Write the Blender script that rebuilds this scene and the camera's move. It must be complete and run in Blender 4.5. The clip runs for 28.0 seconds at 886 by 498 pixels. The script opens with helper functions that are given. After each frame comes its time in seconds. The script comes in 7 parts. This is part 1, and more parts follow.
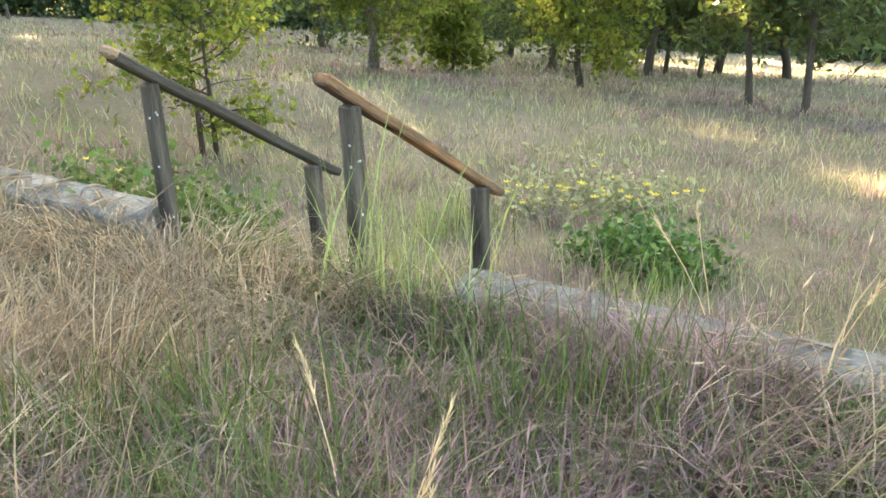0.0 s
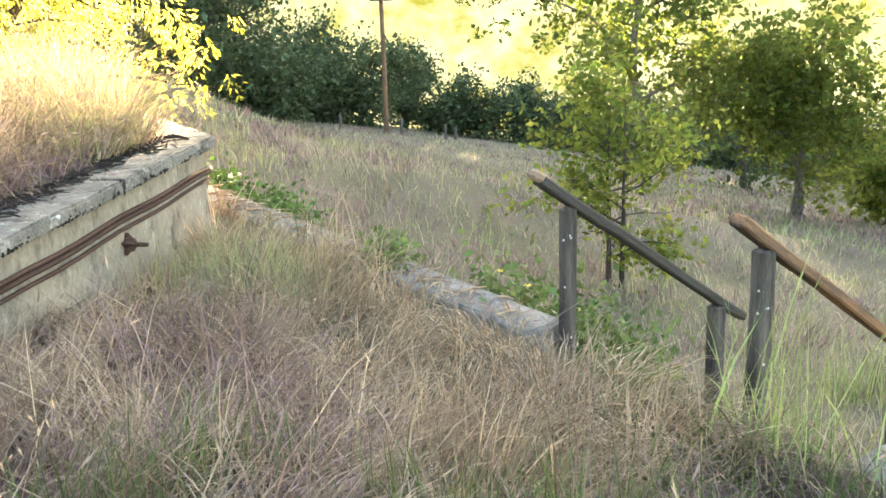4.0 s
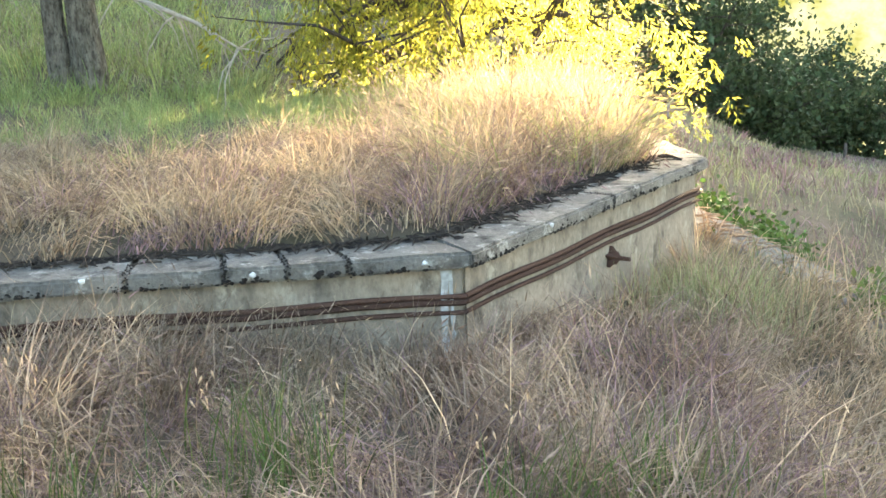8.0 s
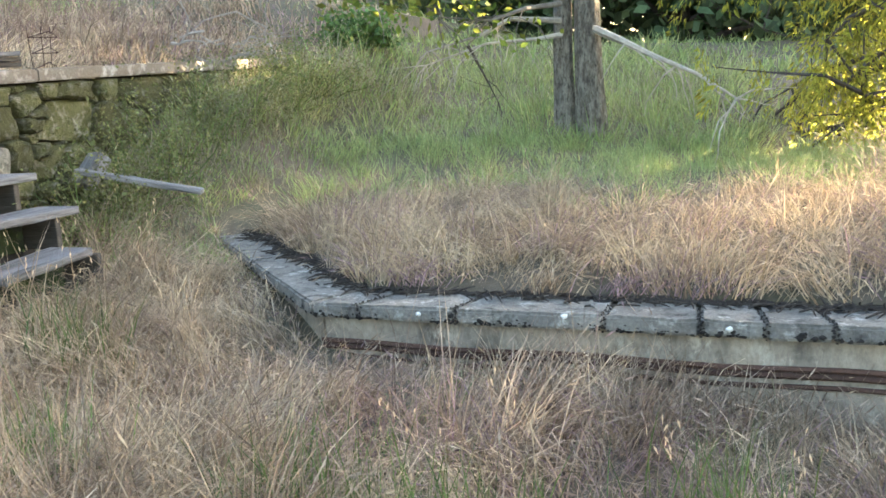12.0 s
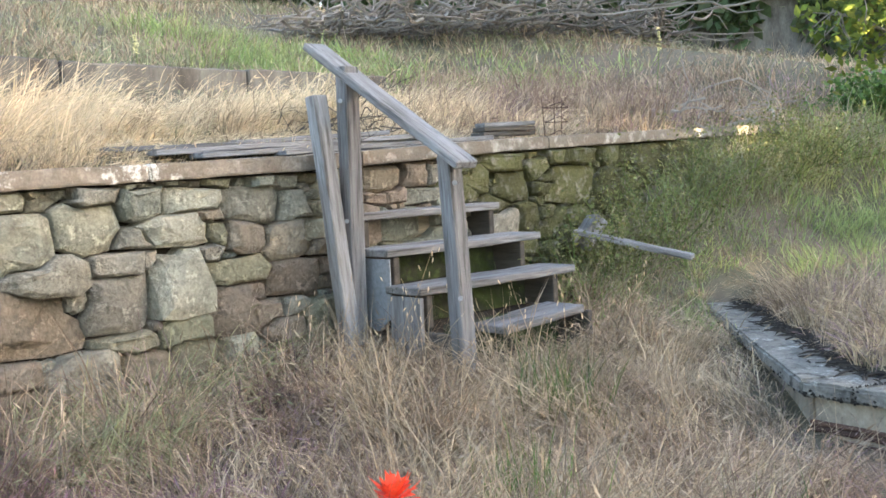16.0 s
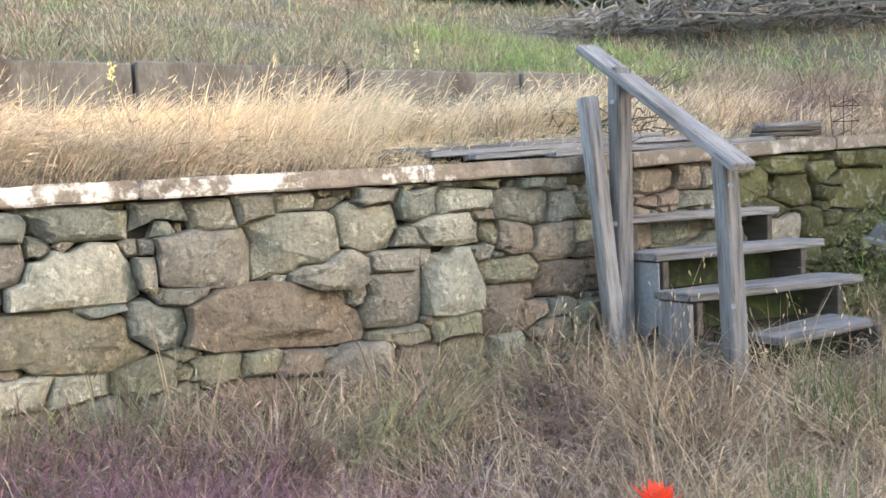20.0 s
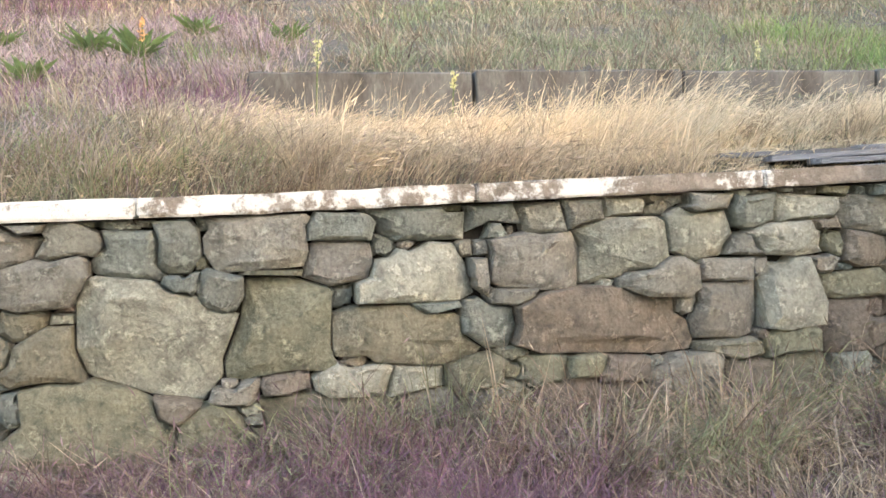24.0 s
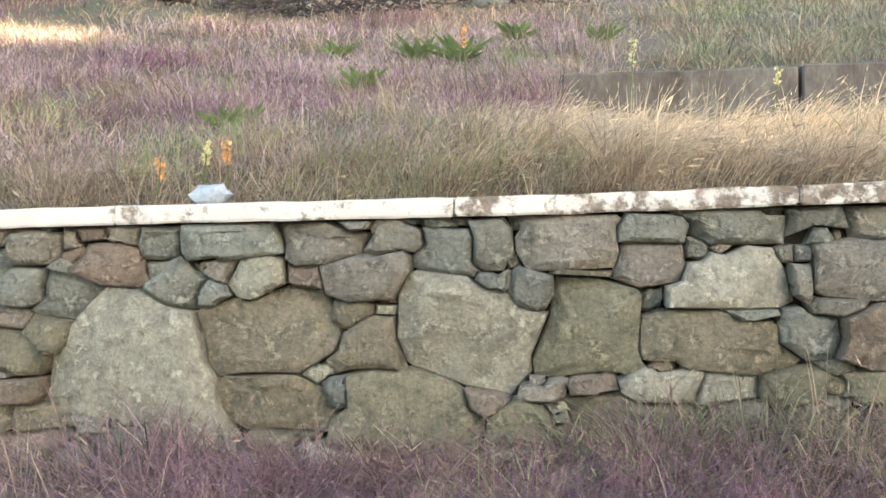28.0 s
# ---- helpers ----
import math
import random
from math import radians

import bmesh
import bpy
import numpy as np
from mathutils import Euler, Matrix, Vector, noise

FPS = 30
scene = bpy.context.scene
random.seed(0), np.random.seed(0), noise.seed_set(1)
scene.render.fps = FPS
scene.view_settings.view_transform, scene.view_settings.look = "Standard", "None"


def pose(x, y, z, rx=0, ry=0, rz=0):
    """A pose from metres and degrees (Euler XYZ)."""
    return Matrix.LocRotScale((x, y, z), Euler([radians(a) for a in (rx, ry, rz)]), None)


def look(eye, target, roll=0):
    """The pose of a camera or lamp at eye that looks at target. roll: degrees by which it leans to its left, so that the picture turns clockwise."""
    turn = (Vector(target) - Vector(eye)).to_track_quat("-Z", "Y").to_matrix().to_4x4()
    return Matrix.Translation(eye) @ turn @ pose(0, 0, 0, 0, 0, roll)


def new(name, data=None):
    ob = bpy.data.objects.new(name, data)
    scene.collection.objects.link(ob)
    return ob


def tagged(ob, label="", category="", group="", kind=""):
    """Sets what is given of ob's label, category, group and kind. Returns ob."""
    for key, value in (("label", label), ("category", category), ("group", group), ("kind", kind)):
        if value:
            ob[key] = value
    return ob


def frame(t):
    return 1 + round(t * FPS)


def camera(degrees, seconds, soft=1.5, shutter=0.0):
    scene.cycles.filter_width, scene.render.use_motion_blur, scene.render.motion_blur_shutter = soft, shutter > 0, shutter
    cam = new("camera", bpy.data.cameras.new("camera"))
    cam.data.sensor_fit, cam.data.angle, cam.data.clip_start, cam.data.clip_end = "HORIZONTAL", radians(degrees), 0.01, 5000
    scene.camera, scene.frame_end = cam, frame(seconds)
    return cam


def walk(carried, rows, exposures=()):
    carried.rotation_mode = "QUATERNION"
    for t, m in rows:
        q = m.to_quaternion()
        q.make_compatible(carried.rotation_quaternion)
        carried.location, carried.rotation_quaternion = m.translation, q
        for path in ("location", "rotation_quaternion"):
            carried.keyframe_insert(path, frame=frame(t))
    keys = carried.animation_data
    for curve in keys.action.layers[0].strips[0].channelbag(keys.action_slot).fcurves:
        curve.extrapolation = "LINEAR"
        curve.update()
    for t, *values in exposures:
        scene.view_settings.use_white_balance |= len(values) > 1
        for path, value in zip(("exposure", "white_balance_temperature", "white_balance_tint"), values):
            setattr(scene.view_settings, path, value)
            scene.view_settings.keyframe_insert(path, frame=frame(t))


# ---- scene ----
PATH = [(0, 0.69, -24.76, -1.15), (0.5, 3.72, -23.54, -1.20), (1, 6.42, -22.03, -1.20), (1.5, 8.85, -20.46, -1.17), (2, 12.31, -18.86, -1.31), (2.5, 15.75, -17.38, -1.38), (4.5, 28.52, -15.78, -1.79), (5, 31.67, -14.41, -1.84), (5.5, 35.17, -14.46, -1.93), (6, 39.40, -14.41, -2.15), (6.5, 42.96, -14.35, -2.27), (7, 46.20, -14.30, -2.40), (7.5, 50.26, -14.24, -2.46), (8, 54.19, -14.16, -2.64), (8.5, 57.52, -13.78, -2.71), (9, 60.55, -12.77, -2.75), (9.5, 63.51, -12.14, -2.75), (10, 67.12, -11.59, -2.85), (10.5, 71.26, -11.26, -3.00), (11, 74.36, -10.79, -3.03), (11.5, 78.40, -10.46, -3.10), (12, 82.50, -9.86, -3.15), (12.5, 86.54, -9.38, -3.18), (14.5, 99.07, -6.57, -2.97), (15, 102.61, -5.34, -2.87), (15.5, 106.05, -4.73, -2.87), (16, 110.80, -4.50, -2.84), (16.5, 113.50, -4.42, -2.77), (17, 115.53, -4.40, -2.76), (17.5, 118.26, -4.32, -2.73), (18, 120.67, -4.23, -2.69), (18.5, 122.72, -4.16, -2.62), (19, 123.85, -4.02, -2.56), (19.5, 125.10, -3.84, -2.50), (20, 126.56, -3.67, -2.46), (20.5, 128.61, -3.49, -2.38), (22.5, 138.29, -2.92, -2.08), (23, 140.85, -2.82, -1.96), (23.5, 143.43, -2.76, -1.89), (24, 145.82, -2.70, -1.77), (24.5, 148.12, -2.62, -1.68), (25, 150.15, -2.54, -1.60), (25.5, 152.50, -2.43, -1.49), (26, 154.72, -2.35, -1.41), (26.5, 157.38, -2.29, -1.31), (27, 159.52, -2.24, -1.24), (27.5, 162.08, -2.22, -1.10), (28, 164.03, -2.21, -1.05)]
EYE = Vector((0, 0, 1.55))
cam = camera(49.2, 28.0, soft=1.6)


def turned(yaw, pitch, roll):
    """The camera's pose at the eye: degrees to the left from +y, up, and leaning left."""
    a, p = radians(yaw), radians(pitch)
    way = Vector((-math.sin(a) * math.cos(p), math.cos(a) * math.cos(p), math.sin(p)))
    return look(EYE, EYE + way, roll)


walk(cam, [(t, turned(y, p, r)) for t, y, p, r in PATH],
     exposures=[(0, 5.0, 7700, 7), (2.3, 5.12, 7300, 9), (5, 4.86, 7300, 10), (7, 4.85, 7150, 10), (9.5, 4.75, 6700, 11), (13, 4.92, 6650, 13), (18, 4.8, 6550, 16), (23, 4.72, 6550, 17), (28, 4.46, 6350, 14)])


# ---- directions on the plan ----
def heading(az):
    """Unit way on the plan, az degrees to the left of +y."""
    return Vector((-math.sin(radians(az)), math.cos(radians(az)), 0))


def spot(az, dist, z=0.0):
    v = heading(az) * dist
    v.z = z
    return v


# ---- world and sun ----
SUN_AZ, SUN_EL = 21.0, 11.0
world = bpy.data.worlds.new("sky")
scene.world = world
world.use_nodes = True
wn = world.node_tree
sky = wn.nodes.new("ShaderNodeTexSky")
sky.sky_type = "NISHITA"
sky.sun_disc = False
sky.sun_elevation = radians(SUN_EL)
sky.sun_rotation = radians(-SUN_AZ)
sky.dust_density = 2.0
wn.links.new(sky.outputs[0], wn.nodes["Background"].inputs[0])
wn.nodes["Background"].inputs[1].default_value = 0.05
sun = new("sun", bpy.data.lights.new("sun", "SUN"))
sun.data.energy, sun.data.angle, sun.data.color = 5.0, radians(0.3), (1.0, 0.80, 0.50)
sun.matrix_world = look(heading(SUN_AZ) * 50 + Vector((0, 0, 50 * math.tan(radians(SUN_EL)))), (0, 0, 0))


# ---- materials ----
def material(name, base, rough=0.9, spread=0.25, grain=30.0, stain=3.0, bump=0.3, second=None, per="object", translucent=0.0,
             lichen=None, metal=0.0, hue=0.0, stretch=(1, 1, 1), third=None, palette=(), rugged=0.0):
    """A procedural surface: grain, stains, variation from piece to piece, and fine relief."""
    m = bpy.data.materials.new(name)
    m.use_nodes = True
    nt = m.node_tree
    nodes, links = nt.nodes, nt.links
    b = nodes["Principled BSDF"]
    b.inputs["Roughness"].default_value = rough
    b.inputs["Metallic"].default_value = metal
    b.inputs["Specular IOR Level"].default_value = 0.25
    tc = nodes.new("ShaderNodeTexCoord")
    mp = nodes.new("ShaderNodeMapping")
    mp.inputs["Scale"].default_value = stretch
    links.new(tc.outputs["Object"], mp.inputs[0])
    src = mp.outputs[0]

    def noise_at(scale, detail=5.0, rough_=0.6):
        n = nodes.new("ShaderNodeTexNoise")
        n.inputs["Scale"].default_value = scale
        n.inputs["Detail"].default_value = detail
        n.inputs["Roughness"].default_value = rough_
        links.new(src, n.inputs["Vector"])
        return n.outputs["Fac"]

    def ramp(fac, lo, hi):
        r = nodes.new("ShaderNodeMapRange")
        r.inputs["From Min"].default_value, r.inputs["From Max"].default_value = lo, hi
        links.new(fac, r.inputs["Value"])
        return r.outputs[0]

    def mix(fac, a, c, mode="MIX"):
        x = nodes.new("ShaderNodeMix")
        x.data_type, x.blend_type = "RGBA", mode
        for key, v in ((0, fac), (6, a), (7, c)):
            if isinstance(v, (int, float)):
                x.inputs[key].default_value = v
            elif isinstance(v, (tuple, list)):
                x.inputs[key].default_value = (*v[:3], 1)
            else:
                links.new(v, x.inputs[key])
        return x.outputs[2]

    col = mix(ramp(noise_at(stain, 4), 0.35, 0.65), base, second or tuple(c * (1 - spread) for c in base))
    if third:
        col = mix(ramp(noise_at(stain * 2.3, 5), 0.52, 0.7), col, third)
    if lichen:
        col = mix(ramp(noise_at(stain * 1.7 + 1, 8, 0.75), 0.55, 0.62), col, lichen)
    g = noise_at(grain, 6, 0.7)
    col = mix(1.0, col, mix(ramp(g, 0.25, 0.75), (0.62, 0.62, 0.62), (1.25, 1.25, 1.25)), "MULTIPLY")
    if per == "island":
        geo = nodes.new("ShaderNodeNewGeometry")
        rnd = geo.outputs["Random Per Island"]
    else:
        oi = nodes.new("ShaderNodeObjectInfo")
        rnd = oi.outputs["Random"]
    hs = nodes.new("ShaderNodeHueSaturation")
    links.new(col, hs.inputs["Color"])
    v = nodes.new("ShaderNodeMapRange")
    v.inputs["To Min"].default_value, v.inputs["To Max"].default_value = 1 - spread, 1 + spread
    links.new(rnd, v.inputs["Value"])
    links.new(v.outputs[0], hs.inputs["Value"])
    if hue:
        h = nodes.new("ShaderNodeMapRange")
        h.inputs["To Min"].default_value, h.inputs["To Max"].default_value = 0.5 - hue, 0.5 + hue
        w = nodes.new("ShaderNodeMath")
        w.operation = "FRACT"
        w2 = nodes.new("ShaderNodeMath")
        w2.operation = "MULTIPLY"
        w2.inputs[1].default_value = 7.31
        links.new(rnd, w2.inputs[0])
        links.new(w2.outputs[0], w.inputs[0])
        links.new(w.outputs[0], h.inputs["Value"])
        links.new(h.outputs[0], hs.inputs["Hue"])
    if palette:
        cr = nodes.new("ShaderNodeValToRGB")
        el = cr.color_ramp.elements
        while len(el) < len(palette):
            el.new(0.5)
        for i, c in enumerate(palette):
            el[i].position = i / (len(palette) - 1)
            el[i].color = (*c, 1)
        pw = nodes.new("ShaderNodeMath")
        pw.operation = "MULTIPLY"
        pw.inputs[1].default_value = 13.7
        pf = nodes.new("ShaderNodeMath")
        pf.operation = "FRACT"
        links.new(rnd, pw.inputs[0])
        links.new(pw.outputs[0], pf.inputs[0])
        links.new(pf.outputs[0], cr.inputs[0])
        links.new(mix(1.0, col, cr.outputs[0], "MULTIPLY"), hs.inputs["Color"])
    links.new(hs.outputs[0], b.inputs["Base Color"])
    if bump:
        bp = nodes.new("ShaderNodeBump")
        bp.inputs["Strength"].default_value = bump
        bp.inputs["Distance"].default_value = 0.02
        high = g
        if rugged:
            ad = nodes.new("ShaderNodeMath")
            ad.operation = "MULTIPLY_ADD"
            ad.inputs[1].default_value = rugged
            links.new(noise_at(grain * 0.33, 7, 0.72), ad.inputs[0])
            links.new(g, ad.inputs[2])
            high = ad.outputs[0]
        links.new(high, bp.inputs["Height"])
        links.new(bp.outputs[0], b.inputs["Normal"])
    if translucent:
        tr = nodes.new("ShaderNodeBsdfTranslucent")
        links.new(hs.outputs[0], tr.inputs["Color"])
        ms = nodes.new("ShaderNodeMixShader")
        ms.inputs[0].default_value = translucent
        links.new(b.outputs[0], ms.inputs[1])
        links.new(tr.outputs[0], ms.inputs[2])
        links.new(ms.outputs[0], nodes["Material Output"].inputs["Surface"])
    return m


M_SOIL = material("soil and thatch", (0.15, 0.115, 0.085), spread=0.3, grain=18, stain=0.8, second=(0.09, 0.085, 0.05), bump=0.8)
def rock_of(name, c):
    return material(name, c, spread=0.14, grain=50, stain=8, second=tuple(0.68 * v for v in c), bump=1.3, rugged=0.35, lichen=tuple(min(0.6, 1.3 * v) for v in c), third=tuple(0.5 * v for v in c), hue=0.012)


M_STONE = rock_of("tan-grey granite", (0.335, 0.31, 0.25))
ROCKS = (M_STONE, rock_of("pale granite", (0.465, 0.45, 0.35)), rock_of("brown sandstone", (0.30, 0.245, 0.185)), rock_of("grey-green stone", (0.29, 0.30, 0.25)), rock_of("olive-grey stone", (0.275, 0.255, 0.175)))
M_STONE_MOSS = material("moss-grown fieldstone", (0.16, 0.155, 0.07), spread=0.3, grain=45, stain=6, second=(0.09, 0.09, 0.035), bump=1.6, third=(0.27, 0.25, 0.19))
M_NEAR_BLACK = material("near-black joint earth, litter and under-tread shade", (0.045, 0.037, 0.03), grain=30, bump=0.8)
M_CAP = material("weathered concrete coping", (0.33, 0.305, 0.262), spread=0.15, grain=55, stain=4.5, second=(0.19, 0.18, 0.16),
                 third=(0.045, 0.04, 0.034), lichen=(0.50, 0.475, 0.42), bump=1.1)
M_CONC = material("stained concrete render", (0.42, 0.35, 0.265), spread=0.1, grain=40, stain=3.0, second=(0.28, 0.24, 0.19), third=(0.12, 0.10, 0.08), lichen=(0.48, 0.42, 0.33), stretch=(1, 1, 0.6), bump=0.5)
M_CONC_DARK = material("dark stained concrete", (0.19, 0.175, 0.15), spread=0.1, grain=40, stain=3, second=(0.085, 0.072, 0.06), third=(0.21, 0.195, 0.165), stretch=(1, 1, 0.4), bump=0.4)
M_COPE = material("brown weathered coping", (0.20, 0.178, 0.15), spread=0.1, grain=60, stain=4, second=(0.19, 0.155, 0.12), third=(0.50, 0.47, 0.42), bump=0.6)
M_KERB = material("lichened grey concrete", (0.27, 0.265, 0.245), spread=0.1, grain=45, stain=9, second=(0.18, 0.175, 0.16), third=(0.34, 0.33, 0.30), bump=1.0)
M_RUST = material("rusted iron", (0.10, 0.055, 0.04), rough=0.85, grain=60, bump=0.4)
M_WOOD = material("weathered grey timber", (0.30, 0.295, 0.295), spread=0.2, grain=14, stain=2.6, second=(0.19, 0.18, 0.175), third=(0.085, 0.078, 0.072), stretch=(7, 7, 0.5), bump=0.9)
M_BARK = material("dark bark", (0.10, 0.08, 0.065), spread=0.25, grain=12, stain=2, stretch=(3, 3, 0.7), bump=1.0, second=(0.06, 0.05, 0.04))
M_LEAF_OAK = material("oak leaves", (0.20, 0.24, 0.05), rough=0.6, spread=0.45, per="island", translucent=0.72, hue=0.03, bump=0, second=(0.13, 0.17, 0.035))
M_LEAF_DARK = material("dark evergreen leaves", (0.10, 0.14, 0.06), rough=0.6, spread=0.4, per="island", translucent=0.3, hue=0.03, bump=0)
STRAW = ((1.0, 0.97, 0.9), (0.72, 0.66, 0.60), (1.15, 1.1, 0.98), (0.66, 0.63, 0.50), (1.0, 0.90, 0.80))
M_GRASS_DRY = material("dry grass", (0.56, 0.465, 0.365), rough=0.7, spread=0.45, per="island", translucent=0.35, bump=0, second=(0.25, 0.18, 0.155), stain=2.4, palette=STRAW)
M_GRASS_GOLD = material("pale golden grass", (0.84, 0.73, 0.55), rough=0.7, spread=0.2, per="island", translucent=0.4, bump=0, second=(0.78, 0.64, 0.48), stain=0.5, palette=STRAW)
M_GRASS_PALE = material("pale straw", (0.60, 0.51, 0.385), rough=0.7, spread=0.4, per="island", translucent=0.35, bump=0, second=(0.33, 0.25, 0.19), stain=2.6, palette=STRAW)
M_GRASS_RED = material("reddish dry brome", (0.385, 0.255, 0.265), rough=0.7, spread=0.45, per="island", translucent=0.35, hue=0.02, bump=0, stain=2.4, second=(0.19, 0.125, 0.12))
M_GRASS_PURPLE = material("purple seeding grass", (0.29, 0.15, 0.185), rough=0.7, spread=0.4, per="island", translucent=0.35, hue=0.02, bump=0, stain=0.9, second=(0.27, 0.17, 0.18))
M_GRASS_MAUVE = material("mauve-pink seeding grass", (0.54, 0.42, 0.37), rough=0.7, spread=0.35, per="island", translucent=0.35, hue=0.02, bump=0, stain=1.6, second=(0.44, 0.30, 0.30))
M_GRASS_GREEN = material("green grass", (0.16, 0.225, 0.07), rough=0.6, spread=0.45, per="island", translucent=0.35, hue=0.03, bump=0, stain=0.5)
M_GRASS_FRESH = material("light yellow-green weeds", (0.37, 0.42, 0.175), rough=0.6, spread=0.4, per="island", translucent=0.4, hue=0.03, bump=0, stain=0.7, second=(0.25, 0.33, 0.115))
M_GRASS_OLIVE = material("olive meadow grass", (0.31, 0.335, 0.165), rough=0.7, spread=0.45, per="island", translucent=0.35, hue=0.025, bump=0, stain=0.35, second=(0.32, 0.285, 0.20))
M_LEAF_MID = material("mid-green leaves", (0.13, 0.17, 0.055), rough=0.6, spread=0.45, per="island", translucent=0.4, hue=0.03, bump=0)
M_LEAF_CEDAR = material("yellow-green cedar sprays", (0.46, 0.46, 0.08), rough=0.6, spread=0.45, per="island", translucent=0.75, hue=0.02, bump=0)
M_LEAF_IVY = material("ivy leaves", (0.11, 0.20, 0.05), rough=0.5, spread=0.4, per="island", translucent=0.25, hue=0.02, bump=0)
M_WOOD_DARK = material("dark weathered timber", (0.11, 0.095, 0.08), spread=0.2, grain=14, stain=3, second=(0.07, 0.06, 0.05), stretch=(6, 6, 0.6), bump=0.5)
# Near-black paints the shade behind the treads; the green is moss.
M_RISER_SHADE = material("mossy riser boards dark with painted shade", (0.035, 0.035, 0.025), spread=0.2, grain=20, stain=6, second=(0.03, 0.045, 0.012), third=(0.06, 0.075, 0.025), bump=0.6)
M_WOOD_TAN = material("tan weathered timber", (0.25, 0.22, 0.17), spread=0.15, grain=14, stain=3, second=(0.16, 0.14, 0.11), stretch=(7, 7, 0.5), bump=0.7)
M_WOOD_BROWN = material("orange-brown weathered timber", (0.34, 0.175, 0.085), spread=0.2, grain=14, stain=2.2, second=(0.10, 0.075, 0.06), third=(0.06, 0.05, 0.042), stretch=(6, 6, 0.6), bump=0.5)
M_POST = material("grey-brown split posts", (0.19, 0.16, 0.135), spread=0.2, grain=14, stain=4, second=(0.075, 0.063, 0.054), stretch=(6, 6, 0.7), bump=1.0)
M_TWIG = material("bleached dead twigs", (0.30, 0.265, 0.225), spread=0.3, grain=14, stain=3, bump=0.4)
M_YELLOW = material("yellow petals", (0.85, 0.65, 0.06), rough=0.5, spread=0.1, bump=0, translucent=0.3)
M_RED = material("orange-red petals", (0.85, 0.085, 0.03), rough=0.5, spread=0.15, bump=0, translucent=0.3, per="island")
M_ROCK = material("pale blue-grey rock", (0.36, 0.41, 0.44), spread=0.1, grain=30, stain=8, bump=0.5)
M_METAL = material("dull zinc sheet", (0.30, 0.32, 0.34), rough=0.6, metal=0.3, spread=0.1, grain=40, stain=5, bump=0.15)
M_LIME = material("lime streak", (0.55, 0.57, 0.56), spread=0.1, grain=40, stain=12, second=(0.33, 0.33, 0.30), bump=0.3)
M_VETCH = material("olive vetch leaves", (0.22, 0.23, 0.085), rough=0.6, spread=0.4, per="island", translucent=0.3, hue=0.03, bump=0)
M_LICHEN = material("white lichen spots", (0.75, 0.74, 0.70), spread=0.1, grain=60, bump=0.3)


# ---- building helpers ----
LYING = {}                                      # how each beam lies, until it becomes an object


def part(name, bm, mat, parent=None, label=""):
    """One bmesh as one mesh object, under a thing or a part."""
    me = bpy.data.meshes.new(name)
    m = LYING.pop(id(bm), None)
    bm.to_mesh(me)
    bm.free()
    ob = hang(name, me, mat, parent, label)
    if m is not None:
        ob.matrix_basis = m
    return ob


def hang(name, me, mat, parent=None, label=""):
    if mat and not me.materials:
        me.materials.append(mat)
    ob = new(name, me)
    if parent:
        ob.parent = parent
    if label:
        ob["label"] = label
    return ob


def thing(name, label, category, place=(0, 0, 0), group="", kind=""):
    e = new(name)
    e.empty_display_size = 0.1
    e.location = place
    return tagged(e, label, category, group, kind)


def box(size, bevel=0.006, wobble=0.0, seed=0, m=None, cuts=0):
    """A bevelled block about its centre, a little uneven where wobble is given."""
    bm = bmesh.new()
    bmesh.ops.create_cube(bm, size=1)
    bmesh.ops.scale(bm, vec=size, verts=bm.verts)
    if cuts:
        long = max(range(3), key=lambda i: size[i])
        es = [e for e in bm.edges if abs((e.verts[0].co - e.verts[1].co)[long]) > 0.5 * size[long]]
        bmesh.ops.subdivide_edges(bm, edges=es, cuts=cuts)
    if bevel:
        bmesh.ops.bevel(bm, geom=[e for e in bm.edges if e.is_manifold and e.calc_face_angle(0) > 0.5], offset=bevel, segments=1, affect="EDGES")
    if wobble:
        rng = random.Random(seed)
        o = Vector((rng.random() * 50, rng.random() * 50, rng.random() * 50))
        for v in bm.verts:
            v.co += noise.noise_vector(v.co * 4 + o) * wobble
    if m is not None:
        bm.transform(m)
    return bm


def beam(a, b, w, d, up=(0, 0, 1), **more):
    """A board or post from a to b, w wide across and d deep."""
    a, b = Vector(a), Vector(b)
    z = (b - a).normalized()
    x = z.cross(Vector(up))
    if x.length < 1e-3:
        x = Vector((1, 0, 0))
    x.normalize()
    y = z.cross(x)
    m = Matrix((x, y, z)).transposed().to_4x4()
    m.translation = (a + b) / 2
    bm = box((w, d, (b - a).length), **more)
    LYING[id(bm)] = m
    return bm


def tube(points, radii, sides=8):
    """A bent, tapered round stem as vertices and faces."""
    vs, fs = [], []
    pts = [Vector(p) for p in points]
    for i, p in enumerate(pts):
        t = (pts[min(i + 1, len(pts) - 1)] - pts[max(i - 1, 0)]).normalized()
        x = t.cross(Vector((0.3, 0.9, 0.2))).normalized()
        y = t.cross(x)
        for k in range(sides):
            a = 2 * math.pi * k / sides
            vs.append(p + (x * math.cos(a) + y * math.sin(a)) * radii[i])
    for i in range(len(pts) - 1):
        for k in range(sides):
            k2 = (k + 1) % sides
            fs.append((i * sides + k, i * sides + k2, (i + 1) * sides + k2, (i + 1) * sides + k))
    n = len(vs)
    vs.append(pts[-1])
    for k in range(sides):
        fs.append(((len(pts) - 1) * sides + k, (len(pts) - 1) * sides + (k + 1) % sides, n))
    return vs, fs


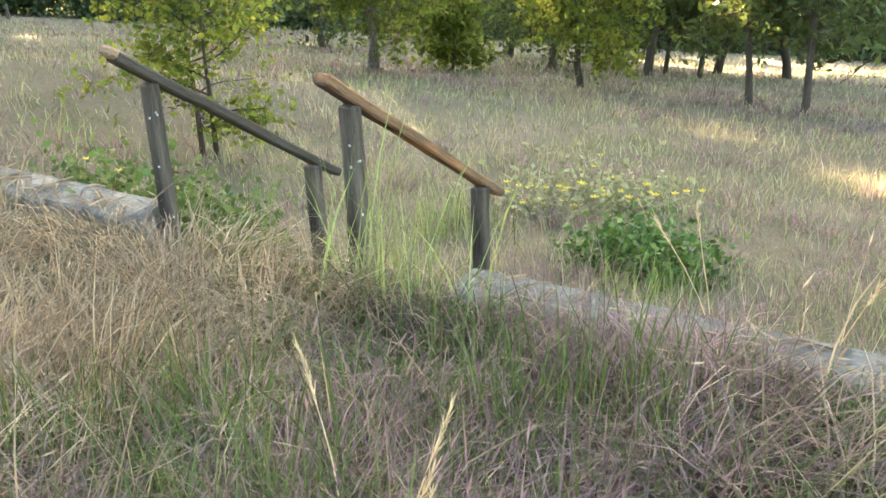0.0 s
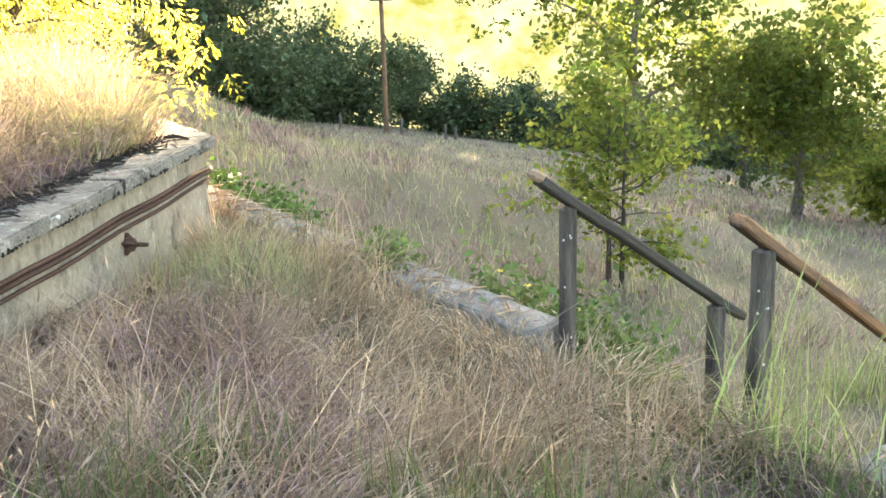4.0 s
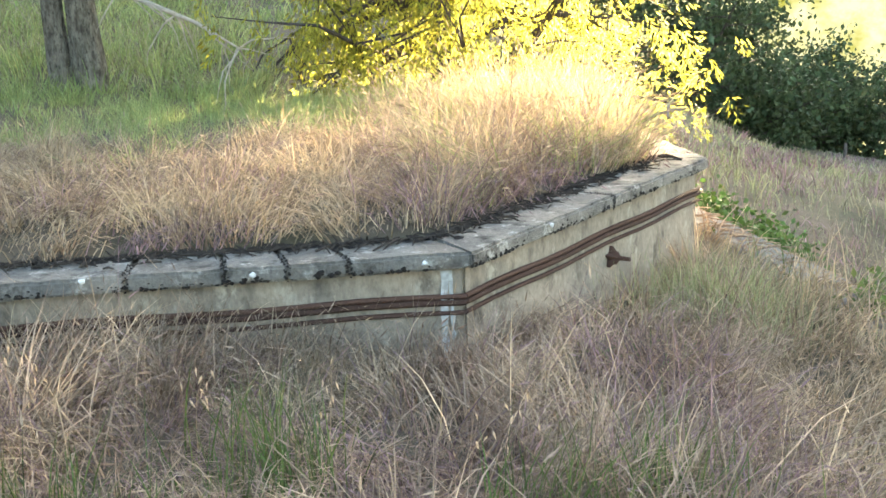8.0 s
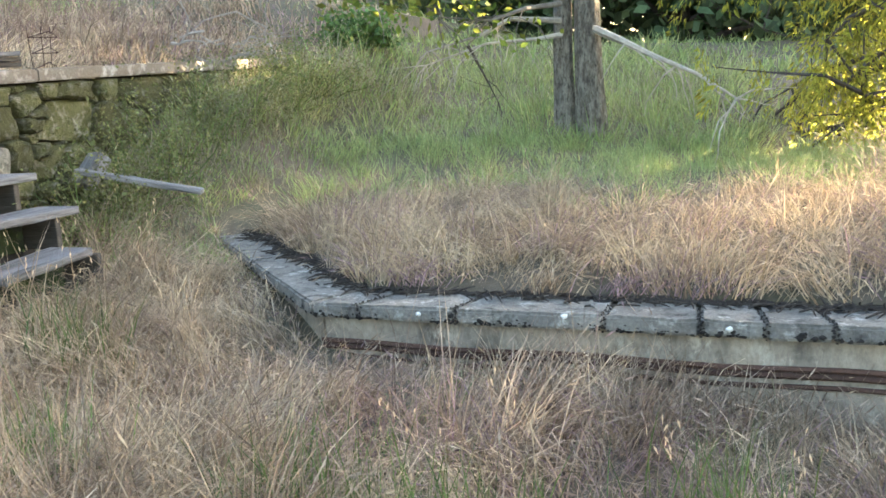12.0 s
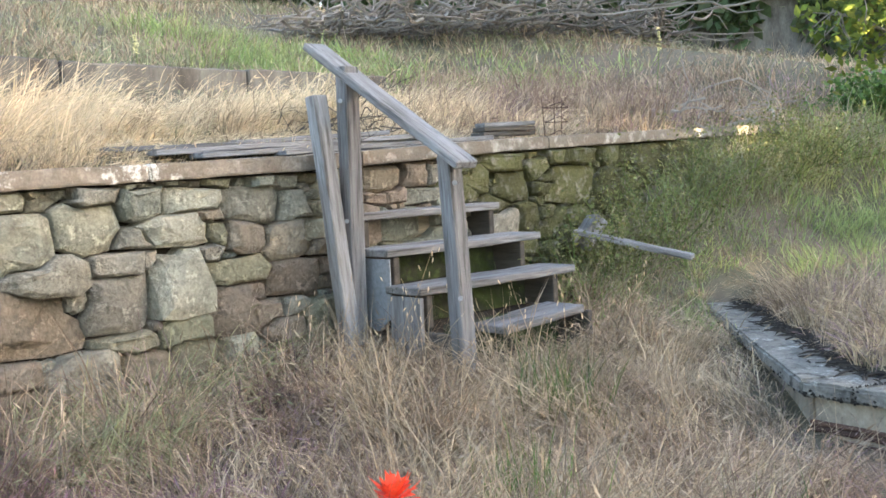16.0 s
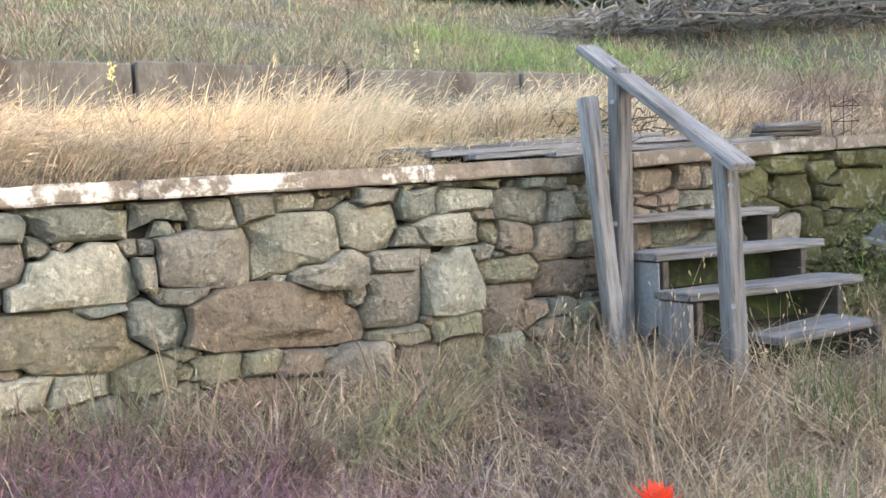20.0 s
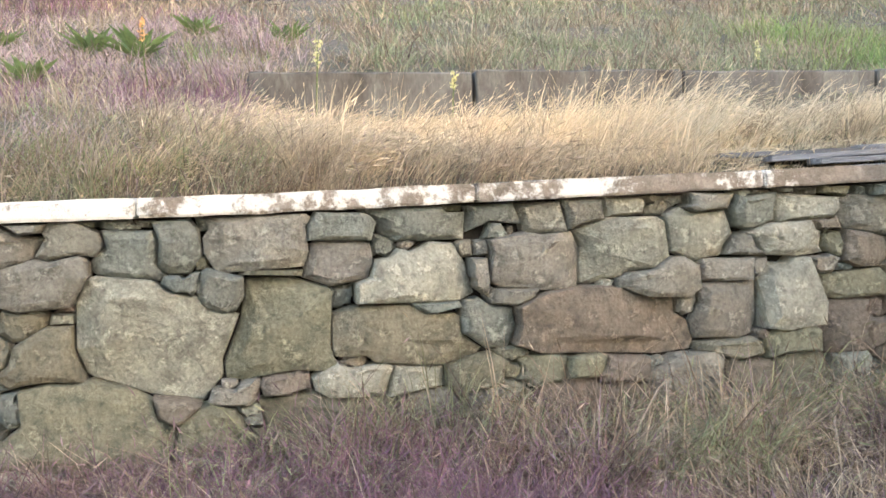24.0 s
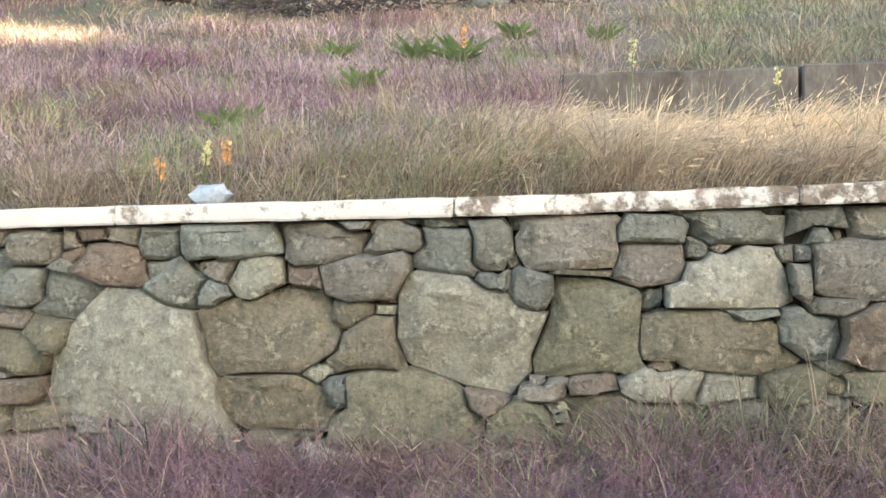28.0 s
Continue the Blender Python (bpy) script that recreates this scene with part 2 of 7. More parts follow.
def mesh_of(name, lists):
    """One mesh from several (vertices, faces) lists."""
    vs, fs = [], []
    for v, f in lists:
        o = len(vs)
        vs.extend(v)
        fs.extend(tuple(i + o for i in q) for q in f)
    me = bpy.data.meshes.new(name)
    me.from_pydata([tuple(v) for v in vs], [], fs)
    me.update()
    return me


def raw_mesh(name, verts, faces):
    """A mesh from numpy arrays: verts (n, 3), faces (m, 3 or 4)."""
    me = bpy.data.meshes.new(name)
    n, k = faces.shape
    me.vertices.add(len(verts))
    me.vertices.foreach_set("co", np.ascontiguousarray(verts, dtype=np.float32).ravel())
    me.loops.add(n * k)
    me.loops.foreach_set("vertex_index", np.ascontiguousarray(faces, dtype=np.int32).ravel())
    me.polygons.add(n)
    me.polygons.foreach_set("loop_start", np.arange(0, n * k, k, dtype=np.int32))
    me.polygons.foreach_set("loop_total", np.full(n, k, dtype=np.int32))
    me.update()
    me.validate()
    return me


# ---- the lie of the land ----
WALL_N, WALL_W = heading(157), heading(67)      # out to the stone wall, and along it
KERB_M, KERB_K = heading(-28), heading(62)      # out over the kerb, and along it
WALL_D, KERB_D = 4.10, 2.63
MEADOW = heading(-20)
BASIN_Z = 0.58
# the octagonal basin: middle, radius to the corners, turn of the first corner
BC = Vector((-6.44, 2.67, 0))
BR = 3.42
C0 = -0.1293


def smooth(x, a, b):
    t = np.clip((x - a) / (b - a), 0, 1)
    return t * t * (3 - 2 * t)


def wavy(x, y, s, k=0.0):
    return np.sin(x * s + 1.3 + k) * np.cos(y * s * 0.83 + 0.4 - k) + 0.5 * np.sin(x * s * 2.1 + y * s * 1.7 + k)


def inside_basin(x, y, r):
    a = np.arctan2(y - BC.y, x - BC.x) - C0
    a = np.mod(a, math.pi / 4) - math.pi / 8
    return np.hypot(x - BC.x, y - BC.y) * np.cos(a) < r * math.cos(math.pi / 8)


def land(x, y):
    """Height of the ground."""
    x, y = np.asarray(x, float), np.asarray(y, float)
    dn = x * WALL_N.x + y * WALL_N.y
    s = x * WALL_W.x + y * WALL_W.y
    q = x * KERB_M.x + y * KERB_M.y
    terrace = 0.1 - 0.06 * x - 0.08 * y + 0.15 * np.clip(-6.5 - x, 0, 30) * 0.8
    terrace = terrace + 0.02 * wavy(x, y, 2.3)
    # low ground at the basin's far corner, and the bank that rises against the wall beyond the steps
    terrace = terrace - 0.10 * np.exp(-((x + 3.2) ** 2 + (y - 4.6) ** 2) / 1.6)
    terrace = terrace + 0.55 * smooth(dn, 3.0, 4.2) * smooth(s, 5.3, 6.8)
    terrace = np.minimum(terrace, 0.1 + 0.06 * 12 + 1.2 + 0.02 * dn)
    # soil has washed up against the kerb
    terrace = terrace + (np.maximum(terrace, -0.035) - terrace) * smooth(q, 1.7, 2.45)
    # earth in the basin lies just under its coping in front, and runs into the slope behind
    back = (x + 3.68) * -0.865 + (y - 1.13) * 0.5
    rise = smooth(back, 2.2, 5.0)
    terrace = np.where(inside_basin(x, y, BR - 0.42), (BASIN_Z - 0.04) * (1 - rise) + np.maximum(terrace, BASIN_Z) * rise, terrace)
    run = np.maximum(x * MEADOW.x + y * MEADOW.y, -40)
    far = np.hypot(x, y)
    meadow = -0.75 - 0.2075 * (run - 4.2) + 0.05 * wavy(x, y, 0.5)
    meadow = np.where(far > 66, np.maximum(meadow - 0.42 * (far - 66), -46.0), meadow)
    z = terrace + (meadow - terrace) * smooth(q, KERB_D + 0.12, KERB_D + 0.2) * (1 - inside_basin(x, y, BR - 0.42))
    # beyond the octagon the slope runs on without a step
    blend = np.maximum(smooth(-s_along(x, y), -9.0, -5.5), smooth(q, 4.0, 15.0))
    z = np.where((q > KERB_D) & ~inside_basin(x, y, BR - 0.42), meadow + (np.maximum(terrace - 0.16 * (q - KERB_D), meadow) - meadow) * (1 - blend), z)
    up1 = 1.56 + 0.02 * np.clip(s, -2, 9) + 0.2 * (dn - WALL_D)
    up2 = 2.5 + 0.27 * (dn - 7.6)
    has2 = smooth(s, -0.3, 0.6)
    slope = 1.56 + (0.285 + 0.05 * smooth(-s, 2.5, 8)) * (dn - WALL_D)
    upper = np.where(dn < 7.7, up1 * has2 + slope * (1 - has2), up2 * has2 + slope * (1 - has2))
    upper = upper + 0.04 * wavy(x, y, 1.1, 2.0)
    upper = upper - 0.10 * (1 - smooth(dn, WALL_D + 0.3, WALL_D + 0.8))
    upper = np.where(dn > 40, upper - 0.15 * (dn - 40), upper)
    end = smooth(s, 9.3, 13.0)
    z = np.where(dn > WALL_D + 0.15, upper * (1 - end) + np.maximum(terrace + 0.19 * np.clip(dn - 2, 0, 60), z) * end, z)
    return z


def s_along(x, y):
    return x * KERB_K.x + y * KERB_K.y


def strip(name, lines_s, lines_d):
    s, d = np.meshgrid(lines_s, lines_d, indexing="ij")
    x = s * WALL_W.x + d * WALL_N.x
    y = s * WALL_W.y + d * WALL_N.y
    v = np.stack([x, y, land(x, y)], -1).reshape(-1, 3)
    a, b = len(lines_s), len(lines_d)
    i = (np.arange(a - 1)[:, None] * b + np.arange(b - 1)[None]).ravel()
    return raw_mesh(name, v, np.stack([i, i + b, i + b + 1, i + 1], -1))


def graded(near, step, far, grow=1.12):
    out, x = [], near
    while x < far:
        out.append(x)
        step *= grow
        x += step
    return out + [far]


LS = [-v for v in graded(6, 0.2, 900)][::-1] + list(np.arange(-5.9, 12, 0.14)) + graded(12.05, 0.15, 900)
LD = [-v for v in graded(8, 0.2, 1400)][::-1] + list(np.arange(-7.9, -1.0, 0.07)) + list(np.arange(-1.0, 4.2, 0.14)) + [4.22, 4.28] \
    + list(np.arange(4.4, 7.6, 0.14)) + [7.66, 7.75] + graded(7.9, 0.14, 300)
ground = hang("ground", strip("ground", LS, LD), M_SOIL)
for p in ground.data.polygons:
    p.use_smooth = True
tagged(ground, "sloping hillside ground of dry thatch and soil", "ground", kind="structure")


def land_at(x, y):
    return float(land(x, y))


def on_land(az, dist, dz=0.0):
    v = heading(az) * dist
    v.z = land_at(v.x, v.y) + dz
    return v


# ---- kerb: top of the lower retaining wall, broken by the stairway ----
def wall_run(name, a, b, width, z0, z1, mat, parent, seed=0, lean=0.0, cuts=24, wob=0.012):
    """A straight run of wall from a to b on the plan; width lies to the far side of a-b."""
    a, b = Vector((*a[:2], 0)), Vector((*b[:2], 0))
    d = (b - a)
    n = Vector((-d.y, d.x, 0)).normalized() * width
    mid = (a + b) / 2 + n / 2
    m = Matrix((d.normalized(), n.normalized(), Vector((0, 0, 1)))).transposed().to_4x4()
    m.translation = (mid.x, mid.y, (z0 + z1) / 2)
    return part(name, box((d.length, width, z1 - z0), bevel=0.015, wobble=wob, seed=seed, m=m, cuts=cuts), mat, parent)


def along_kerb(k, q=KERB_D):
    return KERB_K * k + KERB_M * q


kerb = thing("wall_lower", "weathered concrete top of a low retaining wall in the grass", "wall", kind="structure")
wall_run("coping", along_kerb(7.6), along_kerb(2.95), 0.24, -0.9, 0.0, M_KERB, kerb, seed=3, cuts=50, wob=0.006)
wall_run("coping", along_kerb(1.45), along_kerb(-4.5), 0.24, -0.9, 0.0, M_KERB, kerb, seed=4, cuts=50, wob=0.006)

# ---- handrails of the stairway down ----
A0, B0 = spot(17.7, 4.05), spot(6.2, 3.50)


M_SPLIT = material("pale split wood", (0.52, 0.36, 0.24), spread=0.2, grain=14, stain=6, second=(0.40, 0.27, 0.18), stretch=(6, 6, 0.6), bump=0.5)


def down_rail(foot, low_gap, wood, wd0, label):
    """A sloping rail on two posts, going down the bank."""
    rail = thing("handrail", label, "handrail", foot, group="rails of the lower stairway")
    g = KERB_M
    top = Vector((0, 0, 0.54))
    low = g * low_gap + Vector((0, 0, -0.16))
    fall = (low - top) / low_gap
    for name, p, wd in (("post", top, wd0), ("post", low, 0.072)):
        base = land_at(foot.x + p.x, foot.y + p.y) - 0.25
        part(name, beam((p.x + 0.012, p.y, base), (p.x, p.y, p.z), wd, wd, up=g, bevel=0.008, wobble=0.008, cuts=6, seed=int(wd * 1000)), M_POST, rail)
    a, b = top - fall * 0.17 + Vector((0, 0, 0.03)), low + fall * 0.22 + Vector((0, 0, 0.03))
    part("rail", beam(a, b, 0.07, 0.045, bevel=0.008, wobble=0.008, cuts=8, seed=5), wood, rail)
    if wood is M_WOOD_DARK:
        part("split_end", beam(a - fall * 0.03 + Vector((0, 0, 0.006)), a + fall * 0.05 + Vector((0, 0, 0.004)), 0.066, 0.044, bevel=0.012, wobble=0.012, cuts=3, seed=6), M_SPLIT, rail, "pale splintered end")
    rng = random.Random(int(wd0 * 1000))
    for _ in range(5):
        z = rng.uniform(-0.1, 0.45)
        c = Vector((0.006, 0, z)) - heading(12) * (wd0 / 2 + 0.003) + heading(102) * rng.uniform(-0.02, 0.02)
        bm = bmesh.new()
        bmesh.ops.create_icosphere(bm, subdivisions=1, radius=0.0055)
        for v in bm.verts:
            v.co = v.co * rng.uniform(0.7, 1.3) + c
        part("lichen_spot", bm, M_LICHEN, rail)
    return rail


down_rail(A0, 1.06, M_WOOD_DARK, 0.062, "weathered grey timber handrail leaning down a grassy bank")
down_rail(B0, 1.09, M_WOOD_BROWN, 0.068, "weathered brown timber handrail leaning down a grassy bank")

# ---- octagonal basin of concrete, filled with earth ----
CORN = [BC + Vector((math.cos(C0 + k * math.pi / 4), math.sin(C0 + k * math.pi / 4), 0)) * BR for k in range(8)]
# the near corners stand a little off the true octagon
for k, x, y in ((7, -4.39, -0.05), (0, -2.985, 2.295), (1, -3.75, 4.72)):
    CORN[k] = Vector((x, y, 0))
basin = thing("planter_basin", "octagonal concrete basin filled with earth and dry grass", "basin")


def ring_run(name, k, r_out, r_in, z0, z1, mat, parent, seed, cuts=20, wob=0.006, ta=0.0, tb=1.0):
    """One straight side of the octagon between two corners, mitred at its ends."""
    u0, u1 = (CORN[k] - BC) / BR, (CORN[(k + 1) % 8] - BC) / BR
    p = lambda r, t: BC + (u0 * (1 - t) + u1 * t) * r
    bm = bmesh.new()
    n = cuts
    rows = []
    for i in range(n + 1):
        t = ta + (tb - ta) * i / n
        vs = []
        for r, z in ((r_out, z0), (r_out, z1), (r_in, z1), (r_in, z0)):
            q = p(r, t)
            vs.append(bm.verts.new((q.x, q.y, z)))
        rows.append(vs)
    for i in range(n):
        for c in range(4):
            bm.faces.new((rows[i][c], rows[i][(c + 1) % 4], rows[i + 1][(c + 1) % 4], rows[i + 1][c]))
    bm.faces.new(rows[0][::-1])
    bm.faces.new(rows[-1])
    bmesh.ops.recalc_face_normals(bm, faces=bm.faces)
    es = [e for e in bm.edges if e.calc_face_angle(0) > 0.6]
    bmesh.ops.bevel(bm, geom=es, offset=0.012, segments=2, affect="EDGES")
    rng = random.Random(seed)
    o = Vector((rng.random() * 90, 0, 0))
    for v in bm.verts:
        v.co += noise.noise_vector(v.co * 5 + o) * wob + noise.noise_vector(v.co * 17 + o) * wob * 0.6
    return part(name, bm, mat, parent)


SIDES = [0, 7, 6, 1, 5]
for k in SIDES:
    ring_run("side_wall", k, BR - 0.07, BR - 0.27, -0.8, BASIN_Z - 0.07, M_CONC, basin, k, cuts=12, wob=0.004)
    marks = [0, 0.09, 0.26, 0.50, 0.64, 0.73, 0.82, 1.0] if k == 7 else [0, 0.5, 1.0]
    for a, b in zip(marks, marks[1:]):
        ring_run("coping_slab", k, BR, BR - 0.36, BASIN_Z - 0.07, BASIN_Z, M_CAP, basin, k * 10 + int(a * 9), ta=a + 0.0009, tb=b - 0.0009)
n_fill = 40
bm = bmesh.new()
fill_v = [bm.verts.new((BC.x, BC.y, BASIN_Z + 0.12))]
for rr in (0.3, 0.6, 0.8, 0.92, 0.99):
    for k in range(n_fill):
        a = C0 + 2 * math.pi * k / n_fill
        apo = math.cos(math.pi / 8) / math.cos(((a - C0) % (math.pi / 4)) - math.pi / 8)
        r = (BR - 0.2) * apo * rr
        fill_v.append(bm.verts.new((BC.x + r * math.cos(a), BC.y + r * math.sin(a), BASIN_Z + 0.12 * (1 - rr ** 3) - 0.02)))
for k in range(n_fill):
    bm.faces.new((fill_v[0], fill_v[1 + k], fill_v[1 + (k + 1) % n_fill]))
for j in range(4):
    for k in range(n_fill):
        a, b = 1 + j * n_fill, 1 + (j + 1) * n_fill
        bm.faces.new((fill_v[a + k], fill_v[b + k], fill_v[b + (k + 1) % n_fill], fill_v[a + (k + 1) % n_fill]))
part("earth_fill", bm, M_SOIL, basin)
# iron bands on the two near sides
for z, r in ((BASIN_Z - 0.192, 0.011), (BASIN_Z - 0.218, 0.014), (BASIN_Z - 0.262, 0.010)):
    pts = []
    for k in (7, 0):
        u0, u1 = (CORN[k] - BC) / BR, (CORN[(k + 1) % 8] - BC) / BR
        for i in range(13):
            q = BC + (u0 * (1 - i / 12) + u1 * i / 12) * (BR - 0.055)
            pts.append(Vector((q.x, q.y, z + 0.006 * math.sin(i * 1.3 + k))))
    hang("iron_band", mesh_of("iron_band", [tube(pts, [r] * len(pts), 6)]), M_RUST, basin)


# ---- stone retaining wall ----
S0, S1 = -4.2, 9.8
CAP_TOP = lambda s: float(np.interp(s, (-4, 0, 3.4, 4.9, 9.6), (1.59, 1.615, 1.685, 1.755, 1.88)))


def on_wall(s, z, out=0.0):
    """A place on the wall's face: s along it, out towards the terrace."""
    v = WALL_W * s + WALL_N * (WALL_D - out)
    return Vector((v.x, v.y, z))


stone_wall = thing("wall_upper", "dry-laid fieldstone retaining wall with a painted concrete coping", "wall", kind="structure")
bm = bmesh.new()
rows = []
for i in range(57):
    s = S0 + (S1 - S0) * i / 56
    zt = CAP_TOP(s) - 0.085
    rows.append([bm.verts.new(on_wall(s, z, o)) for z, o in ((0.0, -0.10), (zt, -0.10), (zt, -0.42), (0.0, -0.42))])
for i in range(56):
    for c in range(4):
        bm.faces.new((rows[i][c], rows[i][(c + 1) % 4], rows[i + 1][(c + 1) % 4], rows[i + 1][c]))
bmesh.ops.recalc_face_normals(bm, faces=bm.faces)
part("core", bm, M_NEAR_BLACK, stone_wall)


def cap_piece(s0, s1, seed, mat):
    bm = bmesh.new()
    n = max(3, int((s1 - s0) / 0.08))
    rows = []
    for i in range(n + 1):
        s = s0 + (s1 - s0) * i / n
        zt = CAP_TOP(s)
        rows.append([bm.verts.new(on_wall(s, z, o)) for z, o in ((zt - 0.085, 0.06), (zt - 0.004, 0.06), (zt, -0.3), (zt - 0.085, -0.3))])
    for i in range(n):
        for c in range(4):
            bm.faces.new((rows[i][c], rows[i][(c + 1) % 4], rows[i + 1][(c + 1) % 4], rows[i + 1][c]))
    bm.faces.new(rows[0][::-1])
    bm.faces.new(rows[-1])
    bmesh.ops.recalc_face_normals(bm, faces=bm.faces)
    bmesh.ops.bevel(bm, geom=[e for e in bm.edges if e.calc_face_angle(0) > 0.6], offset=0.009, segments=2, affect="EDGES")
    o = Vector((seed * 7.7, 0, 0))
    for v in bm.verts:
        v.co += noise.noise_vector(v.co * 6 + o) * 0.006 + noise.noise_vector(v.co * 23 + o) * 0.004
    return part("coping", bm, mat, stone_wall)


def worn_paint():
    """White paint that has flaked off brown concrete, ever more towards the steps."""
    m = material("flaking white paint on concrete", (0.30, 0.25, 0.20), spread=0.06, grain=60, stain=5, second=(0.19, 0.155, 0.12), third=(0.38, 0.33, 0.27), bump=0.6)
    nt = m.node_tree
    b = nt.nodes["Principled BSDF"]
    bare = b.inputs["Base Color"].links[0].from_socket
    tc = nt.nodes.new("ShaderNodeTexCoord")
    along = nt.nodes.new("ShaderNodeVectorMath")
    along.operation = "DOT_PRODUCT"
    along.inputs[1].default_value = WALL_W
    nt.links.new(tc.outputs["Object"], along.inputs[0])
    wear = nt.nodes.new("ShaderNodeMapRange")
    for key, v in (("From Min", -2.2), ("From Max", 2.4), ("To Min", -0.14), ("To Max", 0.20)):
        wear.inputs[key].default_value = v
    nt.links.new(along.outputs["Value"], wear.inputs["Value"])
    sum_ = wear.outputs[0]
    for scale, gain in ((2.6, 1.0), (16.0, 0.6)):
        nz = nt.nodes.new("ShaderNodeTexNoise")
        nz.inputs["Scale"].default_value, nz.inputs["Detail"].default_value, nz.inputs["Roughness"].default_value = scale, 8, 0.7
        nt.links.new(tc.outputs["Object"], nz.inputs["Vector"])
        ma = nt.nodes.new("ShaderNodeMath")
        ma.operation = "MULTIPLY_ADD"
        ma.inputs[1].default_value = gain
        nt.links.new(nz.outputs["Fac"], ma.inputs[0])
        nt.links.new(sum_, ma.inputs[2])
        sum_ = ma.outputs[0]
    edge = nt.nodes.new("ShaderNodeMapRange")
    edge.inputs["From Min"].default_value, edge.inputs["From Max"].default_value = 0.80, 0.88
    nt.links.new(sum_, edge.inputs["Value"])
    mx = nt.nodes.new("ShaderNodeMix")
    mx.data_type = "RGBA"
    mx.inputs[6].default_value = (0.66, 0.63, 0.57, 1)
    nt.links.new(edge.outputs[0], mx.inputs[0])
    nt.links.new(bare, mx.inputs[7])
    nt.links.new(mx.outputs[2], b.inputs["Base Color"])
    return m


M_CAPW = worn_paint()
for i, (a, b) in enumerate(((S0, -1.95), (-1.95, -0.45), (-0.45, 0.95), (0.95, 2.3), (2.3, 3.6), (3.6, 5.3), (5.3, 7.4), (7.4, S1))):
    cap_piece(a + 0.002, b - 0.002, i, M_CAPW if i < 5 else M_COPE)


# the stones that stand out, course by course: along, height of the middle, width, height, tilt in degrees, taper, squareness, kind of rock
TOP_A = [(-2.38, 1.41, 0.26, 0.15, -2, 0, 8, 0), (-2.2, 1.44, 0.07, 0.09, 0, 0, 6, 0), (-2.08, 1.47, 0.16, 0.07, -5, 0, 5, 2), (-1.95, 1.47, 0.13, 0.08, 0, 0, 6, 0), (-1.78, 1.42, 0.21, 0.16, 3, 0, 8, 3), (-1.46, 1.43, 0.44, 0.15, 0, 0, 7, 3), (-1.04, 1.41, 0.37, 0.18, -4, -0.25, 6, 0), (-0.9, 1.49, 0.16, 0.06, -8, 0, 5, 0), (-0.72, 1.44, 0.25, 0.13, 0, 0.45, 6, 0), (-0.53, 1.49, 0.12, 0.05, 0, 0, 5, 3), (-0.49, 1.37, 0.31, 0.22, -8, 0.15, 6, 3), (-0.32, 1.39, 0.2, 0.24, -12, 0, 7, 3)]
TOP_B = [(-0.21, 1.47, 0.09, 0.06, 0, 0, 5, 3), (0.01, 1.4, 0.41, 0.23, 2, -0.1, 9, 0), (0.38, 1.46, 0.29, 0.12, -4, 0, 6, 3), (0.72, 1.45, 0.44, 0.15, -6, -0.25, 7, 3), (1.03, 1.46, 0.2, 0.14, 0, 0, 6, 3), (1.03, 1.47, 0.25, 0.14, -3, 0.15, 6, 3), (1.26, 1.47, 0.2, 0.13, 0, 0, 9, 0), (1.46, 1.49, 0.19, 0.12, 3, 0, 8, 0), (1.66, 1.5, 0.19, 0.1, 0, 0, 7, 1), (1.81, 1.49, 0.13, 0.08, 0, 0, 7, 0), (1.9, 1.53, 0.09, 0.04, 0, 0, 5, 0), (2.01, 1.37, 0.32, 0.23, 0, -0.3, 7, 1)]
TOP_C = [(2.05, 1.52, 0.24, 0.09, 4, 0, 6, 0), (2.27, 1.47, 0.22, 0.15, 0, 0, 8, 3), (2.54, 1.47, 0.31, 0.12, 0, -0.15, 7, 1), (2.64, 1.38, 0.15, 0.07, 0, 0, 5, 2), (2.9, 1.43, 0.38, 0.17, -2, 0, 9, 0), (3.13, 1.54, 0.15, 0.07, 0, 0, 5, 0), (3.17, 1.42, 0.17, 0.16, 0, 0.4, 6, 0), (3.73, 1.42, 0.17, 0.06, 0, 0, 5, 2), (3.8, 1.52, 0.32, 0.14, 0, 0, 6, 2), (3.91, 1.43, 0.18, 0.08, 0, 0, 5, 2), (4.09, 1.55, 0.19, 0.14, 0, 0, 6, 2), (4.13, 1.42, 0.23, 0.09, 0, 0, 6, 0)]
TOP_D = [(4.24, 1.54, 0.1, 0.1, 0, 0, 6, 0), (4.84, 1.59, 0.35, 0.11, 0, 0, 7, 1)]
UPPER_A = [(-2.42, 1.24, 0.23, 0.17, 0, 0.1, 6, 3), (-2.01, 1.33, 0.3, 0.19, -8, 0.1, 4, 2), (-1.79, 1.31, 0.14, 0.09, 10, 0, 5, 3), (-1.69, 1.22, 0.28, 0.28, -35, 0, 6, 3), (-1.51, 1.3, 0.12, 0.09, -20, 0, 4, 0), (-1.35, 1.26, 0.25, 0.2, 28, 0, 7, 1), (-1.13, 1.26, 0.18, 0.09, 0, 0, 6, 2), (-0.83, 1.26, 0.41, 0.22, 12, 0, 5, 0), (-0.29, 1.23, 0.18, 0.11, -5, 0, 5, 3), (0.08, 1.27, 0.27, 0.05, 2, 0, 6, 4), (0.37, 1.31, 0.31, 0.18, -4, 0.2, 7, 0), (0.55, 1.35, 0.14, 0.11, -30, 0, 5, 3)]
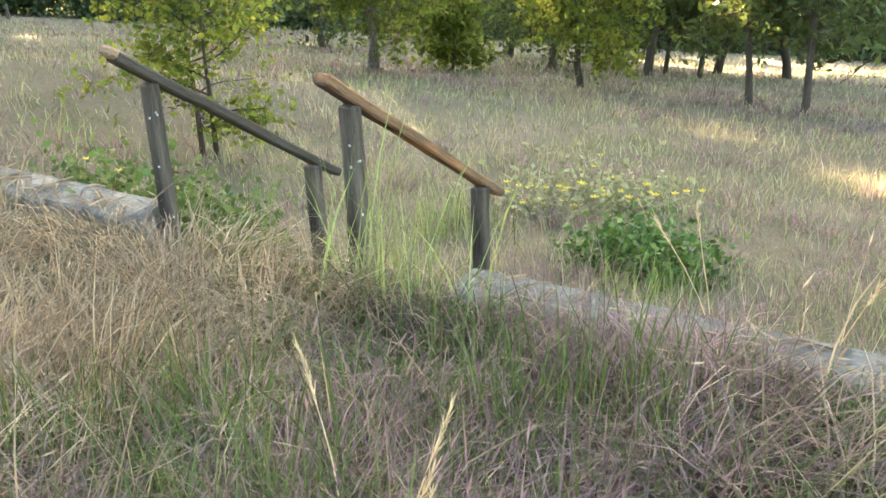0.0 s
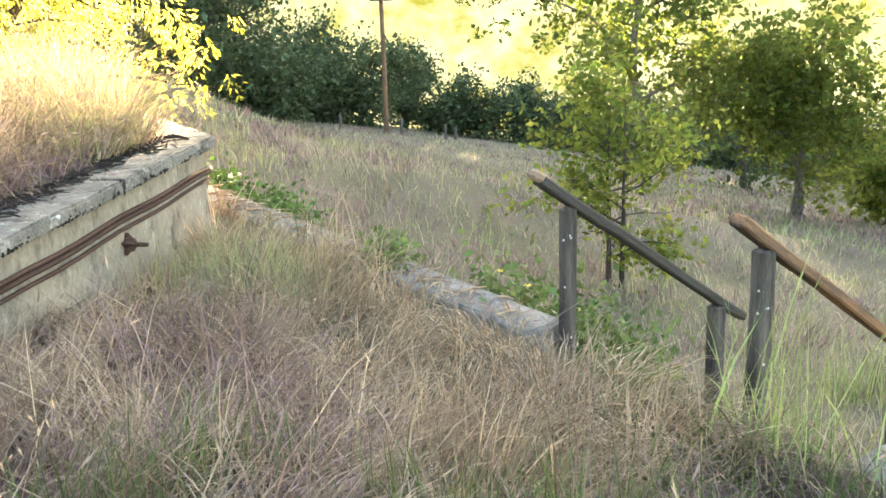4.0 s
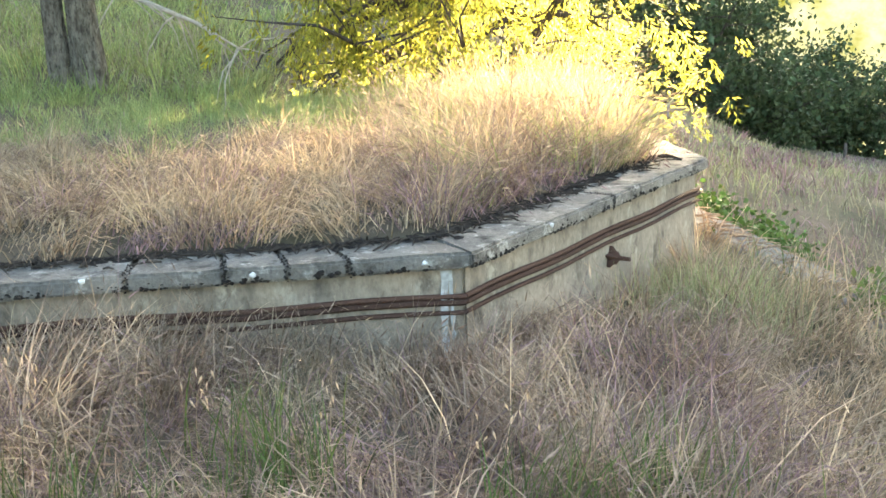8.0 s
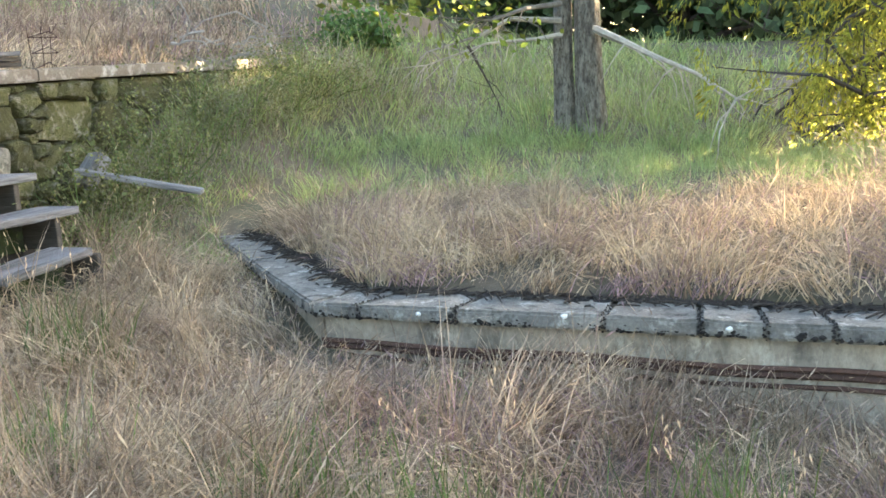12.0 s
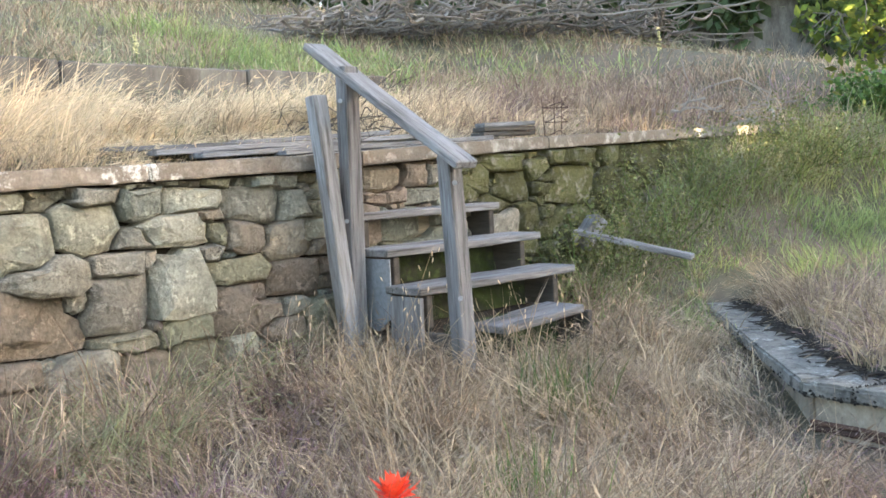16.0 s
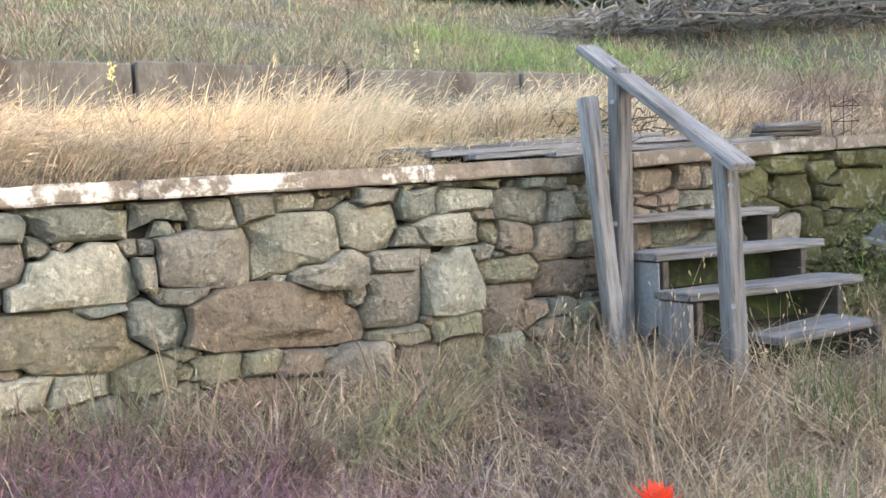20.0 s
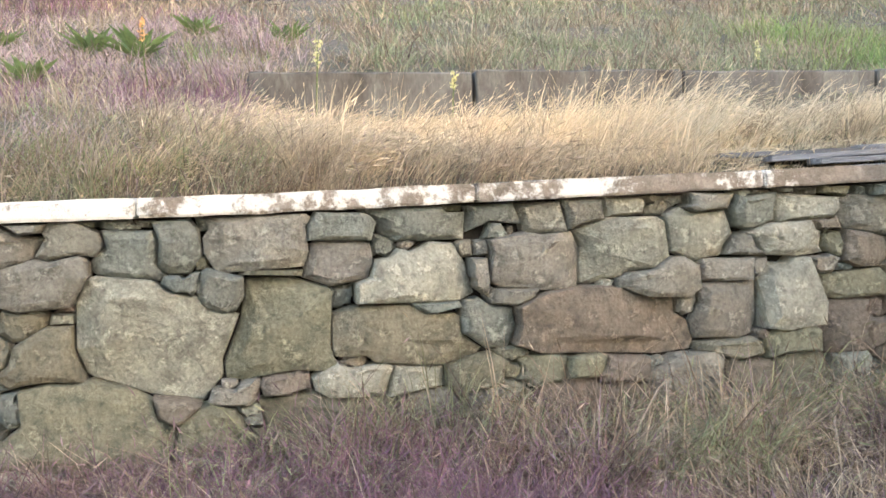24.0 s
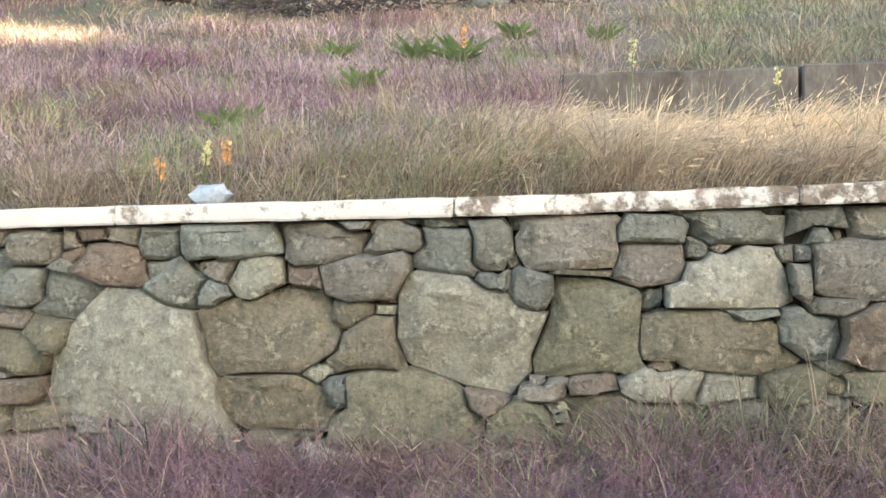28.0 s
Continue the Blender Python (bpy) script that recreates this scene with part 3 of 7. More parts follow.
UPPER_B = [(0.66, 1.35, 0.1, 0.05, 0, 0, 5, 0), (0.69, 1.24, 0.49, 0.25, 4, 0.35, 6, 1), (0.91, 1.34, 0.08, 0.08, 0, 0, 5, 0), (0.96, 1.22, 0.11, 0.17, 3, 0, 8, 0), (0.98, 1.34, 0.08, 0.07, 0, 0, 5, 0), (1.23, 1.28, 0.41, 0.24, -3, 0, 9, 0), (1.64, 1.31, 0.45, 0.27, 3, 0, 9, 1), (2.22, 1.31, 0.21, 0.09, 0, 0.2, 5, 0), (2.31, 1.21, 0.11, 0.07, 0, 0, 6, 0), (2.43, 1.22, 0.14, 0.07, 0, 0, 6, 0), (2.45, 1.33, 0.41, 0.15, -6, 0.1, 6, 1), (2.69, 1.3, 0.13, 0.1, -20, 0, 4, 4)]
UPPER_C = [(2.85, 1.27, 0.25, 0.16, -5, -0.15, 6, 2), (3.08, 1.24, 0.31, 0.19, 6, 0.1, 7, 2)]
MIDDLE_A = [(-2.52, 1.09, 0.26, 0.11, 0, 0, 6, 0), (-2.32, 1.02, 0.23, 0.18, -10, 0, 5, 4), (-2.21, 1.19, 0.3, 0.2, -8, 0.15, 5, 3), (-1.56, 1.2, 0.16, 0.16, 40, 0.2, 5, 3), (-1.31, 1.03, 0.72, 0.37, 8, 0.1, 5, 4), (-0.93, 1.1, 0.2, 0.18, -15, 0, 5, 4), (-0.42, 1.02, 0.65, 0.47, -14, -0.25, 6, 1), (-0.15, 1.17, 0.19, 0.22, -15, 0, 6, 3), (0.1, 1.05, 0.42, 0.43, -2, 0.15, 10, 4), (0.38, 1.16, 0.1, 0.11, 0, 0, 8, 3), (0.74, 1.08, 0.25, 0.08, -4, 0, 6, 3), (0.99, 1.01, 0.25, 0.19, -22, 0, 7, 3)]
MIDDLE_B = [(1.12, 1.12, 0.23, 0.07, -2, 0, 6, 0), (1.8, 1.17, 0.36, 0.17, 6, -0.1, 8, 0), (1.95, 1.04, 0.09, 0.07, 0, 0, 5, 0), (2.12, 1.2, 0.24, 0.13, 4, 0, 7, 0), (2.15, 1.01, 0.32, 0.29, 0, 0, 9, 0), (2.46, 1.07, 0.31, 0.35, 6, 0.1, 7, 1), (2.79, 1.11, 0.33, 0.12, 2, 0, 7, 4), (3.13, 1.02, 0.35, 0.21, -5, 0.1, 6, 2)]
FOOT_A = [(-2.46, 0.94, 0.27, 0.19, -4, 0, 7, 4), (-2.45, 0.77, 0.26, 0.12, 8, 0, 5, 2), (-1.9, 0.91, 0.75, 0.62, -12, 0.4, 6, 1), (-1.3, 0.71, 0.59, 0.26, -4, 0.15, 5, 4), (-1.07, 0.86, 0.15, 0.11, 15, 0.3, 5, 1), (-1, 0.77, 0.2, 0.15, -20, 0, 5, 3), (-0.85, 0.97, 0.29, 0.25, -10, 0.5, 6, 4), (-0.7, 0.69, 0.59, 0.36, 0, 0.25, 5, 4), (0.63, 0.99, 0.62, 0.25, -8, 0.1, 6, 4), (0.94, 0.8, 0.23, 0.14, 0, 0, 6, 4), (1.11, 0.87, 0.16, 0.05, 0, 0, 5, 4), (1.25, 0.8, 0.24, 0.13, 0, 0, 6, 4)]
FOOT_B = [(1.54, 0.99, 0.82, 0.3, -2, 0.1, 5, 2), (2.16, 0.84, 0.24, 0.07, 0, 0, 6, 4), (2.47, 0.86, 0.26, 0.16, 0, 0, 6, 4), (2.75, 0.91, 0.27, 0.25, -8, 0.2, 6, 2), (2.92, 0.98, 0.13, 0.1, -10, 0, 5, 2)]
STONES = TOP_A + TOP_B + TOP_C + TOP_D + UPPER_A + UPPER_B + UPPER_C + MIDDLE_A + MIDDLE_B + FOOT_A + FOOT_B


STEP = 0.0125


def straightened(ring, tol):
    """Keep only the corners of a closed outline."""
    def run(a, b):
        (x0, y0), (x1, y1) = ring[a % len(ring)], ring[b % len(ring)]
        ln = math.hypot(x1 - x0, y1 - y0) + 1e-9
        worst, at = 0.0, None
        for i in range(a + 1, b):
            x, y = ring[i % len(ring)]
            d = abs((x1 - x0) * (y - y0) - (y1 - y0) * (x - x0)) / ln
            if d > worst:
                worst, at = d, i
        return [a] if worst < tol else run(a, at) + run(at, b)
    n = len(ring)
    cx, cy = sum(p[0] for p in ring) / n, sum(p[1] for p in ring) / n
    first = max(range(n), key=lambda i: math.hypot(ring[i][0] - cx, ring[i][1] - cy))
    half = max(range(first + 1, first + n), key=lambda i: math.hypot(ring[i % n][0] - ring[first][0], ring[i % n][1] - ring[first][1]))
    keep = [ring[i % n] for i in run(first, half) + run(half, first + n)]
    out = []
    for i, (x, y) in enumerate(keep):
        x2, y2 = keep[(i + 1) % len(keep)]
        out.append((x, y))
        if math.hypot(x2 - x, y2 - y) > 0.12:
            out.append(((x + x2) / 2, (y + y2) / 2))
    return out


def stone_cells():
    """Fitted blocks: the large stones first, then ever smaller ones in the room that is left; each grows until it meets its neighbours."""
    rng = np.random.default_rng(11)
    ss, zs = np.arange(S0, S1, STEP), np.arange(0.3, 1.85, STEP)
    gs, gz = np.meshgrid(ss, zs, indexing="ij")
    ws = gs + 0.010 * wavy(gs, gz, 9.0) + 0.003 * wavy(gz, gs, 31.0)
    wz = gz + 0.009 * wavy(gz, gs, 8.0, 2.0) + 0.003 * wavy(gs, gz, 33.0, 1.0)
    best, label = np.full(gs.shape, 9.0), np.full(gs.shape, -1)
    rows = []

    def put(s, z, w, h, tilt, taper, power, rock):
        shear = rng.uniform(-0.12, 0.12)
        i0, i1 = max(0, int((s - S0 - w - 0.35) / STEP)), int((s - S0 + w + 0.35) / STEP)
        dx, dz = ws[i0:i1] - s, wz[i0:i1] - z
        c, n = math.cos(tilt), math.sin(tilt)
        a, b = (dx * c + dz * n) * 2 / w, (dz * c - dx * n) * 2 / h
        a, b = np.abs(a * (1 + taper * np.clip(b, -1.2, 1.2)) + shear * b), np.abs(b)
        d = ((a ** power + b ** power) ** (1 / power) - 1) * min(w, h) / 2
        near = d < best[i0:i1]
        best[i0:i1][near] = d[near]
        label[i0:i1][near] = len(rows)
        rows.append((s, z, w, h, tilt, rock))

    for s, z, w, h, tilt, taper, power, rock in STONES:
        put(s, z, w * 0.98, h * 0.98, radians(tilt), taper, power, rock)
    top = np.array([CAP_TOP(s) for s in ss])[:, None] - 0.088
    for goal, lo, hi in ((60, 0.10, 0.15), (110, 0.065, 0.10), (160, 0.04, 0.06), (260, 0.016, 0.032)):
        for _ in range(goal):
            free = np.argwhere((best > lo * 0.92) & (gz < top - 0.6 * lo) & (gz > 0.42))
            if not len(free):
                break
            i, k = free[rng.integers(len(free))]
            h = 2 * min(hi, max(lo, best[i, k]))
            put(ss[i], zs[k], h * rng.uniform(1.1, 2.3), h, rng.uniform(-0.3, 0.3), rng.uniform(-0.3, 0.3), rng.uniform(4, 8), int(rng.integers(5)))
    # joints that no stone reaches stay open
    label[best > 0.018] = -1
    cells = []
    for k, (s, z, w, h, tilt, rock) in enumerate(rows):
        dense = []
        for e in range(64):
            ang = e * math.pi / 32 + tilt
            r = np.arange(0.0, 0.62, 0.004)
            x, y = s + r * math.cos(ang), z + r * math.sin(ang)
            i, m = ((x - S0) / STEP).astype(int), ((y - 0.3) / STEP).astype(int)
            ok = (i >= 0) & (i < len(ss)) & (m >= 0) & (m < len(zs)) & (y < CAP_TOP(s) - 0.09)
            hit = ok & (label[np.clip(i, 0, len(ss) - 1), np.clip(m, 0, len(zs) - 1)] == k)
            out = np.argmin(hit) if not hit.all() else len(r) - 1
            reach = min(r[max(0, out - 1)], 0.9 * max(w, h)) + 0.004
            dense.append((s + reach * math.cos(ang), z + reach * math.sin(ang)))
        poly = straightened(dense, 0.014 if max(w, h) > 0.2 else 0.009)
        cells.append((poly, min(w, h) / 2, rock))
    # small packing stones where a joint gapes
    centre, reach = np.array([(r[0], r[1]) for r in rows]), np.zeros((len(rows), 73))
    for k, (poly, _, _) in enumerate(cells):
        ang = np.array([math.atan2(y - rows[k][1], x - rows[k][0]) for x, y in poly])
        far = np.array([math.hypot(x - rows[k][0], y - rows[k][1]) for x, y in poly])
        order = np.argsort(ang)
        reach[k] = np.interp(np.linspace(-math.pi, math.pi, 73), ang[order], far[order], period=2 * math.pi)
    ox, oz = gs - centre[label, 0], gz - centre[label, 1]
    slot = np.clip(((np.arctan2(oz, ox) + math.pi) / (2 * math.pi) * 72).round().astype(int), 0, 72)
    bare = ((label < 0) | (np.hypot(ox, oz) > reach[label, slot] + 0.012)) & (gz < top) & (gz > 0.45)
    for i in range(0, len(ss) - 4, 4):
        for k in range(0, len(zs) - 4, 4):
            part_bare = bare[i:i + 4, k:k + 4]
            if part_bare.mean() > 0.7:
                m = np.argwhere(part_bare)
                s, z = ss[i] + m[:, 0].mean() * STEP, zs[k] + m[:, 1].mean() * STEP
                w, h = 0.032 * rng.uniform(0.8, 1.15), 0.028 * rng.uniform(0.8, 1.15)
                cells.append(([(s + w * math.cos(q) * rng.uniform(0.75, 1.1), z + h * math.sin(q) * rng.uniform(0.75, 1.1)) for q in np.arange(7) * 0.8976], 0.03, int(rng.integers(5))))
    return cells


def stone_mesh(ring, r, rng):
    """A rough block with a broken face and worn arrises."""
    cx, cy = sum(p[0] for p in ring) / len(ring), sum(p[1] for p in ring) / len(ring)
    size = max(math.hypot(x - cx, y - cy) for x, y in ring)
    if size < 0.02:
        return None
    tilt = (rng.uniform(-0.2, 0.2), rng.uniform(-0.12, 0.26))
    proud = rng.uniform(-0.02, 0.05) if size > 0.09 else rng.uniform(-0.06, 0.0)
    vs, n = [], len(ring)
    gap = rng.uniform(0.0005, 0.004)
    o = on_wall(cx, cy)
    worn = min(0.010, 0.10 * size) * rng.uniform(0.4, 1.3)
    # a broken face: two or three planes meet across it
    cut = [(rng.uniform(0, 6.28), rng.uniform(0.25, 0.65) * size, rng.uniform(0.25, 0.7)) for _ in range(3)]
    deep = 0.07 + proud
    for inset, out in ((gap, -0.16), (gap, proud - 0.03), (gap + worn, proud - 0.004), (None, proud + 0.012)):
        for x, y in ring:
            dx, dy = x - cx, y - cy
            ln = math.hypot(dx, dy) + 1e-6
            f = 0.66 if inset is None else max(0.2, 1 - inset / ln)
            px, py = cx + dx * f, cy + dy * f
            g = 0
            if out > -0.05:
                g = 0.010 * noise.noise((px * 9, py * 9, 4 + r)) + 0.008 * noise.noise((px * 30, py * 30, 4 + r))
                g -= min(deep, sum(ck * max(0.0, dx * f * math.cos(ca) + dy * f * math.sin(ca) - cd) for ca, cd, ck in cut))
                g = max(g + (dx * tilt[0] + dy * tilt[1]) * f, -deep) - (dx * tilt[0] + dy * tilt[1]) * f
            vs.append(on_wall(px, py, out + (dx * tilt[0] + dy * tilt[1]) * f + g) - o)
    vs.append(on_wall(cx + 0.3 * size * rng.uniform(-1, 1), cy + 0.2 * size * rng.uniform(-1, 1), proud + 0.008 + 0.05 * size * rng.uniform(0, 1)) - o)
    fs = []
    for k in range(3):
        for i in range(n):
            j = (i + 1) % n
            fs.append((k * n + i, k * n + j, (k + 1) * n + j, (k + 1) * n + i))
    for i in range(n):
        fs.append((3 * n + i, 3 * n + (i + 1) % n, 4 * n))
    me = bpy.data.meshes.new("stone")
    me.from_pydata([tuple(v) for v in vs], [], fs)
    me.update()
    return me, o


def build_stones():
    rng = random.Random(5)
    for poly, r, rock in stone_cells():
        made = stone_mesh(poly, r, rng)
        if made:
            me, o = made
            ob = hang("stone", me, ROCKS[rock] if poly[0][0] < 4.5 else M_STONE_MOSS, stone_wall)
            ob.location = o


build_stones()

# ---- timber steps up to the wall ----
ST_A, ST_G = heading(63), heading(-27)          # along the treads, and down the flight
R4 = spot(107.3, 6.0)
steps = thing("timber_stairs", "weathered grey timber steps with one handrail against the stone wall", "stairs", (R4.x, R4.y, 0))


def tread_at(i):
    """Front corner of tread i (4 is the top) at its far end, from the steps' own origin."""
    return ST_G * (0.25 * (4 - i)) + Vector((0, 0, 1.35 - 0.19 * (4 - i)))


for i in (1, 2, 3, 4):
    p = tread_at(i)
    near_end, far_end = {1: (0.76, 0.13), 2: (1.12, -0.10), 3: (1.12, -0.09), 4: (1.12, 0.0)}[i]
    c0, c1 = p - ST_A * far_end - ST_G * 0.14, p - ST_A * near_end - ST_G * 0.14 - Vector((0, 0, 0.035 if i == 1 else 0))
    part("tread", beam(c0 - Vector((0, 0, 0.02)), c1 - Vector((0, 0, 0.02)), 0.28, 0.042, bevel=0.006, wobble=0.006, cuts=6, seed=i), M_WOOD, steps)
for side in (0.06, 1.04):
    for i in (1, 2, 3, 4):
        p = tread_at(i) - ST_A * side
        part("stringer_block", beam(p - ST_G * 0.02 - Vector((0, 0, 0.13)), p - ST_G * 0.30 - Vector((0, 0, 0.13)), 0.04, 0.17, bevel=0.004, wobble=0.004, seed=i), M_WOOD_DARK, steps)
# Added dark sheet in place of the shade under the treads.
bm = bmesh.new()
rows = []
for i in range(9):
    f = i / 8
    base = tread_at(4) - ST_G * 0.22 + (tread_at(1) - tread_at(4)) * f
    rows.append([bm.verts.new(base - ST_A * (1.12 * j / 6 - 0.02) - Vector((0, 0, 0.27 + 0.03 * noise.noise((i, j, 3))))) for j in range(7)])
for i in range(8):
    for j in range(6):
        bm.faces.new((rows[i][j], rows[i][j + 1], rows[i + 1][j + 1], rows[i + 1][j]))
part("earth_bank", bm, M_NEAR_BLACK, steps, "added dark sheet for the shade under the treads")
# Added dark boards stand in for shade between the open treads.
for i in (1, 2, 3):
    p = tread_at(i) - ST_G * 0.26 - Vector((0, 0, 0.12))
    part("riser", beam(p - ST_A * 0.08, p - ST_A * 0.95, 0.03, 0.2, bevel=0.004, wobble=0.004, seed=40 + i), M_RISER_SHADE, steps, "added riser with green moss, dark for the shade under the treads")
for k, z in enumerate((0.10, 0.225)):
    p = tread_at(4) - ST_G * 0.25 - Vector((0, 0, z))
    part("riser", beam(p - ST_A * (0.30 + 0.05 * k), p - ST_A * 1.08, 0.03, 0.115, bevel=0.004, wobble=0.004, cuts=5, seed=50 + k), M_WOOD_TAN, steps, "tan weathered board")
org = Vector((R4.x, R4.y, 0))
P1, P2 = spot(116.2, 5.15) - org, spot(109.75, 4.62) - org
part("post", beam(P1 + Vector((0, 0, 0.55)), P1 + Vector((-0.02, 0.02, 2.13)), 0.09, 0.09, up=ST_G, wobble=0.005, cuts=5), M_WOOD, steps)
part("post", beam(P2 + Vector((0, 0, 0.5)), P2 + Vector((-0.02, -0.045, 1.64)), 0.09, 0.09, up=ST_G, wobble=0.005, cuts=5, seed=2), M_WOOD, steps)
h0, h1 = spot(117.76, 5.4, 2.27) - org, spot(109.15, 4.5, 1.58) - org
part("handrail", beam(h0, h1, 0.14, 0.04, wobble=0.004, cuts=6, seed=3), M_WOOD, steps)
S_ = spot(116.4, 5.05) - org
part("stub_post", beam(S_ + Vector((0, 0, 0.5)), spot(117.75, 5.1, 1.98) - org, 0.085, 0.085, up=ST_G, wobble=0.008, cuts=6, seed=8), M_WOOD, steps)

# ---- second low wall up the slope ----
wall2 = thing("wall_back", "low stained concrete retaining wall behind dry grass", "wall", kind="structure")
a, b = WALL_W * 0.0 + WALL_N * 7.6, WALL_W * 7.0 + WALL_N * 7.6
for k in range(4):
    wall_run("wall_slab", b.lerp(a, k / 4 + 0.002), b.lerp(a, (k + 1) / 4 - 0.002), 0.22, 1.9, 2.58 - 0.012 * (k % 2), M_CONC_DARK, wall2, seed=9 + k, cuts=14)


# ---- trees ----
def leaves(points, size, rng, n_each, spread, aspect=1.6, hangs=0.0):
    """Many small leaf quads scattered round the given points."""
    pts = np.array([tuple(p) for p in points], float)
    k = len(pts) * n_each
    c = np.repeat(pts, n_each, 0) + rng.normal(0, 1, (k, 3)) * spread
    a = rng.normal(0, 1, (k, 3)) - np.array([0, 0, hangs])
    a /= np.linalg.norm(a, axis=1, keepdims=True)
    b = np.cross(a, rng.normal(0, 1, (k, 3)))
    b /= np.linalg.norm(b, axis=1, keepdims=True)
    s = size * rng.uniform(0.6, 1.4, (k, 1))
    a, b = a * s * aspect / 2, b * s / 2
    v = np.stack([c - a, c + b * 0.9 - a * 0.1, c + a, c - b * 0.9 - a * 0.1], 1).reshape(-1, 3)
    return v, np.arange(4 * k).reshape(-1, 4)


def sprays(points, rng, n_each, size, leaflets=22):
    """Flat drooping fans of scale leaves, as a cedar's twigs carry them."""
    pts = np.array([tuple(p) for p in points], float)
    k = len(pts) * n_each
    c = np.repeat(pts, n_each, 0) + rng.normal(0, 1, (k, 3)) * 0.12
    ang = rng.uniform(0, 2 * np.pi, k)
    d = np.stack([np.cos(ang), np.sin(ang), rng.uniform(-2.6, -0.5, k)], -1)
    d /= np.linalg.norm(d, axis=1, keepdims=True)
    e = np.cross(d, rng.normal(0, 1, (k, 3)))
    e /= np.linalg.norm(e, axis=1, keepdims=True)
    big = size * rng.uniform(0.6, 1.4, k)
    c, d, e, big = (np.repeat(q, leaflets, 0) for q in (c, d, e, big))
    m = k * leaflets
    f, w = rng.random(m), rng.uniform(-1, 1, m)
    half = 0.42 * np.sin(np.pi * np.clip(f * 0.85 + 0.12, 0, 1))
    p = c + d * (big * f)[:, None] + e * (big * half * w)[:, None] + rng.normal(0, 0.012, (m, 3))
    a = d + e * (w * 0.9)[:, None] + rng.normal(0, 0.2, (m, 3))
    a /= np.linalg.norm(a, axis=1, keepdims=True)
    b = np.cross(a, np.cross(d, e) + rng.normal(0, 0.25, (m, 3)))
    b /= np.linalg.norm(b, axis=1, keepdims=True)
    s = (0.034 * rng.uniform(0.7, 1.4, m))[:, None]
    v = np.stack([p - a * s, p + b * s * 0.26, p + a * s * 1.3, p - b * s * 0.26], 1).reshape(-1, 3)
    return v, np.arange(4 * m).reshape(-1, 4)


def limb_path(rng, a, d, length, n=5, droop=0.0, bend=0.25):
    pts, p, d = [Vector(a)], Vector(a), Vector(d).normalized()
    for _ in range(n):
        d = (d + Vector((rng.gauss(0, bend), rng.gauss(0, bend), rng.gauss(0, bend) - droop))).normalized()
        p = p + d * (length / n)
        pts.append(p)
    return pts


def leaf_knots(tips, rng, n, spread):
    p = np.array([tuple(q) for q in tips], float)
    return np.repeat(p, n, 0) + rng.normal(0, 1, (len(p) * n, 3)) * spread


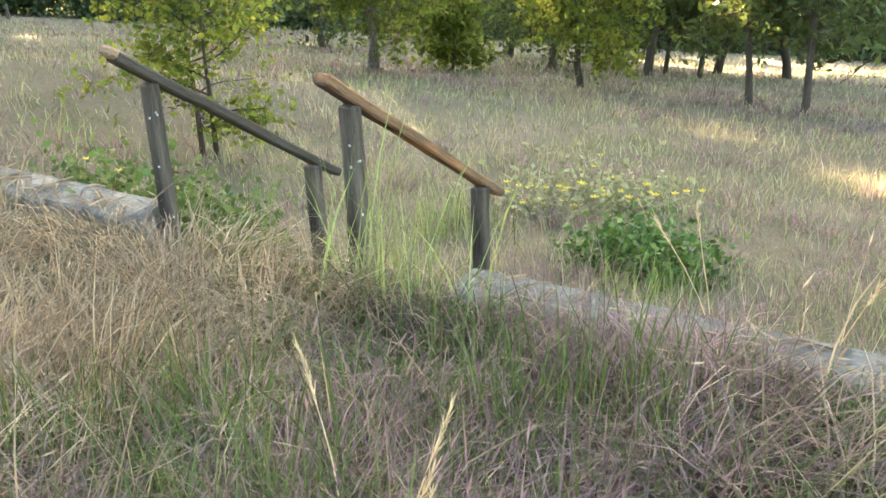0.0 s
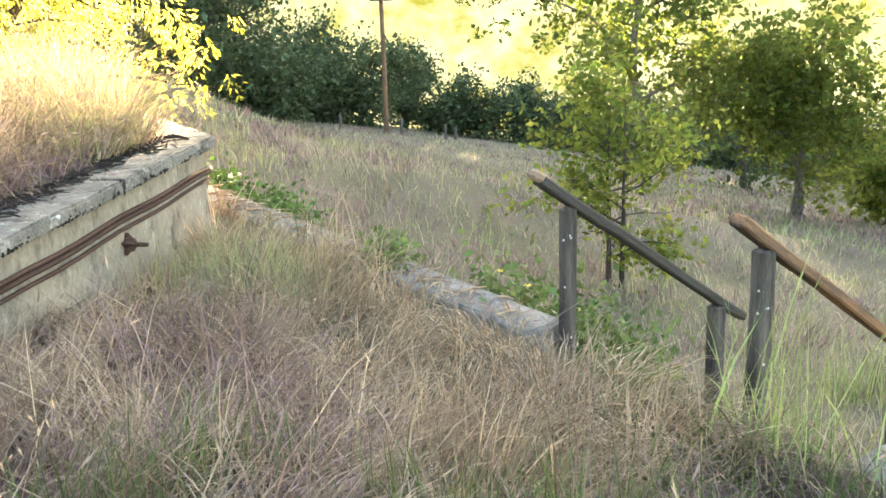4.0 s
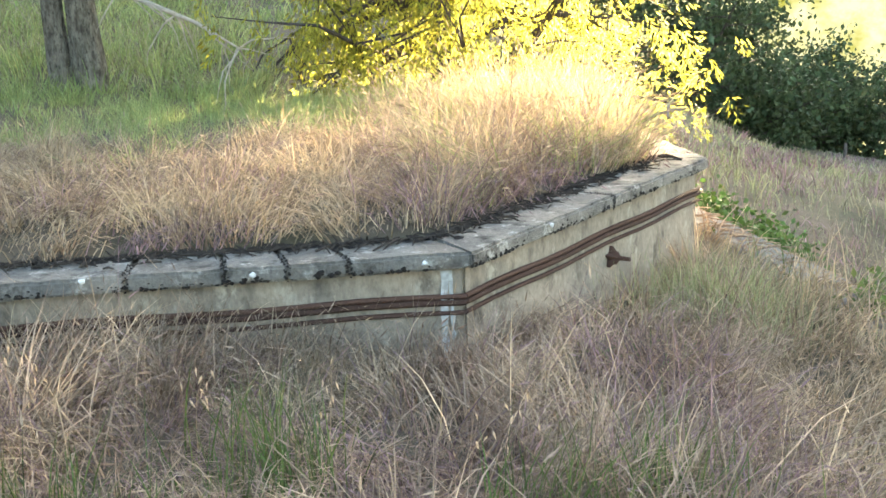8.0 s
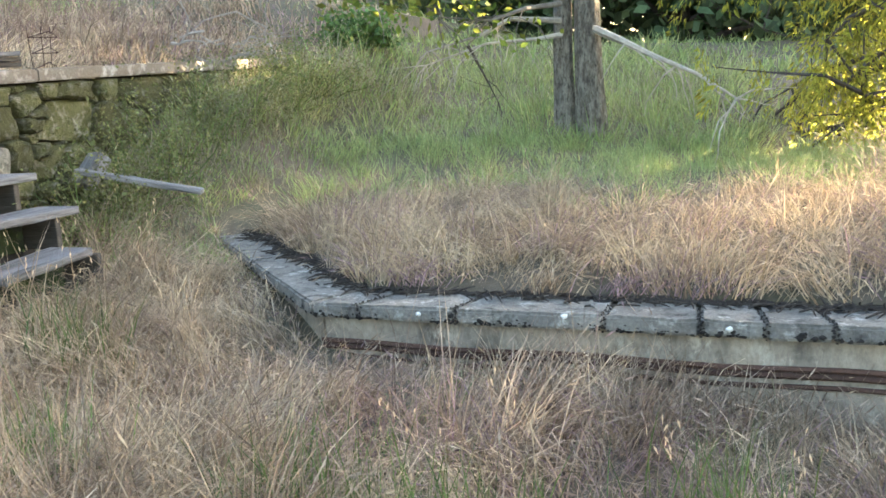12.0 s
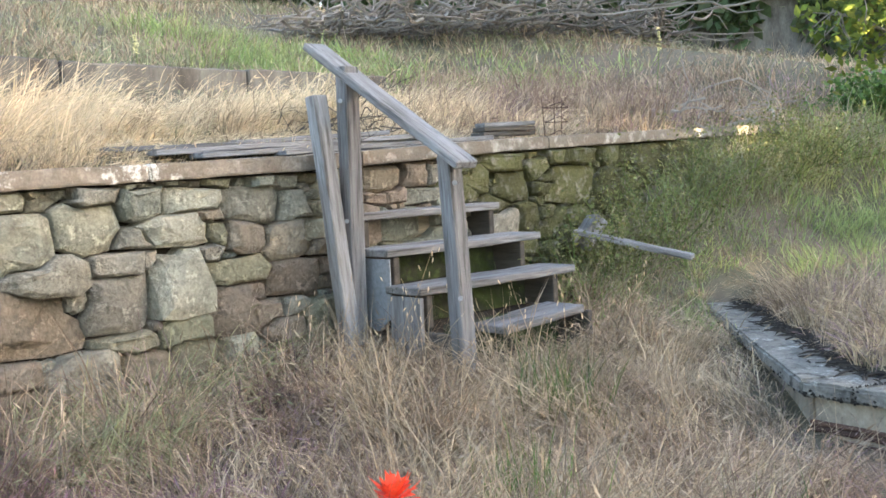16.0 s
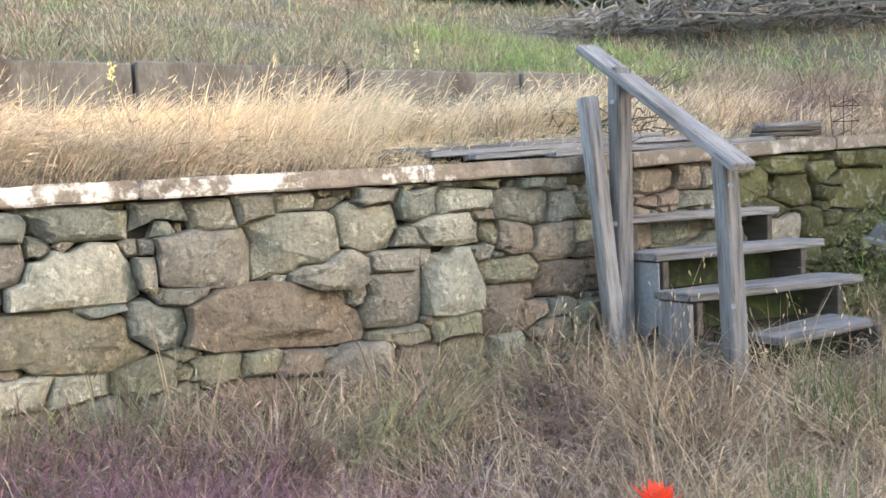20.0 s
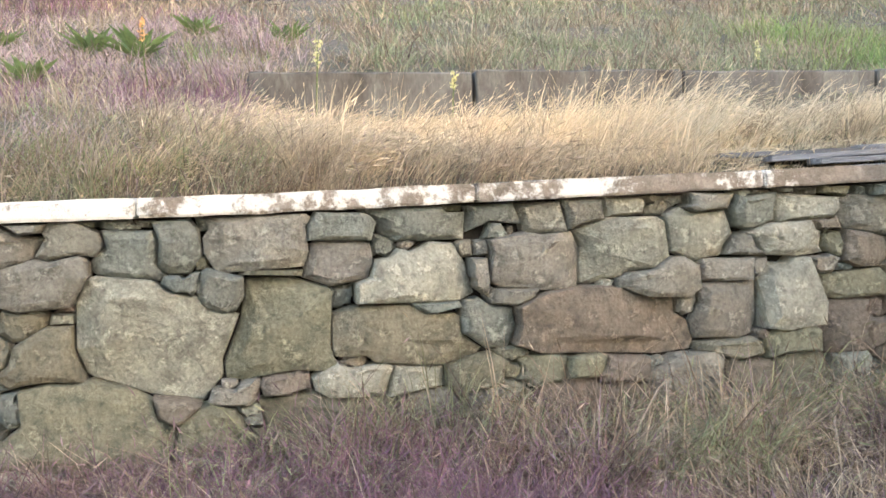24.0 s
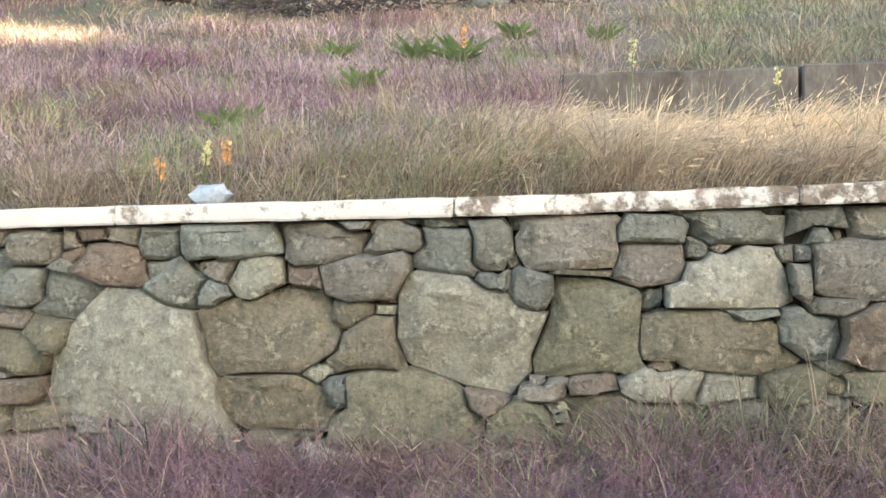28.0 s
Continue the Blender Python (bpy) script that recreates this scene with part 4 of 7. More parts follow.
def tree(name, label, place, height, spread, seed, mat, stem=0.12, feet=(), bare=0, low=0.3, leaf=0.09, per_tip=14, limbs=12, stems=1, puff=0.45, shape="round", bark=None, hangs=0.0, aspect=1.6, fans=0, knots=0):
    rng, nrng = random.Random(seed), np.random.default_rng(seed)
    t = thing(name, label, "tree", place)
    wood, tips = [], []
    for st in range(stems):
        off = Vector((rng.uniform(-1, 1), rng.uniform(-1, 1), 0)) * (stem * 1.2 if stems > 1 else 0)
        if feet:
            off = Vector((feet[st][0], feet[st][1], 0))
        trunk = limb_path(rng, off + Vector((0, 0, -0.3)), (0, 0, 1) if feet else (off.x * 0.3, off.y * 0.3, 1), height * 0.95, 8, bend=0.03 if feet else 0.07 if shape == "cone" else 0.13)
        girth = feet[st][2] if feet else stem
        wood.append(tube([trunk[0], trunk[0].lerp(trunk[1], 0.4)] + trunk[1:], [girth * 1.35, girth * 1.08] + [girth * (1 - 0.85 * i / 8) for i in range(1, 9)], 10))
        for j in range(limbs):
            f = low + (1 - low) * (j + rng.random()) / limbs
            i = min(7, int(f * 8))
            a = trunk[i].lerp(trunk[i + 1], f * 8 - i)
            ang = j * 2.4 + rng.uniform(-0.4, 0.4)
            if shape == "cone":
                ln, rise = spread * (1.08 - f) * rng.uniform(0.8, 1.15), rng.uniform(-0.15, 0.1)
            else:
                ln, rise = spread * (0.55 + 0.6 * math.sin(math.pi * min(1, (f - low) / (1 - low) * 0.85 + 0.15))) * rng.uniform(0.7, 1.15), rng.uniform(0.1, 0.7)
            path = limb_path(rng, a, (math.cos(ang), math.sin(ang), rise), ln, 5, droop=0.04, bend=0.22)
            r = stem * 0.42 * (1 - f * 0.6)
            wood.append(tube(path, [r * (1 - 0.8 * q / 5) for q in range(6)], 5))
            for q in range(2, 6):
                tips.append(path[q])
                for _ in range(2):
                    tw = limb_path(rng, path[q], (rng.gauss(0, 1), rng.gauss(0, 1), rng.gauss(0.2, 0.6)), ln * 0.35, 2)
                    wood.append(tube(tw, [r * 0.25, r * 0.15, r * 0.06], 3))
                    tips.append(tw[1])
                    tips.append(tw[2])
    for j in range(bare):
        ang = j * 2.1 + rng.uniform(-0.5, 0.5)
        path = limb_path(rng, (0, 0, height * rng.uniform(0.12, 0.3)), (math.cos(ang), math.sin(ang), 0.25), spread * rng.uniform(0.4, 0.8), 6, droop=0.09, bend=0.2)
        wood.append(tube(path, [stem * 0.22 * (1 - 0.85 * q / 6) for q in range(7)], 5))
        for q in range(2, 7):
            tw = limb_path(rng, path[q], (rng.gauss(0, 1), rng.gauss(0, 1), rng.gauss(-0.4, 0.6)), spread * 0.18, 3, droop=0.1)
            wood.append(tube(tw, [stem * 0.07, stem * 0.05, stem * 0.03, stem * 0.015], 3))
    hang("trunk", mesh_of("trunk", wood), bark or M_BARK, t)
    if fans:
        v, f = sprays(tips, nrng, fans, leaf)
    elif knots:
        # leaves gather in knots about the twigs, with gaps between
        v, f = leaves(leaf_knots(tips, nrng, knots, puff), leaf, nrng, per_tip, leaf * 1.1, aspect=aspect, hangs=hangs)
    else:
        v, f = leaves(tips, leaf, nrng, per_tip, puff, aspect=aspect, hangs=hangs)
    hang("crown", raw_mesh("crown", v, f), mat, t)
    return t


M_BARK_PALE = material("lichened grey bark", (0.36, 0.33, 0.27), spread=0.2, grain=26, stain=7, stretch=(3, 3, 1.2), bump=2.0, second=(0.12, 0.10, 0.08), third=(0.07, 0.06, 0.05))
tree("oak_shrub", "young oak with dark leaves, sunlit on one side, and twin stems", on_land(14.9, 8.7), 2.2, 0.76, 1, M_LEAF_OAK, stem=0.04, feet=((-0.05, 0.03, 0.032), (0.09, -0.02, 0.03)), low=0.26, leaf=0.046, stems=2, limbs=8, puff=0.10, knots=2, per_tip=5, bare=6)
tree("oak_tree", "oak with twisted grey limbs on the meadow", on_land(4.8, 22), 4.9, 1.5, 2, M_LEAF_OAK, stem=0.09, low=0.34, leaf=0.085, puff=0.32, limbs=11, stems=2, bare=6, knots=3, per_tip=9, bark=M_BARK_PALE)
tree("oak_tree", "sunlit oak with gnarled limbs beyond the young oak", on_land(13.2, 23), 6.8, 2.35, 12, M_LEAF_OAK, stem=0.17, low=0.36, leaf=0.10, puff=0.32, limbs=12, bare=6, knots=3, per_tip=10, bark=M_BARK_PALE)
PINE = dict(stem=0.07, low=0.2, leaf=0.09, puff=0.16, shape="cone", limbs=20, knots=2, per_tip=9, bare=5, aspect=2.4)
tree("pine_tree", "slender young pine at the meadow edge", on_land(-17.6, 18.5), 8.0, 1.6, 3, M_LEAF_MID, **PINE)
tree("pine_tree", "slender young pine at the meadow edge", on_land(-20.7, 17.8), 8.0, 1.5, 4, M_LEAF_MID, **PINE)
tree("pine_tree", "slender young pine at the meadow edge", on_land(-14.6, 26.4), 9.0, 1.8, 8, M_LEAF_MID, **PINE)
tree("pine_tree", "slender young pine at the meadow edge", on_land(-12.6, 29.4), 9.0, 1.9, 11, M_LEAF_MID, **PINE)
tree("oak_tree", "leafy oak with pale lower leaves on the meadow", on_land(-7.6, 20.5), 3.6, 1.6, 5, M_LEAF_OAK, stem=0.09, low=0.36, leaf=0.085, puff=0.28, limbs=10, knots=3, per_tip=10, bare=4)
tree("oak_bush", "low pale oak bush on the meadow", on_land(0.0, 24), 2.2, 0.9, 9, M_LEAF_OAK, stem=0.05, low=0.2, leaf=0.12, puff=0.22, limbs=7)
tree("cedar_tree", "yellow-green cedar in low sun behind the basin", on_land(53.6, 11.5), 6.0, 3.0, 6, M_LEAF_CEDAR, stem=0.2, low=0.03, leaf=0.36, limbs=54, shape="cone", fans=4, bare=5)
r_, o_ = heading(-16), heading(74)
BACK = 1.094                                    # the old oak stands this much farther off than its limbs are given
OLD_OAK = tree("oak_tree", "old double-stemmed oak with bare lower branches", on_land(74.2, 10.5), 8.0, 3.2, 7, M_LEAF_OAK, stem=0.15, feet=((-r_.x * 0.13, -r_.y * 0.13, 0.12), (r_.x * 0.15, r_.y * 0.15, 0.17)), low=0.46, leaf=0.09, puff=0.26, stems=2, limbs=6, bare=1, bark=M_BARK_PALE, per_tip=9).name


def lone_limb(t, points, r, seed, mat):
    """A long bare limb with hanging twigs, part of a tree."""
    rng = random.Random(seed)
    o = t.location
    pts = [EYE + (Vector(p) - EYE) * BACK - o for p in points]
    bits = [tube(pts, [r * (1 - 0.8 * k / (len(pts) - 1)) for k in range(len(pts))], 6)]
    for a, b in zip(pts[1:], pts[2:] + pts[-1:]):
        for _ in range(4):
            p = a.lerp(b, rng.random())
            tw = limb_path(rng, p, (rng.gauss(0, 0.8), rng.gauss(0, 0.8), rng.gauss(-0.5, 0.5)), rng.uniform(0.3, 0.9), 4, droop=0.15)
            bits.append(tube(tw, [r * 0.24, r * 0.19, r * 0.14, r * 0.09, r * 0.04], 4))
    hang("limb", mesh_of("limb", bits), mat, t)


# Paler than the other twigs to stand in for sun on the limbs.
M_LIMB_LIT = material("bare limbs lightened for sunlight", (0.50, 0.45, 0.37), spread=0.2, grain=18, stain=4, second=(0.34, 0.30, 0.25), bump=0.4)
LONE = bpy.data.objects[OLD_OAK]
lone_limb(LONE, [spot(73.3, 9.5, 1.97), spot(71.6, 9.2, 1.82), spot(70, 9.1, 1.68), spot(67.5, 8.9, 1.49), spot(65.3, 8.8, 1.26)], 0.045, 1, M_LIMB_LIT)
lone_limb(LONE, [spot(75, 9.5, 2.05), spot(77.9, 9.4, 2.09), spot(79.6, 9.3, 1.95), spot(82.8, 9.2, 1.82)], 0.035, 2, M_LIMB_LIT)
lone_limb(LONE, [spot(75, 9.5, 1.92), spot(76.4, 9.4, 1.89), spot(79.3, 9.3, 1.87), spot(82.9, 9.3, 1.70)], 0.028, 3, M_LIMB_LIT)
lone_limb(LONE, [spot(80.4, 9.3, 1.86), spot(79.6, 9.3, 1.6), spot(78.8, 9.3, 1.32)], 0.02, 4, M_BARK)
def leafy_limb(t, points, r, seed, leaf, n, mat):
    lone_limb(t, points, r, seed, M_TWIG)
    nrng = np.random.default_rng(seed)
    o = t.location
    pts = [EYE + (Vector(a).lerp(Vector(b), k / 4) - EYE) * BACK - o for a, b in zip(points[1:], points[2:]) for k in range(5)]
    v, f = leaves(pts, leaf, nrng, n, 0.2)
    tagged(hang("leaf_spray", raw_mesh("leaf_spray", v, f), mat, t), kind="stuff")


leafy_limb(LONE, [spot(75, 9.4, 2.6), spot(79, 8.8, 2.45), spot(82.5, 8.4, 2.38), spot(86, 8.1, 2.45), spot(88.5, 8.0, 2.62)], 0.035, 11, 0.06, 60, M_LEAF_OAK)
leafy_limb(LONE, [spot(76, 9.4, 3.0), spot(79, 8.8, 2.9), spot(83, 8.4, 2.85), spot(88, 8.1, 2.85)], 0.035, 13, 0.06, 56, M_LEAF_OAK)
leafy_limb(LONE, [spot(75, 9.4, 2.2), spot(77, 9.0, 2.15), spot(79, 8.8, 2.05), spot(82, 8.7, 2.1)], 0.03, 12, 0.055, 10, M_LEAF_OAK)
# far edge of the meadow: bearing, distance, top of the crown above the eye's level in degrees, spread
FAR = ((39.5, 46, 3.0, 3.6, 20), (36.8, 50, 1.5, 3.2, 21), (34.2, 54, -1.5, 2.6, 22), (32.6, 56, -2.2, 2.4, 23), (30.2, 56, -2.8, 2.0, 24), (42.5, 44, 4.0, 4.4, 25), (47, 42, 5, 5, 26),
       (38, 58, 1, 3.6, 35), (27.4, 62, -4.2, 1.6, 39), (23.0, 60, -5.6, 1.7, 33), (20.8, 58, -6.2, 1.9, 34), (18.4, 56, -7.4, 1.8, 40), (35.4, 47, -3.4, 2.0, 41), (31.8, 57, -4.8, 1.6, 42), (25.2, 63, -7.6, 1.1, 43))
for az, dist, top, sp, sd in FAR:
    foot = on_land(az, dist)
    hh = 1.55 + dist * math.tan(radians(top)) - foot.z - 0.45 * sp
    tree("evergreen_tree", "dark evergreen oak at the far edge of the meadow", foot, max(1.6, hh), sp, sd, M_LEAF_DARK, stem=0.2, low=0.08, leaf=0.17, puff=0.5, limbs=14, knots=3, per_tip=5)
for i, az in enumerate((-25, -21.5, -18, -14.5, -11.5, -8.5, -5.5, -2.5, 0.5, 3.5, 6.5, 9.5, 12.5, 15.5)):
    foot = on_land(az, 58 + 4 * (i % 2))
    top = -8.6 - 1.6 * (i % 3) / 2 - (1.0 if az < -9 else 0)
    tree("evergreen_tree", "dark evergreen in the woods below the meadow", foot, 1.55 + 60 * math.tan(radians(top)) - foot.z - 0.8, 2.4, 60 + i, M_LEAF_DARK, stem=0.2, low=0.06, leaf=0.3, puff=0.6, limbs=13, per_tip=14)
for az, dist, hh, sp, sd in ((-3.5, 34, 4.6, 2.0, 27), (-10, 31, 6.5, 2.1, 28), (1.5, 38, 4.2, 2.2, 29), (-15.5, 31, 6.5, 1.9, 30), (7.5, 34, 4.6, 2.2, 31), (12.5, 44, 3.8, 2.2, 32), (-5.8, 27, 5.5, 1.8, 36), (-19.5, 30, 7, 2, 37), (-25, 24, 8, 2.2, 38), (-11.6, 27, 5.5, 1.6, 44), (-8.6, 29, 5.0, 1.6, 45)):
    tree("meadow_tree", "mid-green oak with bare lower trunk on the meadow", on_land(az, dist), hh * (0.8 if az > -9 else 0.95), sp, sd, M_LEAF_MID, stem=0.14, low=0.3, leaf=0.11, puff=0.34, limbs=10, knots=3, per_tip=6, bare=4)
for az, dist, hh, sp, sd in ((58, 34, 8, 4, 50), (63, 26, 5.5, 3.5, 51), (68, 24, 4.5, 3.5, 52), (73, 26, 5, 3.5, 53), (78, 28, 5, 3.5, 54), (83, 30, 5, 3.5, 55), (88, 32, 5, 3.5, 56), (53, 38, 9, 4.5, 57), (99, 25, 4.5, 3, 90), (104, 24, 3.5, 3, 91), (110, 26, 3.5, 3, 92), (116, 26, 3.5, 3, 93), (122, 27, 3.5, 3, 94), (128, 28, 3.5, 3, 95), (134, 28, 3.5, 3, 96)):
    tree("evergreen_tree", "dark evergreen in the woods behind the oak", on_land(az, dist), hh, sp, sd, M_LEAF_DARK, stem=0.25, low=0.03, leaf=0.24, puff=0.7, limbs=18, per_tip=15)


# ---- utility pole and posts across the meadow ----
def utility_pole(place):
    p = thing("utility_pole", "tall wooden utility pole with two crossarms in the meadow", "pole", place)
    me = mesh_of("pole", [tube([(0, 0, -0.5), (0.02, 0, 3.5), (0, 0, 7.15)], [0.13, 0.115, 0.09], 10)])
    hang("pole", me, M_WOOD_BROWN, p)
    a = heading(118)
    for z, half in ((6.9, 0.8), (6.35, 0.53)):
        arm = part("crossarm", beam(Vector((0, 0, z)) - a * half + heading(28) * -0.15, Vector((0, 0, z)) + a * half + heading(28) * -0.15, 0.1, 0.12), M_POST, p)
        for k in (-0.9, -0.4, 0.4, 0.9):
            c = a * (half * k) - heading(28) * 0.15
            hang("insulator", mesh_of("insulator", [tube([(c.x, c.y, z + 0.05), (c.x, c.y, z + 0.12), (c.x, c.y, z + 0.2)], [0.02, 0.05, 0.03], 6)]), M_CAP, arm).matrix_parent_inverse = arm.matrix_basis.inverted()
    return p


utility_pole(on_land(28.5, 47))
post_me = mesh_of("fence_post", [tube([(0, 0, -0.3), (0.01, 0, 0.5), (0, 0.01, 1.0)], [0.09, 0.08, 0.07], 7)])
for az, dist, k in ((31.2, 46, 0.7), (27.6, 47, 0.8), (25.0, 48, 0.8), (24.4, 50, 0.7)):
    ob = hang("fence_post", post_me, M_POST)
    ob.location, ob.scale = on_land(az, dist), (1, 1, k)
    tagged(ob, "short weathered fence post standing in the meadow", "fence post", group="fence posts by the pole")


# ---- leafy plants ----
def leafy(name, label, place, rad, height, n, leaf, mat, seed, stems=8, category="plant"):
    """A low plant: thin stems and a loose mound of leaves."""
    rng, nrng = random.Random(seed), np.random.default_rng(seed)
    t = thing(name, label, category, place)
    wood, tips = [], []
    for _ in range(stems):
        path = limb_path(rng, (rng.gauss(0, 0.3) * rad, rng.gauss(0, 0.3) * rad, -0.03), (rng.gauss(0, 0.7), rng.gauss(0, 0.7), 1), height * rng.uniform(0.7, 1.1), 4, bend=0.2)
        wood.append(tube(path, [0.006, 0.005, 0.004, 0.003, 0.002], 4))
        tips += path[1:]
    tagged(hang("stem", mesh_of("stem", wood), M_GRASS_GREEN, t), kind="stuff")
    v, f = leaves(tips, leaf, nrng, max(1, n // len(tips)), rad * 0.35, aspect=1.5)
    v[:, 2] = np.maximum(v[:, 2], 0.0)
    tagged(hang("leaf_mass", raw_mesh("leaf_mass", v, f), mat, t), kind="stuff")
    return t, tips


def blossoms(t, tips, n, size, seed, mat):
    rng = random.Random(seed)
    for _ in range(n):
        p = rng.choice(tips) + Vector((rng.gauss(0, 0.12), rng.gauss(0, 0.12), rng.uniform(0.02, 0.15)))
        q = []
        for k in range(5):
            a = 2 * math.pi * k / 5
            d, e = Vector((math.cos(a), math.sin(a), 0.35)), Vector((-math.sin(a), math.cos(a), 0))
            q.append(([p, p + d * size * 0.6 + e * size * 0.3, p + d * size, p + d * size * 0.6 - e * size * 0.3], [(0, 1, 2, 3)]))
        hang("blossom", mesh_of("blossom", q), mat, t)


for i, k in enumerate((5.95, 6.2, 6.5, 6.85, 7.2, 5.6)):
    pl = along_kerb(k, KERB_D + 0.42 + 0.1 * (i % 2))
    pl.z = land_at(pl.x, pl.y) + 0.1
    leafy("ivy_clump", "dense bright green ivy spilling over the kerb", pl, 0.24 if k > 5.8 else 0.16, 0.36 if k > 5.8 else 0.24, 1300, 0.038, M_LEAF_IVY, 60 + i)
for az, dist, h, sd, n in ((21.8, 4.9, 0.54, 70, 9), (19.6, 5.0, 0.52, 71, 6), (15.8, 4.8, 0.45, 75, 2)):
    t, tips = leafy("yellow_flower_plant", "leafy green plant with small yellow flowers behind the kerb", on_land(az, dist), 0.3, h, 1600, 0.034, M_GRASS_GREEN, sd, stems=14)
    blossoms(t, tips, n + 6, 0.028, sd, M_YELLOW)
for az, dist, h, sd, n in ((-9.0, 6.9, 0.26, 72, 9), (-11.5, 6.9, 0.26, 73, 10), (-4.5, 6.9, 0.24, 74, 2)):
    t, tips = leafy("yellow_flower_plant", "sparse olive plant with many yellow flowers on the meadow", on_land(az, dist), 0.45, h, 500, 0.04, M_GRASS_OLIVE, sd)
    blossoms(t, tips, n + 8, 0.034, sd, M_YELLOW)
for az, dist, sd in ((-10.6, 5.4, 80), (-13.6, 5.2, 81), (-11.8, 5.6, 82)):
    leafy("green_bush", "low bright green leafy weed on the meadow", on_land(az, dist), 0.26, 0.26, 1200, 0.034, M_LEAF_IVY, sd)
for az, dist, sd in ((86.3, 12.2, 180), (87.6, 11.8, 182)):
    leafy("green_bush", "dark green leafy bush at the end of the stone wall", on_land(az, dist), 0.3, 0.42, 1200, 0.045, M_LEAF_IVY, sd)
leafy("kerb_weed", "tuft of bright green weed on the kerb", along_kerb(4.2, KERB_D + 0.05) + Vector((0, 0, 0.0)), 0.16, 0.16, 300, 0.035, M_GRASS_GREEN, 85)
for s_, sd in ((5.25, 96), (6.2, 86), (6.9, 87), (7.6, 88), (8.4, 89), (9.1, 94), (5.7, 95)):
    p = on_wall(s_, 0, 0.35)
    leafy("bank_weed", "tall olive-green vetch hanging against the stone wall", on_wall(s_, land_at(p.x, p.y), 0.3), 0.34, 0.7, 2600, 0.017, M_VETCH, sd, stems=18)


def tall_tuft(name, label, az, dist, n, h, rad, mat, seed, heads=0.0, w=0.007, head=0.06, dz=0.0):
    rng = np.random.default_rng(seed)
    c = heading(az) * dist
    x, y = c.x + rng.normal(0, rad, n), c.y + rng.normal(0, rad, n)
    ob = blades(name, label, x, y, land(x, y) + dz, np.full(n, h), w, seed, mat, lean=0.22, heads=heads, head=head)
    return ob


# ---- iron star plate, lichen and a broken stick on the basin ----
u0, u1 = (CORN[0] - BC) / BR, (CORN[1] - BC) / BR
side_n = (u0 + u1).normalized()
q = BC + (u0 * 0.47 + u1 * 0.53) * (BR - 0.06)
star = thing("star_anchor_plate", "rusted iron star anchor plate on the basin wall", "anchor plate", (q.x, q.y, 0.235))
side_t = Vector((-side_n.y, side_n.x, 0))
vs = [side_n * 0.06]
for k in range(10):
    a = 2 * math.pi * k / 10 + 0.3
    r = 0.06 if k % 2 == 0 else 0.028
    vs.append(side_t * (r * math.cos(a)) + Vector((0, 0, r * math.sin(a))) + side_n * 0.012)
vs += [v - side_n * 0.05 for v in vs[1:]]
hang("star", mesh_of("star", [(vs, [(0, 1 + k, 1 + (k + 1) % 10) for k in range(10)] + [(1 + k, 11 + k, 11 + (k + 1) % 10, 1 + (k + 1) % 10) for k in range(10)])]), M_RUST, star)
hang("bolt", mesh_of("bolt", [tube([(0, 0, 0), side_n * 0.05, side_n * 0.11], [0.014, 0.014, 0.012], 6)]), M_RUST, star)
tip = CORN[1]
stick = thing("dead_stick", "bleached broken stick lying in the basin grass", "stick", (tip.x - 0.35, tip.y - 0.1, BASIN_Z + 0.25))
hang("branch", mesh_of("branch", [tube([(-0.2, 0.1, -0.08), (-0.05, 0.02, -0.02), (0.12, 0.02, 0.03), (0.26, 0.05, 0.05)], [0.010, 0.010, 0.008, 0.003], 6),
                                  tube([(0.1, 0.02, 0.07), (0.2, -0.1, 0.0), (0.28, -0.16, 0.02)], [0.012, 0.008, 0.004], 5)]), M_TWIG, stick)
for k, t, e in ((7, 0.20, 0.0), (7, 0.68, 0.0), (7, 0.93, 0.0), (0, 0.25, 0.01), (7, 0.44, 0.02)):
    a, b = (CORN[k] - BC) / BR, (CORN[(k + 1) % 8] - BC) / BR
    c = BC + (a * (1 - t) + b * t) * (BR + 0.002)
    n_ = (a + b).normalized()
    bm = bmesh.new()
    bmesh.ops.create_icosphere(bm, subdivisions=1, radius=0.016)
    bmesh.ops.scale(bm, vec=(1, 1, 0.8), verts=bm.verts)
    for v in bm.verts:
        v.co += noise.noise_vector(v.co * 60 + c) * 0.006
    ob = part("lichen_spot", bm, M_LICHEN, basin)
    ob.location = (c.x, c.y, BASIN_Z - 0.03 + e)


# ---- fallen twigs and earth along the basin's coping ----
def debris(name, label, points, seed, mat, size=0.05):
    rng = random.Random(seed)
    bits = []
    for p in points:
        d = Vector((rng.gauss(0, 1), rng.gauss(0, 1), rng.gauss(0, 0.12))).normalized() * size * rng.uniform(0.5, 1.6)
        bits.append(tube([p - d, p + Vector((0, 0, 0.006)), p + d], [0.004, 0.005, 0.002], 4))
    return tagged(hang(name, mesh_of(name, bits), mat), label, "litter", kind="stuff")


rngd = random.Random(3)
pts = []
for k in (7, 0, 6):
    a, b = (CORN[k] - BC) / BR, (CORN[(k + 1) % 8] - BC) / BR
    for _ in range(260):
        t = rngd.random()
        c = BC + (a * (1 - t) + b * t) * (BR - 0.34 + abs(rngd.gauss(0, 0.07)))
        pts.append(Vector((c.x, c.y, BASIN_Z + 0.008)))
kerb_pts = []
for _ in range(420):
    c = along_kerb(rngd.choice((rngd.uniform(3.0, 7.5), rngd.uniform(-4.4, 1.4))), KERB_D + rngd.uniform(0.02, 0.22))
    kerb_pts.append(Vector((c.x, c.y, 0.01)))
